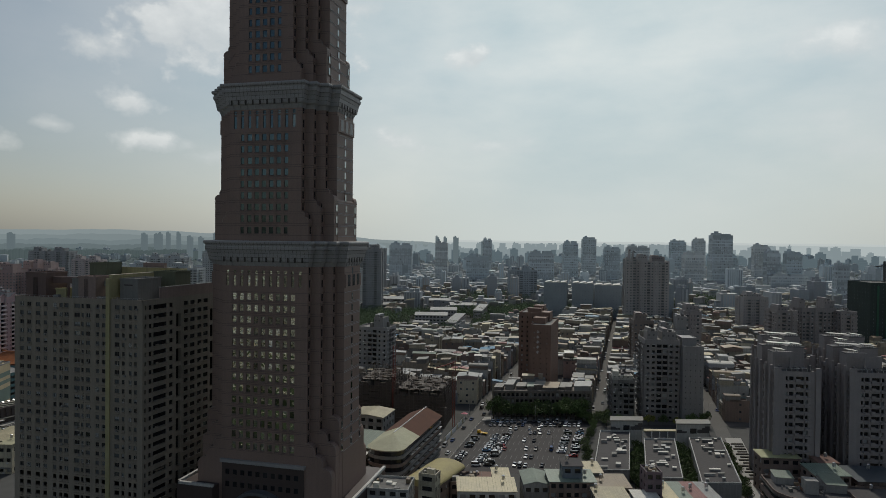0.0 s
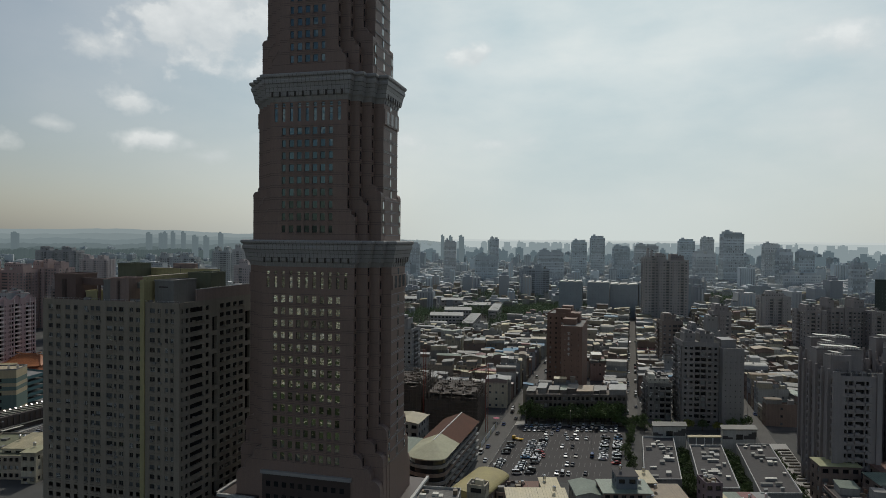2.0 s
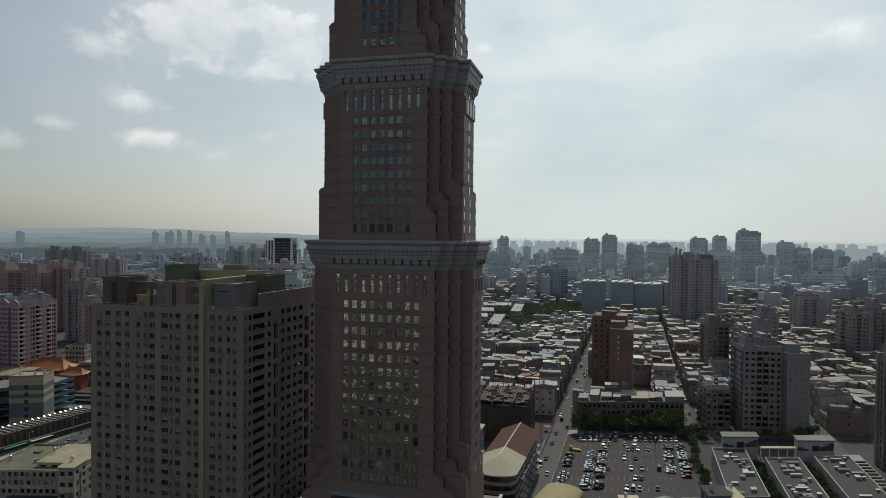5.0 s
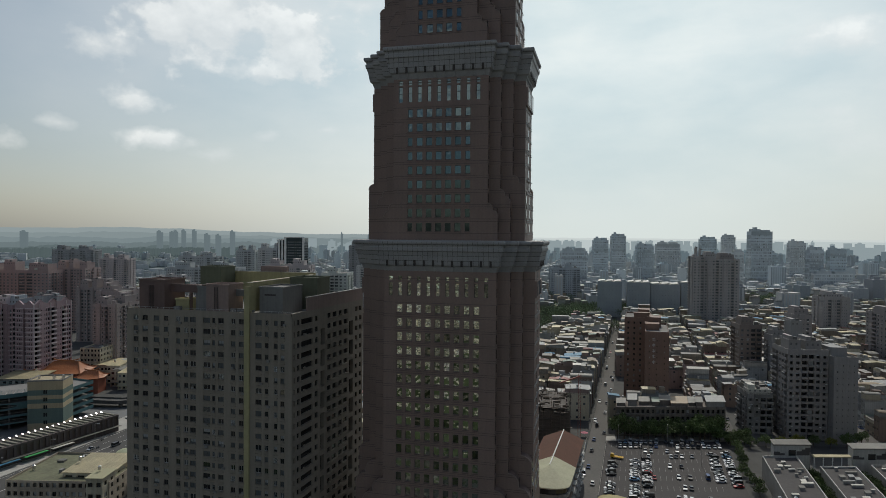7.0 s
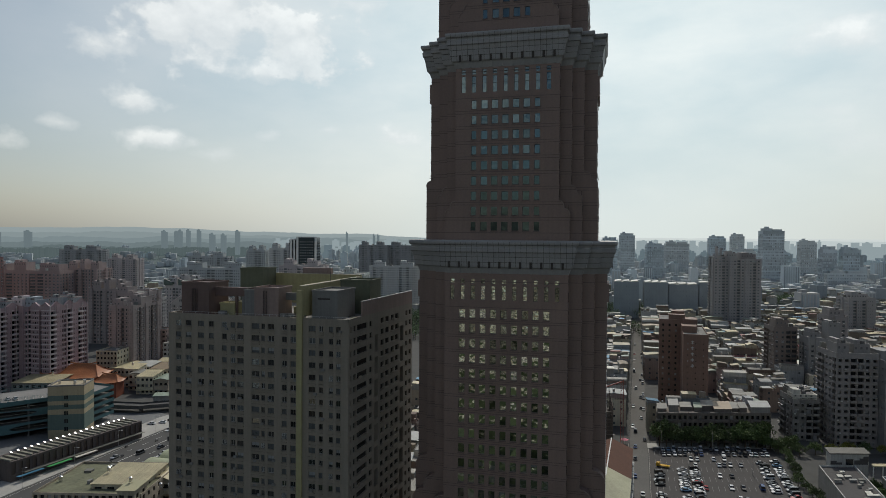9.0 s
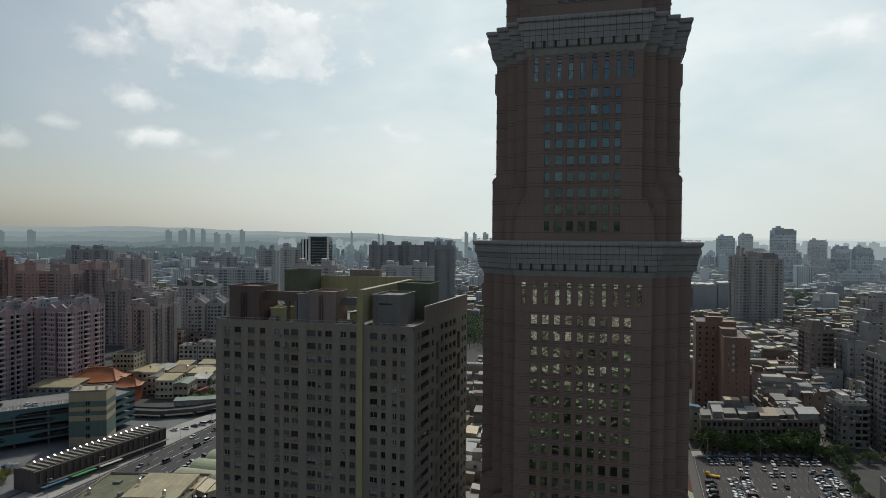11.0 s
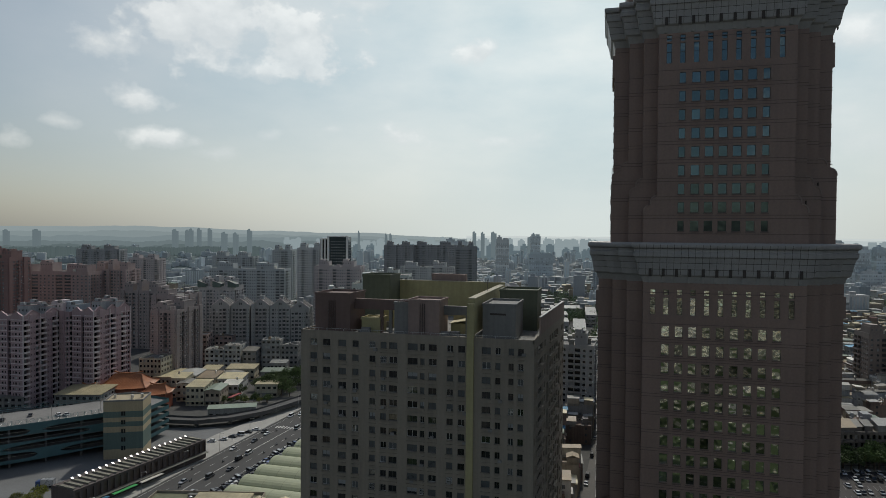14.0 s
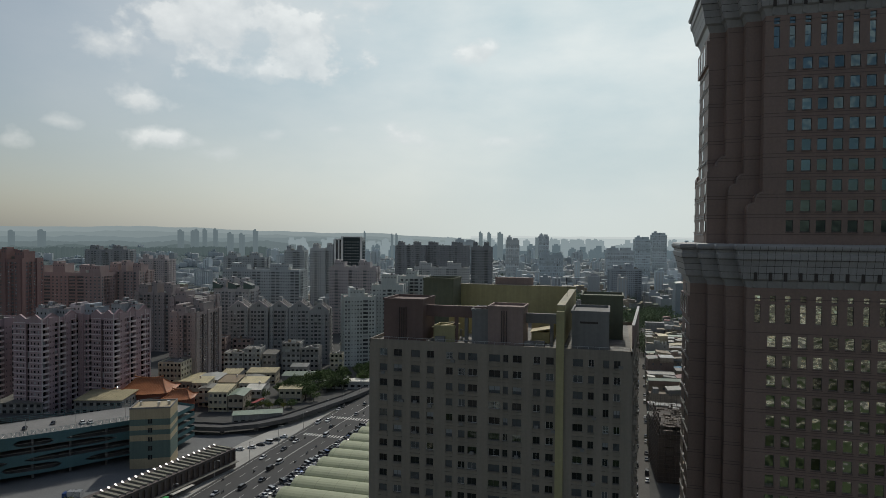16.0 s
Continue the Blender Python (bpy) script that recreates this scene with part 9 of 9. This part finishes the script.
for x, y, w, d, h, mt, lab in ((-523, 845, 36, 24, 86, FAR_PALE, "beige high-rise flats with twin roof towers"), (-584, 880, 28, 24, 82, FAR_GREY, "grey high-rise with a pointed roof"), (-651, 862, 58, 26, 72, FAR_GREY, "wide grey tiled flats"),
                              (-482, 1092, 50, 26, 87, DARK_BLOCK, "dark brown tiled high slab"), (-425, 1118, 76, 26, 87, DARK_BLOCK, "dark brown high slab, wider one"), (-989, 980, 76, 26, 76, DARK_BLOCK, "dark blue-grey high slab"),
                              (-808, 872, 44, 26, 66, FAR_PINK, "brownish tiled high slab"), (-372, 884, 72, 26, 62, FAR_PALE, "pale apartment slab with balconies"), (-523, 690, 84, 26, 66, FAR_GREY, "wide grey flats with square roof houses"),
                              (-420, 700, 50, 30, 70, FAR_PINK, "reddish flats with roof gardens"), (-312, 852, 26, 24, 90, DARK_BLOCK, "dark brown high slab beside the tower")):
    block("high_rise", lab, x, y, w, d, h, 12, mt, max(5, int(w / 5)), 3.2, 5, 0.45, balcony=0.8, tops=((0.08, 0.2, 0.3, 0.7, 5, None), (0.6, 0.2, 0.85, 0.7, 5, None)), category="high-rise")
o = block("glass_tower", "dark glass office tower with white corner piers", -467, 806, 26, 22, 101, 12, surface("dark_green_glass", (0.03, 0.045, 0.05), 0.2, 0.1, 2, 0.1, 0, 0), 8, 3.6, 5, 0.7, category="office tower", plain=True, depth=0.1)
for bx in ((-13.3, -11.4, 0, -10.6, -10.9, 101), (10.6, -11.4, 0, 13.3, -10.9, 101), (-22, -10, 0, -19.5, 8, 99), (-17.5, -10, 0, -15.5, 8, 99)):
    part("pier", Shape().box(*bx), WHITE, o, "white corner pier")
part("head_beam", Shape().box(-13.3, -11.5, 101.01, 13.3, -10.9, 102, True), WHITE, o)
part("side_wing", Shape().box(-23, -9, 0, -13.2, 9, 98), DARK_GLASS, o)

# ---- the rest of the town ----
fr = random.Random(99)
TALLS = [(268, 1593, 58, 40, 121), (275, 1606, 78, 40, 73), (202, 1545, 56, 36, 76), (363, 1534, 37, 30, 82), (407, 1545, 42, 30, 82), (393, 1530, 100, 34, 33), (-34, 1828, 47, 36, 110), (-80, 1734, 47, 36, 98), (-364, 1457, 36, 30, 96),
         (-487, 1530, 70, 30, 90), (218, 2000, 55, 36, 104), (290, 2100, 44, 36, 110), (400, 1230, 26, 24, 66), (25, 1656, 50, 30, 86), (100, 1900, 80, 30, 88), (-137, 1513, 74, 30, 74), (-282, 1477, 66, 30, 64), (410, 1850, 50, 30, 95), (-351, 2000, 36, 30, 104)]
# town tiles paled and blued, with haze put into their colour
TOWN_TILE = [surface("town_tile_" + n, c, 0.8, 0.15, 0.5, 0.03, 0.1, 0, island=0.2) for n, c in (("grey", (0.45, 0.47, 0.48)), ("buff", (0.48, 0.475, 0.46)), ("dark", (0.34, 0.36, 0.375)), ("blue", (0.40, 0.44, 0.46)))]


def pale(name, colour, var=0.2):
    """Painted and tiled far-town walls, ground and trees, haze put into their pale colour."""
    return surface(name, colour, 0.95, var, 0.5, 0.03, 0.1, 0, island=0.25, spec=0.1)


# farther tiles paler still, standing in for thicker haze
FAR_TILE = [pale("hazed_tile_" + n, c) for n, c in (("grey", (0.50, 0.545, 0.56)), ("buff", (0.55, 0.575, 0.57)), ("dark", (0.42, 0.465, 0.48)), ("blue", (0.48, 0.54, 0.56)))]
FAR_WALL = [pale("hazed_wall_" + n, c) for n, c in (("grey", (0.46, 0.49, 0.50)), ("buff", (0.52, 0.53, 0.51)))]
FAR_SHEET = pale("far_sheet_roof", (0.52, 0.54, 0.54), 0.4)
# a far tile serves as glass, so haze sits in the window colour too
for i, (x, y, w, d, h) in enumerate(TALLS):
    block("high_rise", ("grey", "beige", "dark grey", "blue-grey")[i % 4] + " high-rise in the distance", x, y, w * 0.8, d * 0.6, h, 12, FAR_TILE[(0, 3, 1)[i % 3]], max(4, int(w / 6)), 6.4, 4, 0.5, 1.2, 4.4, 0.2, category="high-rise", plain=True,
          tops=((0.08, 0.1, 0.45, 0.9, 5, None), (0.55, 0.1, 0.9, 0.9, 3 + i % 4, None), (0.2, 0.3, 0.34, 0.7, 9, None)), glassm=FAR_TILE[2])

# crowded low houses and mid-rise blocks out to the hills, and all round behind the camera
walls = [Shape() for _ in range(6)]
roofs = [Shape() for _ in range(5)]
slabs = [Shape() for _ in range(8)]
FAR_ROOF = [SHEETS[4], SHEETS[2], SHEETS[3], SHEETS[1]]
# windows out of view, added to break up the tower panes' reflections
rear_glass = Shape()
BUSY = [(-110, 100, 300, 960), (-260, 340, 300, 890), (-720, -230, 180, 720), (-260, 160, 150, 380)]


def low_house(x, y, s):
    k = fr.randrange(4) if s == 1.0 else 4 + fr.randrange(2)
    w, d, h = s * fr.uniform(6, 13), s * fr.uniform(8, 18), fr.choice((7, 10, 13, 13, 16)) * fr.uniform(0.8, 1.2)
    m = pose(x, y, 0, 0, 0, 6 + fr.choice((0, 90)) + fr.uniform(-6, 6))
    o = Shape().box(-w / 2, -d / 2, 0, w / 2, d / 2, h)
    walls[k].put(o, m)
    if y < 150 and abs(x) < 500:
        for z in range(2, int(h) - 2, 4):
            for c in (-1, 1):
                rear_glass.put(Shape().box(c * w / 4 - 1.2, d / 2, z, c * w / 4 + 1.2, d / 2 + .05, z + 2, True), m)
                rear_glass.put(Shape().box(c * w / 4 - 1.2, -d / 2 - .05, z, c * w / 4 + 1.2, -d / 2, z + 2, True), m)
    if fr.random() < 0.72:
        f = fr.uniform(0.5, 1)
        t = fr.uniform(-.7, .7)
        z = h + fr.uniform(1.2, 2.8)
        o = Shape().box(-w / 2, -d / 2, h, w / 2, -d / 2 + f * d, z - .8)
        walls[k].put(o, m)
        P = [(-w / 2 - .4, -d / 2 - .4, z - t), (w / 2 + .4, -d / 2 - .4, z - t), (w / 2 + .4, -d / 2 + f * d, z + t), (-w / 2 - .4, -d / 2 + f * d, z + t)]
        roofs[fr.randrange(4) if s == 1.0 else 4].put(Shape().add(P + [(a, b, c - .3) for a, b, c in P], [(0, 1, 2, 3), (0, 4, 5, 1), (1, 5, 6, 2), (3, 7, 4, 0), (2, 6, 7, 3)]), m)


def mid_rise(x, y, h):
    # past 1250 m the tiles with haze in their colour take over
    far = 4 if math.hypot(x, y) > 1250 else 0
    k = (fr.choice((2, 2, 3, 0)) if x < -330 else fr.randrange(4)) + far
    w, d = fr.uniform(10, 30), fr.uniform(12, 22)
    m = pose(x, y, 0, 0, 0, 10 + fr.choice((0, 0, 90)) + fr.uniform(-8, 8))
    o = Shape().box(-w / 2, -d / 2, 0, w / 2, d / 2, h)
    a = fr.uniform(-w / 2, 0)
    o.box(a, -d / 4, h, a + w * .3, d / 4, h + 4)
    if fr.random() < .5:
        o.box(w * .15, -d / 3, h, w * .4, d / 4, h + fr.uniform(2, 7))
    slabs[k].put(o, m)
    if y < 150:
        for i in range(int(w / 4)):
            for z in range(3, int(h) - 3, 4):
                rear_glass.put(Shape().box(-w / 2 + 4 * i + .8, d / 2, z, -w / 2 + 4 * i + 3, d / 2 + .05, z + 2.2, True), m)
    # window bands as real ledges
    n = int(w / 4)
    for i in range(n):
        x0 = -w / 2 + w * (i + .2) / n
        slabs[(k + 2) % 4 + far].put(Shape().box(x0, -d / 2 - .5, 2, x0 + w / n * .5, -d / 2 + .01, h - 2, True), m)


n_low = 0
while n_low < 7600:
    q = fr.random()
    if q < 0.75:
        r, a = 420 + 2300 * fr.random() ** 1.3, radians(fr.uniform(-66, 36))
    else:
        r, a = 150 + 900 * math.sqrt(fr.random()), radians(fr.uniform(36, 294))
    x, y = r * math.sin(a), r * math.cos(a)
    if any(p[0] < x < p[1] and p[2] < y < p[3] for p in BUSY) or (y > 300 and x < -1100 and fr.random() < .6):
        continue
    if abs(x + 300) < 26 and y < 950:
        continue
    if -190 < x < 60 and -60 < y < 150:
        continue
    low_house(x, y, 1.0 if r < 1300 else 1.5)
    n_low += 1
for i in range(560):
    r, a = 900 + 2100 * fr.random(), radians(fr.uniform(-64, 34))
    x, y = r * math.sin(a), r * math.cos(a)
    if any(p[0] < x < p[1] and p[2] < y < p[3] for p in BUSY):
        continue
    mid_rise(x, y, 14 + 30 * fr.random() ** 1.6 if r < 1400 else 14 + 44 * fr.random() ** 2)
for i in range(60):
    r, a = 260 + 700 * fr.random(), radians(fr.uniform(60, 290))
    mid_rise(r * math.sin(a), r * math.cos(a) - 60, fr.uniform(20, 60))
for k in range(8):
    nm = ("grey", "beige", "dark", "bluish")[k % 4]
    if k < 4:
        solid("town_houses", walls[k], HOUSE_WALLS[(0, 1, 2, 5)[k]], nm + " low houses crowded over the plain", "houses", "stuff")
        solid("town_roofs", roofs[k], FAR_ROOF[k], SHEET_LABEL[FAR_ROOF[k].name] + " roofs over the plain", "roofs", "stuff")
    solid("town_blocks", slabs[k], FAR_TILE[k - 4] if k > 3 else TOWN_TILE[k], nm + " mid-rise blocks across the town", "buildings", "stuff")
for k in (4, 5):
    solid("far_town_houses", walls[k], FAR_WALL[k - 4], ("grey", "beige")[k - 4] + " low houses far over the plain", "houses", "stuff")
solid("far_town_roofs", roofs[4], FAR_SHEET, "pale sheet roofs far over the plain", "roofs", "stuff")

solid("town_windows", rear_glass, DARK_GLASS, "dark windows of the houses across the town", "windows", "stuff")

cells = []
for i in range(110):
    r, a = 700 + 1700 * fr.random(), radians(fr.uniform(-62, 30))
    x, y = r * math.sin(a), r * math.cos(a)
    if any(p[0] < x < p[1] and p[2] < y < p[3] for p in BUSY):
        continue
    cells.append((x, y, fr.uniform(20, 70), 20, 11))
for i in range(40):
    cells.append((fr.uniform(-2600, -900), fr.uniform(1500, 2400), 110, 16, 16))
# leaves and plain ground paled to stand in for haze
grove("town_trees", cells, "green trees among the far houses", pale("hazed_leaves", (0.18, 0.225, 0.17)), seed=8)
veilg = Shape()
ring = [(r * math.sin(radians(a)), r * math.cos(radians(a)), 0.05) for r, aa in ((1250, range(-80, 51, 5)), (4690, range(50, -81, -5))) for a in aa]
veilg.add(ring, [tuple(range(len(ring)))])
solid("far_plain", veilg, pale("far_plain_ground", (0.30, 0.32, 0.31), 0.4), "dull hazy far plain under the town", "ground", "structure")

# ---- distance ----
# each backdrop row glows by itself, standing in for haze in the air
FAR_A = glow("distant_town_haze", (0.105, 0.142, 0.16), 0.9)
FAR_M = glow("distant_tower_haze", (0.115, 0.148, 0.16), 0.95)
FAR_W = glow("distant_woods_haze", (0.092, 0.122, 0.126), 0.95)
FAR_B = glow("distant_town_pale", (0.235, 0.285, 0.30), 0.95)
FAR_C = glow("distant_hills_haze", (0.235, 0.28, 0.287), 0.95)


def skyline(name, mat, r, lo, hi, n, a0, a1, label, wmin, wmax):
    s = Shape()
    for i in range(n):
        a = radians(fr.uniform(a0, a1))
        q = r * fr.uniform(0.93, 1.05)
        w = fr.uniform(wmin, wmax)
        h = lo + (hi - lo) * fr.random() ** 2.2
        m = pose(q * math.sin(a), q * math.cos(a), 0, 0, 0, -math.degrees(a))
        o = Shape().box(-w / 2, -12, 0, w / 2, 12, h)
        if fr.random() < .6:
            o.box(-w / 4, -8, h, w / 5, 8, h + fr.uniform(2, 8))
        s.put(o, m)
    solid(name, s, mat, label, "distance", "stuff")


NAMED = [(-648, 2519, 18, 121), (-616, 2526, 18, 119), (-574, 2537, 28, 120), (-2422, 2049, 26, 114), (-2393, 2160, 37, 117), (-1655, 2050, 26, 119), (-1610, 2060, 22, 117), (-1560, 2120, 18, 124), (-1598, 2110, 18, 124), (-1625, 2100, 18, 122),
         (-1365, 1916, 24, 110), (-1325, 1920, 22, 108), (-1337, 2023, 21, 121), (-1086, 2400, 11, 120), (-983, 2429, 13, 112), (-965, 2429, 13, 112), (-368, 2071, 41, 103)]
for x, y, w, h in NAMED:
    w, h = w * 0.72, h - 3
    s = Shape().box(-w / 2, -8, 0, w * .08, 8, h).box(w * .14, -7, 0, w / 2, 7, h - 4).box(w * .08, -6, 0, w * .14, 6, h - 6).box(-w / 4, -6, h, 0, 6, h + 3)
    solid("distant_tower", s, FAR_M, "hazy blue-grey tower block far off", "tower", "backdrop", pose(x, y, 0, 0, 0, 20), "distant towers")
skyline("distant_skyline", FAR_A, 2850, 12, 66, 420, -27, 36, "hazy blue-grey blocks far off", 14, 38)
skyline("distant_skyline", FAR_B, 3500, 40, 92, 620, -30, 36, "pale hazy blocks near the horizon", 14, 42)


def ridge(name, mat, r, a0, a1, f, label, depth=300):
    s = Shape()
    n = 700
    pts = []
    for i in range(n + 1):
        a = radians(a0 + (a1 - a0) * i / n)
        pts.append((a, f(a0 + (a1 - a0) * i / n)))
    s.loft([[(r * math.sin(a), r * math.cos(a), -1) for a, h in pts], [((r + depth) * math.sin(a), (r + depth) * math.cos(a), h) for a, h in pts], [((r + depth * 1.3) * math.sin(a), (r + depth * 1.3) * math.cos(a), -1) for a, h in pts]], closed=False)
    solid(name, s, mat, label, "hills", "backdrop")


def hill_height(a):
    base = float(np.interp(a, (-80, -49, -40, -33.5, -24, -14.7, 0, 40), (120, 141, 149, 137, 118, 92, 60, 50)))
    return base - 4 + 9 * noise.noise(Vector((a * 0.22, 1.5, 0))) + 5 * noise.noise(Vector((a * 0.7, 4.5, 0))) + 1.6 * noise.noise(Vector((a * 3.0, 2.5, 0)))


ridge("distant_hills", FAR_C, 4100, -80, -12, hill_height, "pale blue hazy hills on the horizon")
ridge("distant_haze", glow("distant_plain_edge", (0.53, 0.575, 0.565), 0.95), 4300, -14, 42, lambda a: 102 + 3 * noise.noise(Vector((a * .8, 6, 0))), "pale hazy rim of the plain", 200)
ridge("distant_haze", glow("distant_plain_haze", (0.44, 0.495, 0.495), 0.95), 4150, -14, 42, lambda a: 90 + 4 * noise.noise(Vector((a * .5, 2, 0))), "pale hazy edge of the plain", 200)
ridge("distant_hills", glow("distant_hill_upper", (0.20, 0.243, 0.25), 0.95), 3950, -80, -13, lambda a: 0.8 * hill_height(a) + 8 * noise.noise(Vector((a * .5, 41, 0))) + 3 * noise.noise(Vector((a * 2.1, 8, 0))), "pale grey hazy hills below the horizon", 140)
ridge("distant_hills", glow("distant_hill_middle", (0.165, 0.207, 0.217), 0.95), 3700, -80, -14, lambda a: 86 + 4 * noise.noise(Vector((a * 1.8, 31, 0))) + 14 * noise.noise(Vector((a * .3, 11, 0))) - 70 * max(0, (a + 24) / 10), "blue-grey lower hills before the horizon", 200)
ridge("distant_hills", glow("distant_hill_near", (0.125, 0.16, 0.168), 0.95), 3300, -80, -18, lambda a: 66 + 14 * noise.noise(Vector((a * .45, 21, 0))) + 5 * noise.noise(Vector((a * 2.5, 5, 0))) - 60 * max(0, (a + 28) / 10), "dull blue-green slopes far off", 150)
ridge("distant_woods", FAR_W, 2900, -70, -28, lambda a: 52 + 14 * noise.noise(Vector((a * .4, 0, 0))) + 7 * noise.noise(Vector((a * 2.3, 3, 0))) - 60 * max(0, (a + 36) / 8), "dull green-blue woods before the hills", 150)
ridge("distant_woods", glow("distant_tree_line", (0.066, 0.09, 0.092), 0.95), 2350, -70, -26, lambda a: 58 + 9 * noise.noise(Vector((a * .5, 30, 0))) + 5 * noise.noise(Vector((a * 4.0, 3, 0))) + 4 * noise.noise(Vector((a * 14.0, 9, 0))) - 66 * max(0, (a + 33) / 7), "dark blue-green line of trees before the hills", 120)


# wooded rise before the western hills, with uneven tree tops
def rise_height(a):
    return max(2.0, (46 + 8 * noise.noise(Vector((a * .35, 7, 0)))) * min(1.0, max(0.0, (-27 - a) / 9)))


# the rise and its trees take the haze into their colour
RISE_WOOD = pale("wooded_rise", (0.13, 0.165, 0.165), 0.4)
rise = Shape()
steps = [-76 + 0.5 * i for i in range(100)]
rise.loft([[(r * math.sin(radians(a)), r * math.cos(radians(a)), f * rise_height(a) + (4 * noise.noise(Vector((a * 1.7, r * .01, 0))) if 0 < f else 0)) for a in steps] for r, f in ((1560, 0), (1640, 0.35), (1740, 0.75), (1850, 1.0), (1960, 0.8), (2060, 0))], closed=False)
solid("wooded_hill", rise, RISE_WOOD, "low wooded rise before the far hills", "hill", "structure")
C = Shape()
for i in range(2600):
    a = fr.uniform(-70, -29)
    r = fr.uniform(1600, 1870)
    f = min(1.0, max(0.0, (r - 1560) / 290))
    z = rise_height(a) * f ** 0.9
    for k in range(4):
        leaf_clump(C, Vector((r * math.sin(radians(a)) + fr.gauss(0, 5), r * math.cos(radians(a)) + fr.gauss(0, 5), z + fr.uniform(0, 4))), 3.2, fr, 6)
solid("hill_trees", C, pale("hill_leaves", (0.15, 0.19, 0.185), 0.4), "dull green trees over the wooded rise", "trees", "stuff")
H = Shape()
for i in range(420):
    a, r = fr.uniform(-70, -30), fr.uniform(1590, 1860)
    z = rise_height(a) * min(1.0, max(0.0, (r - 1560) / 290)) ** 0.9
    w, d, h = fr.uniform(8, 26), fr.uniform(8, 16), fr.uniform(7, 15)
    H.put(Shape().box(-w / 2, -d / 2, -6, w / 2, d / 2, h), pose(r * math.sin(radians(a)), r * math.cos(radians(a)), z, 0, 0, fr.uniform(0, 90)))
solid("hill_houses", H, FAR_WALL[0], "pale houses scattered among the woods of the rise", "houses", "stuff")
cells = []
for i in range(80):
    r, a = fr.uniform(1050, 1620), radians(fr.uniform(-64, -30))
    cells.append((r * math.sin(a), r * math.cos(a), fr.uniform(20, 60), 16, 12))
# leaf colour greyed for haze over the western plain
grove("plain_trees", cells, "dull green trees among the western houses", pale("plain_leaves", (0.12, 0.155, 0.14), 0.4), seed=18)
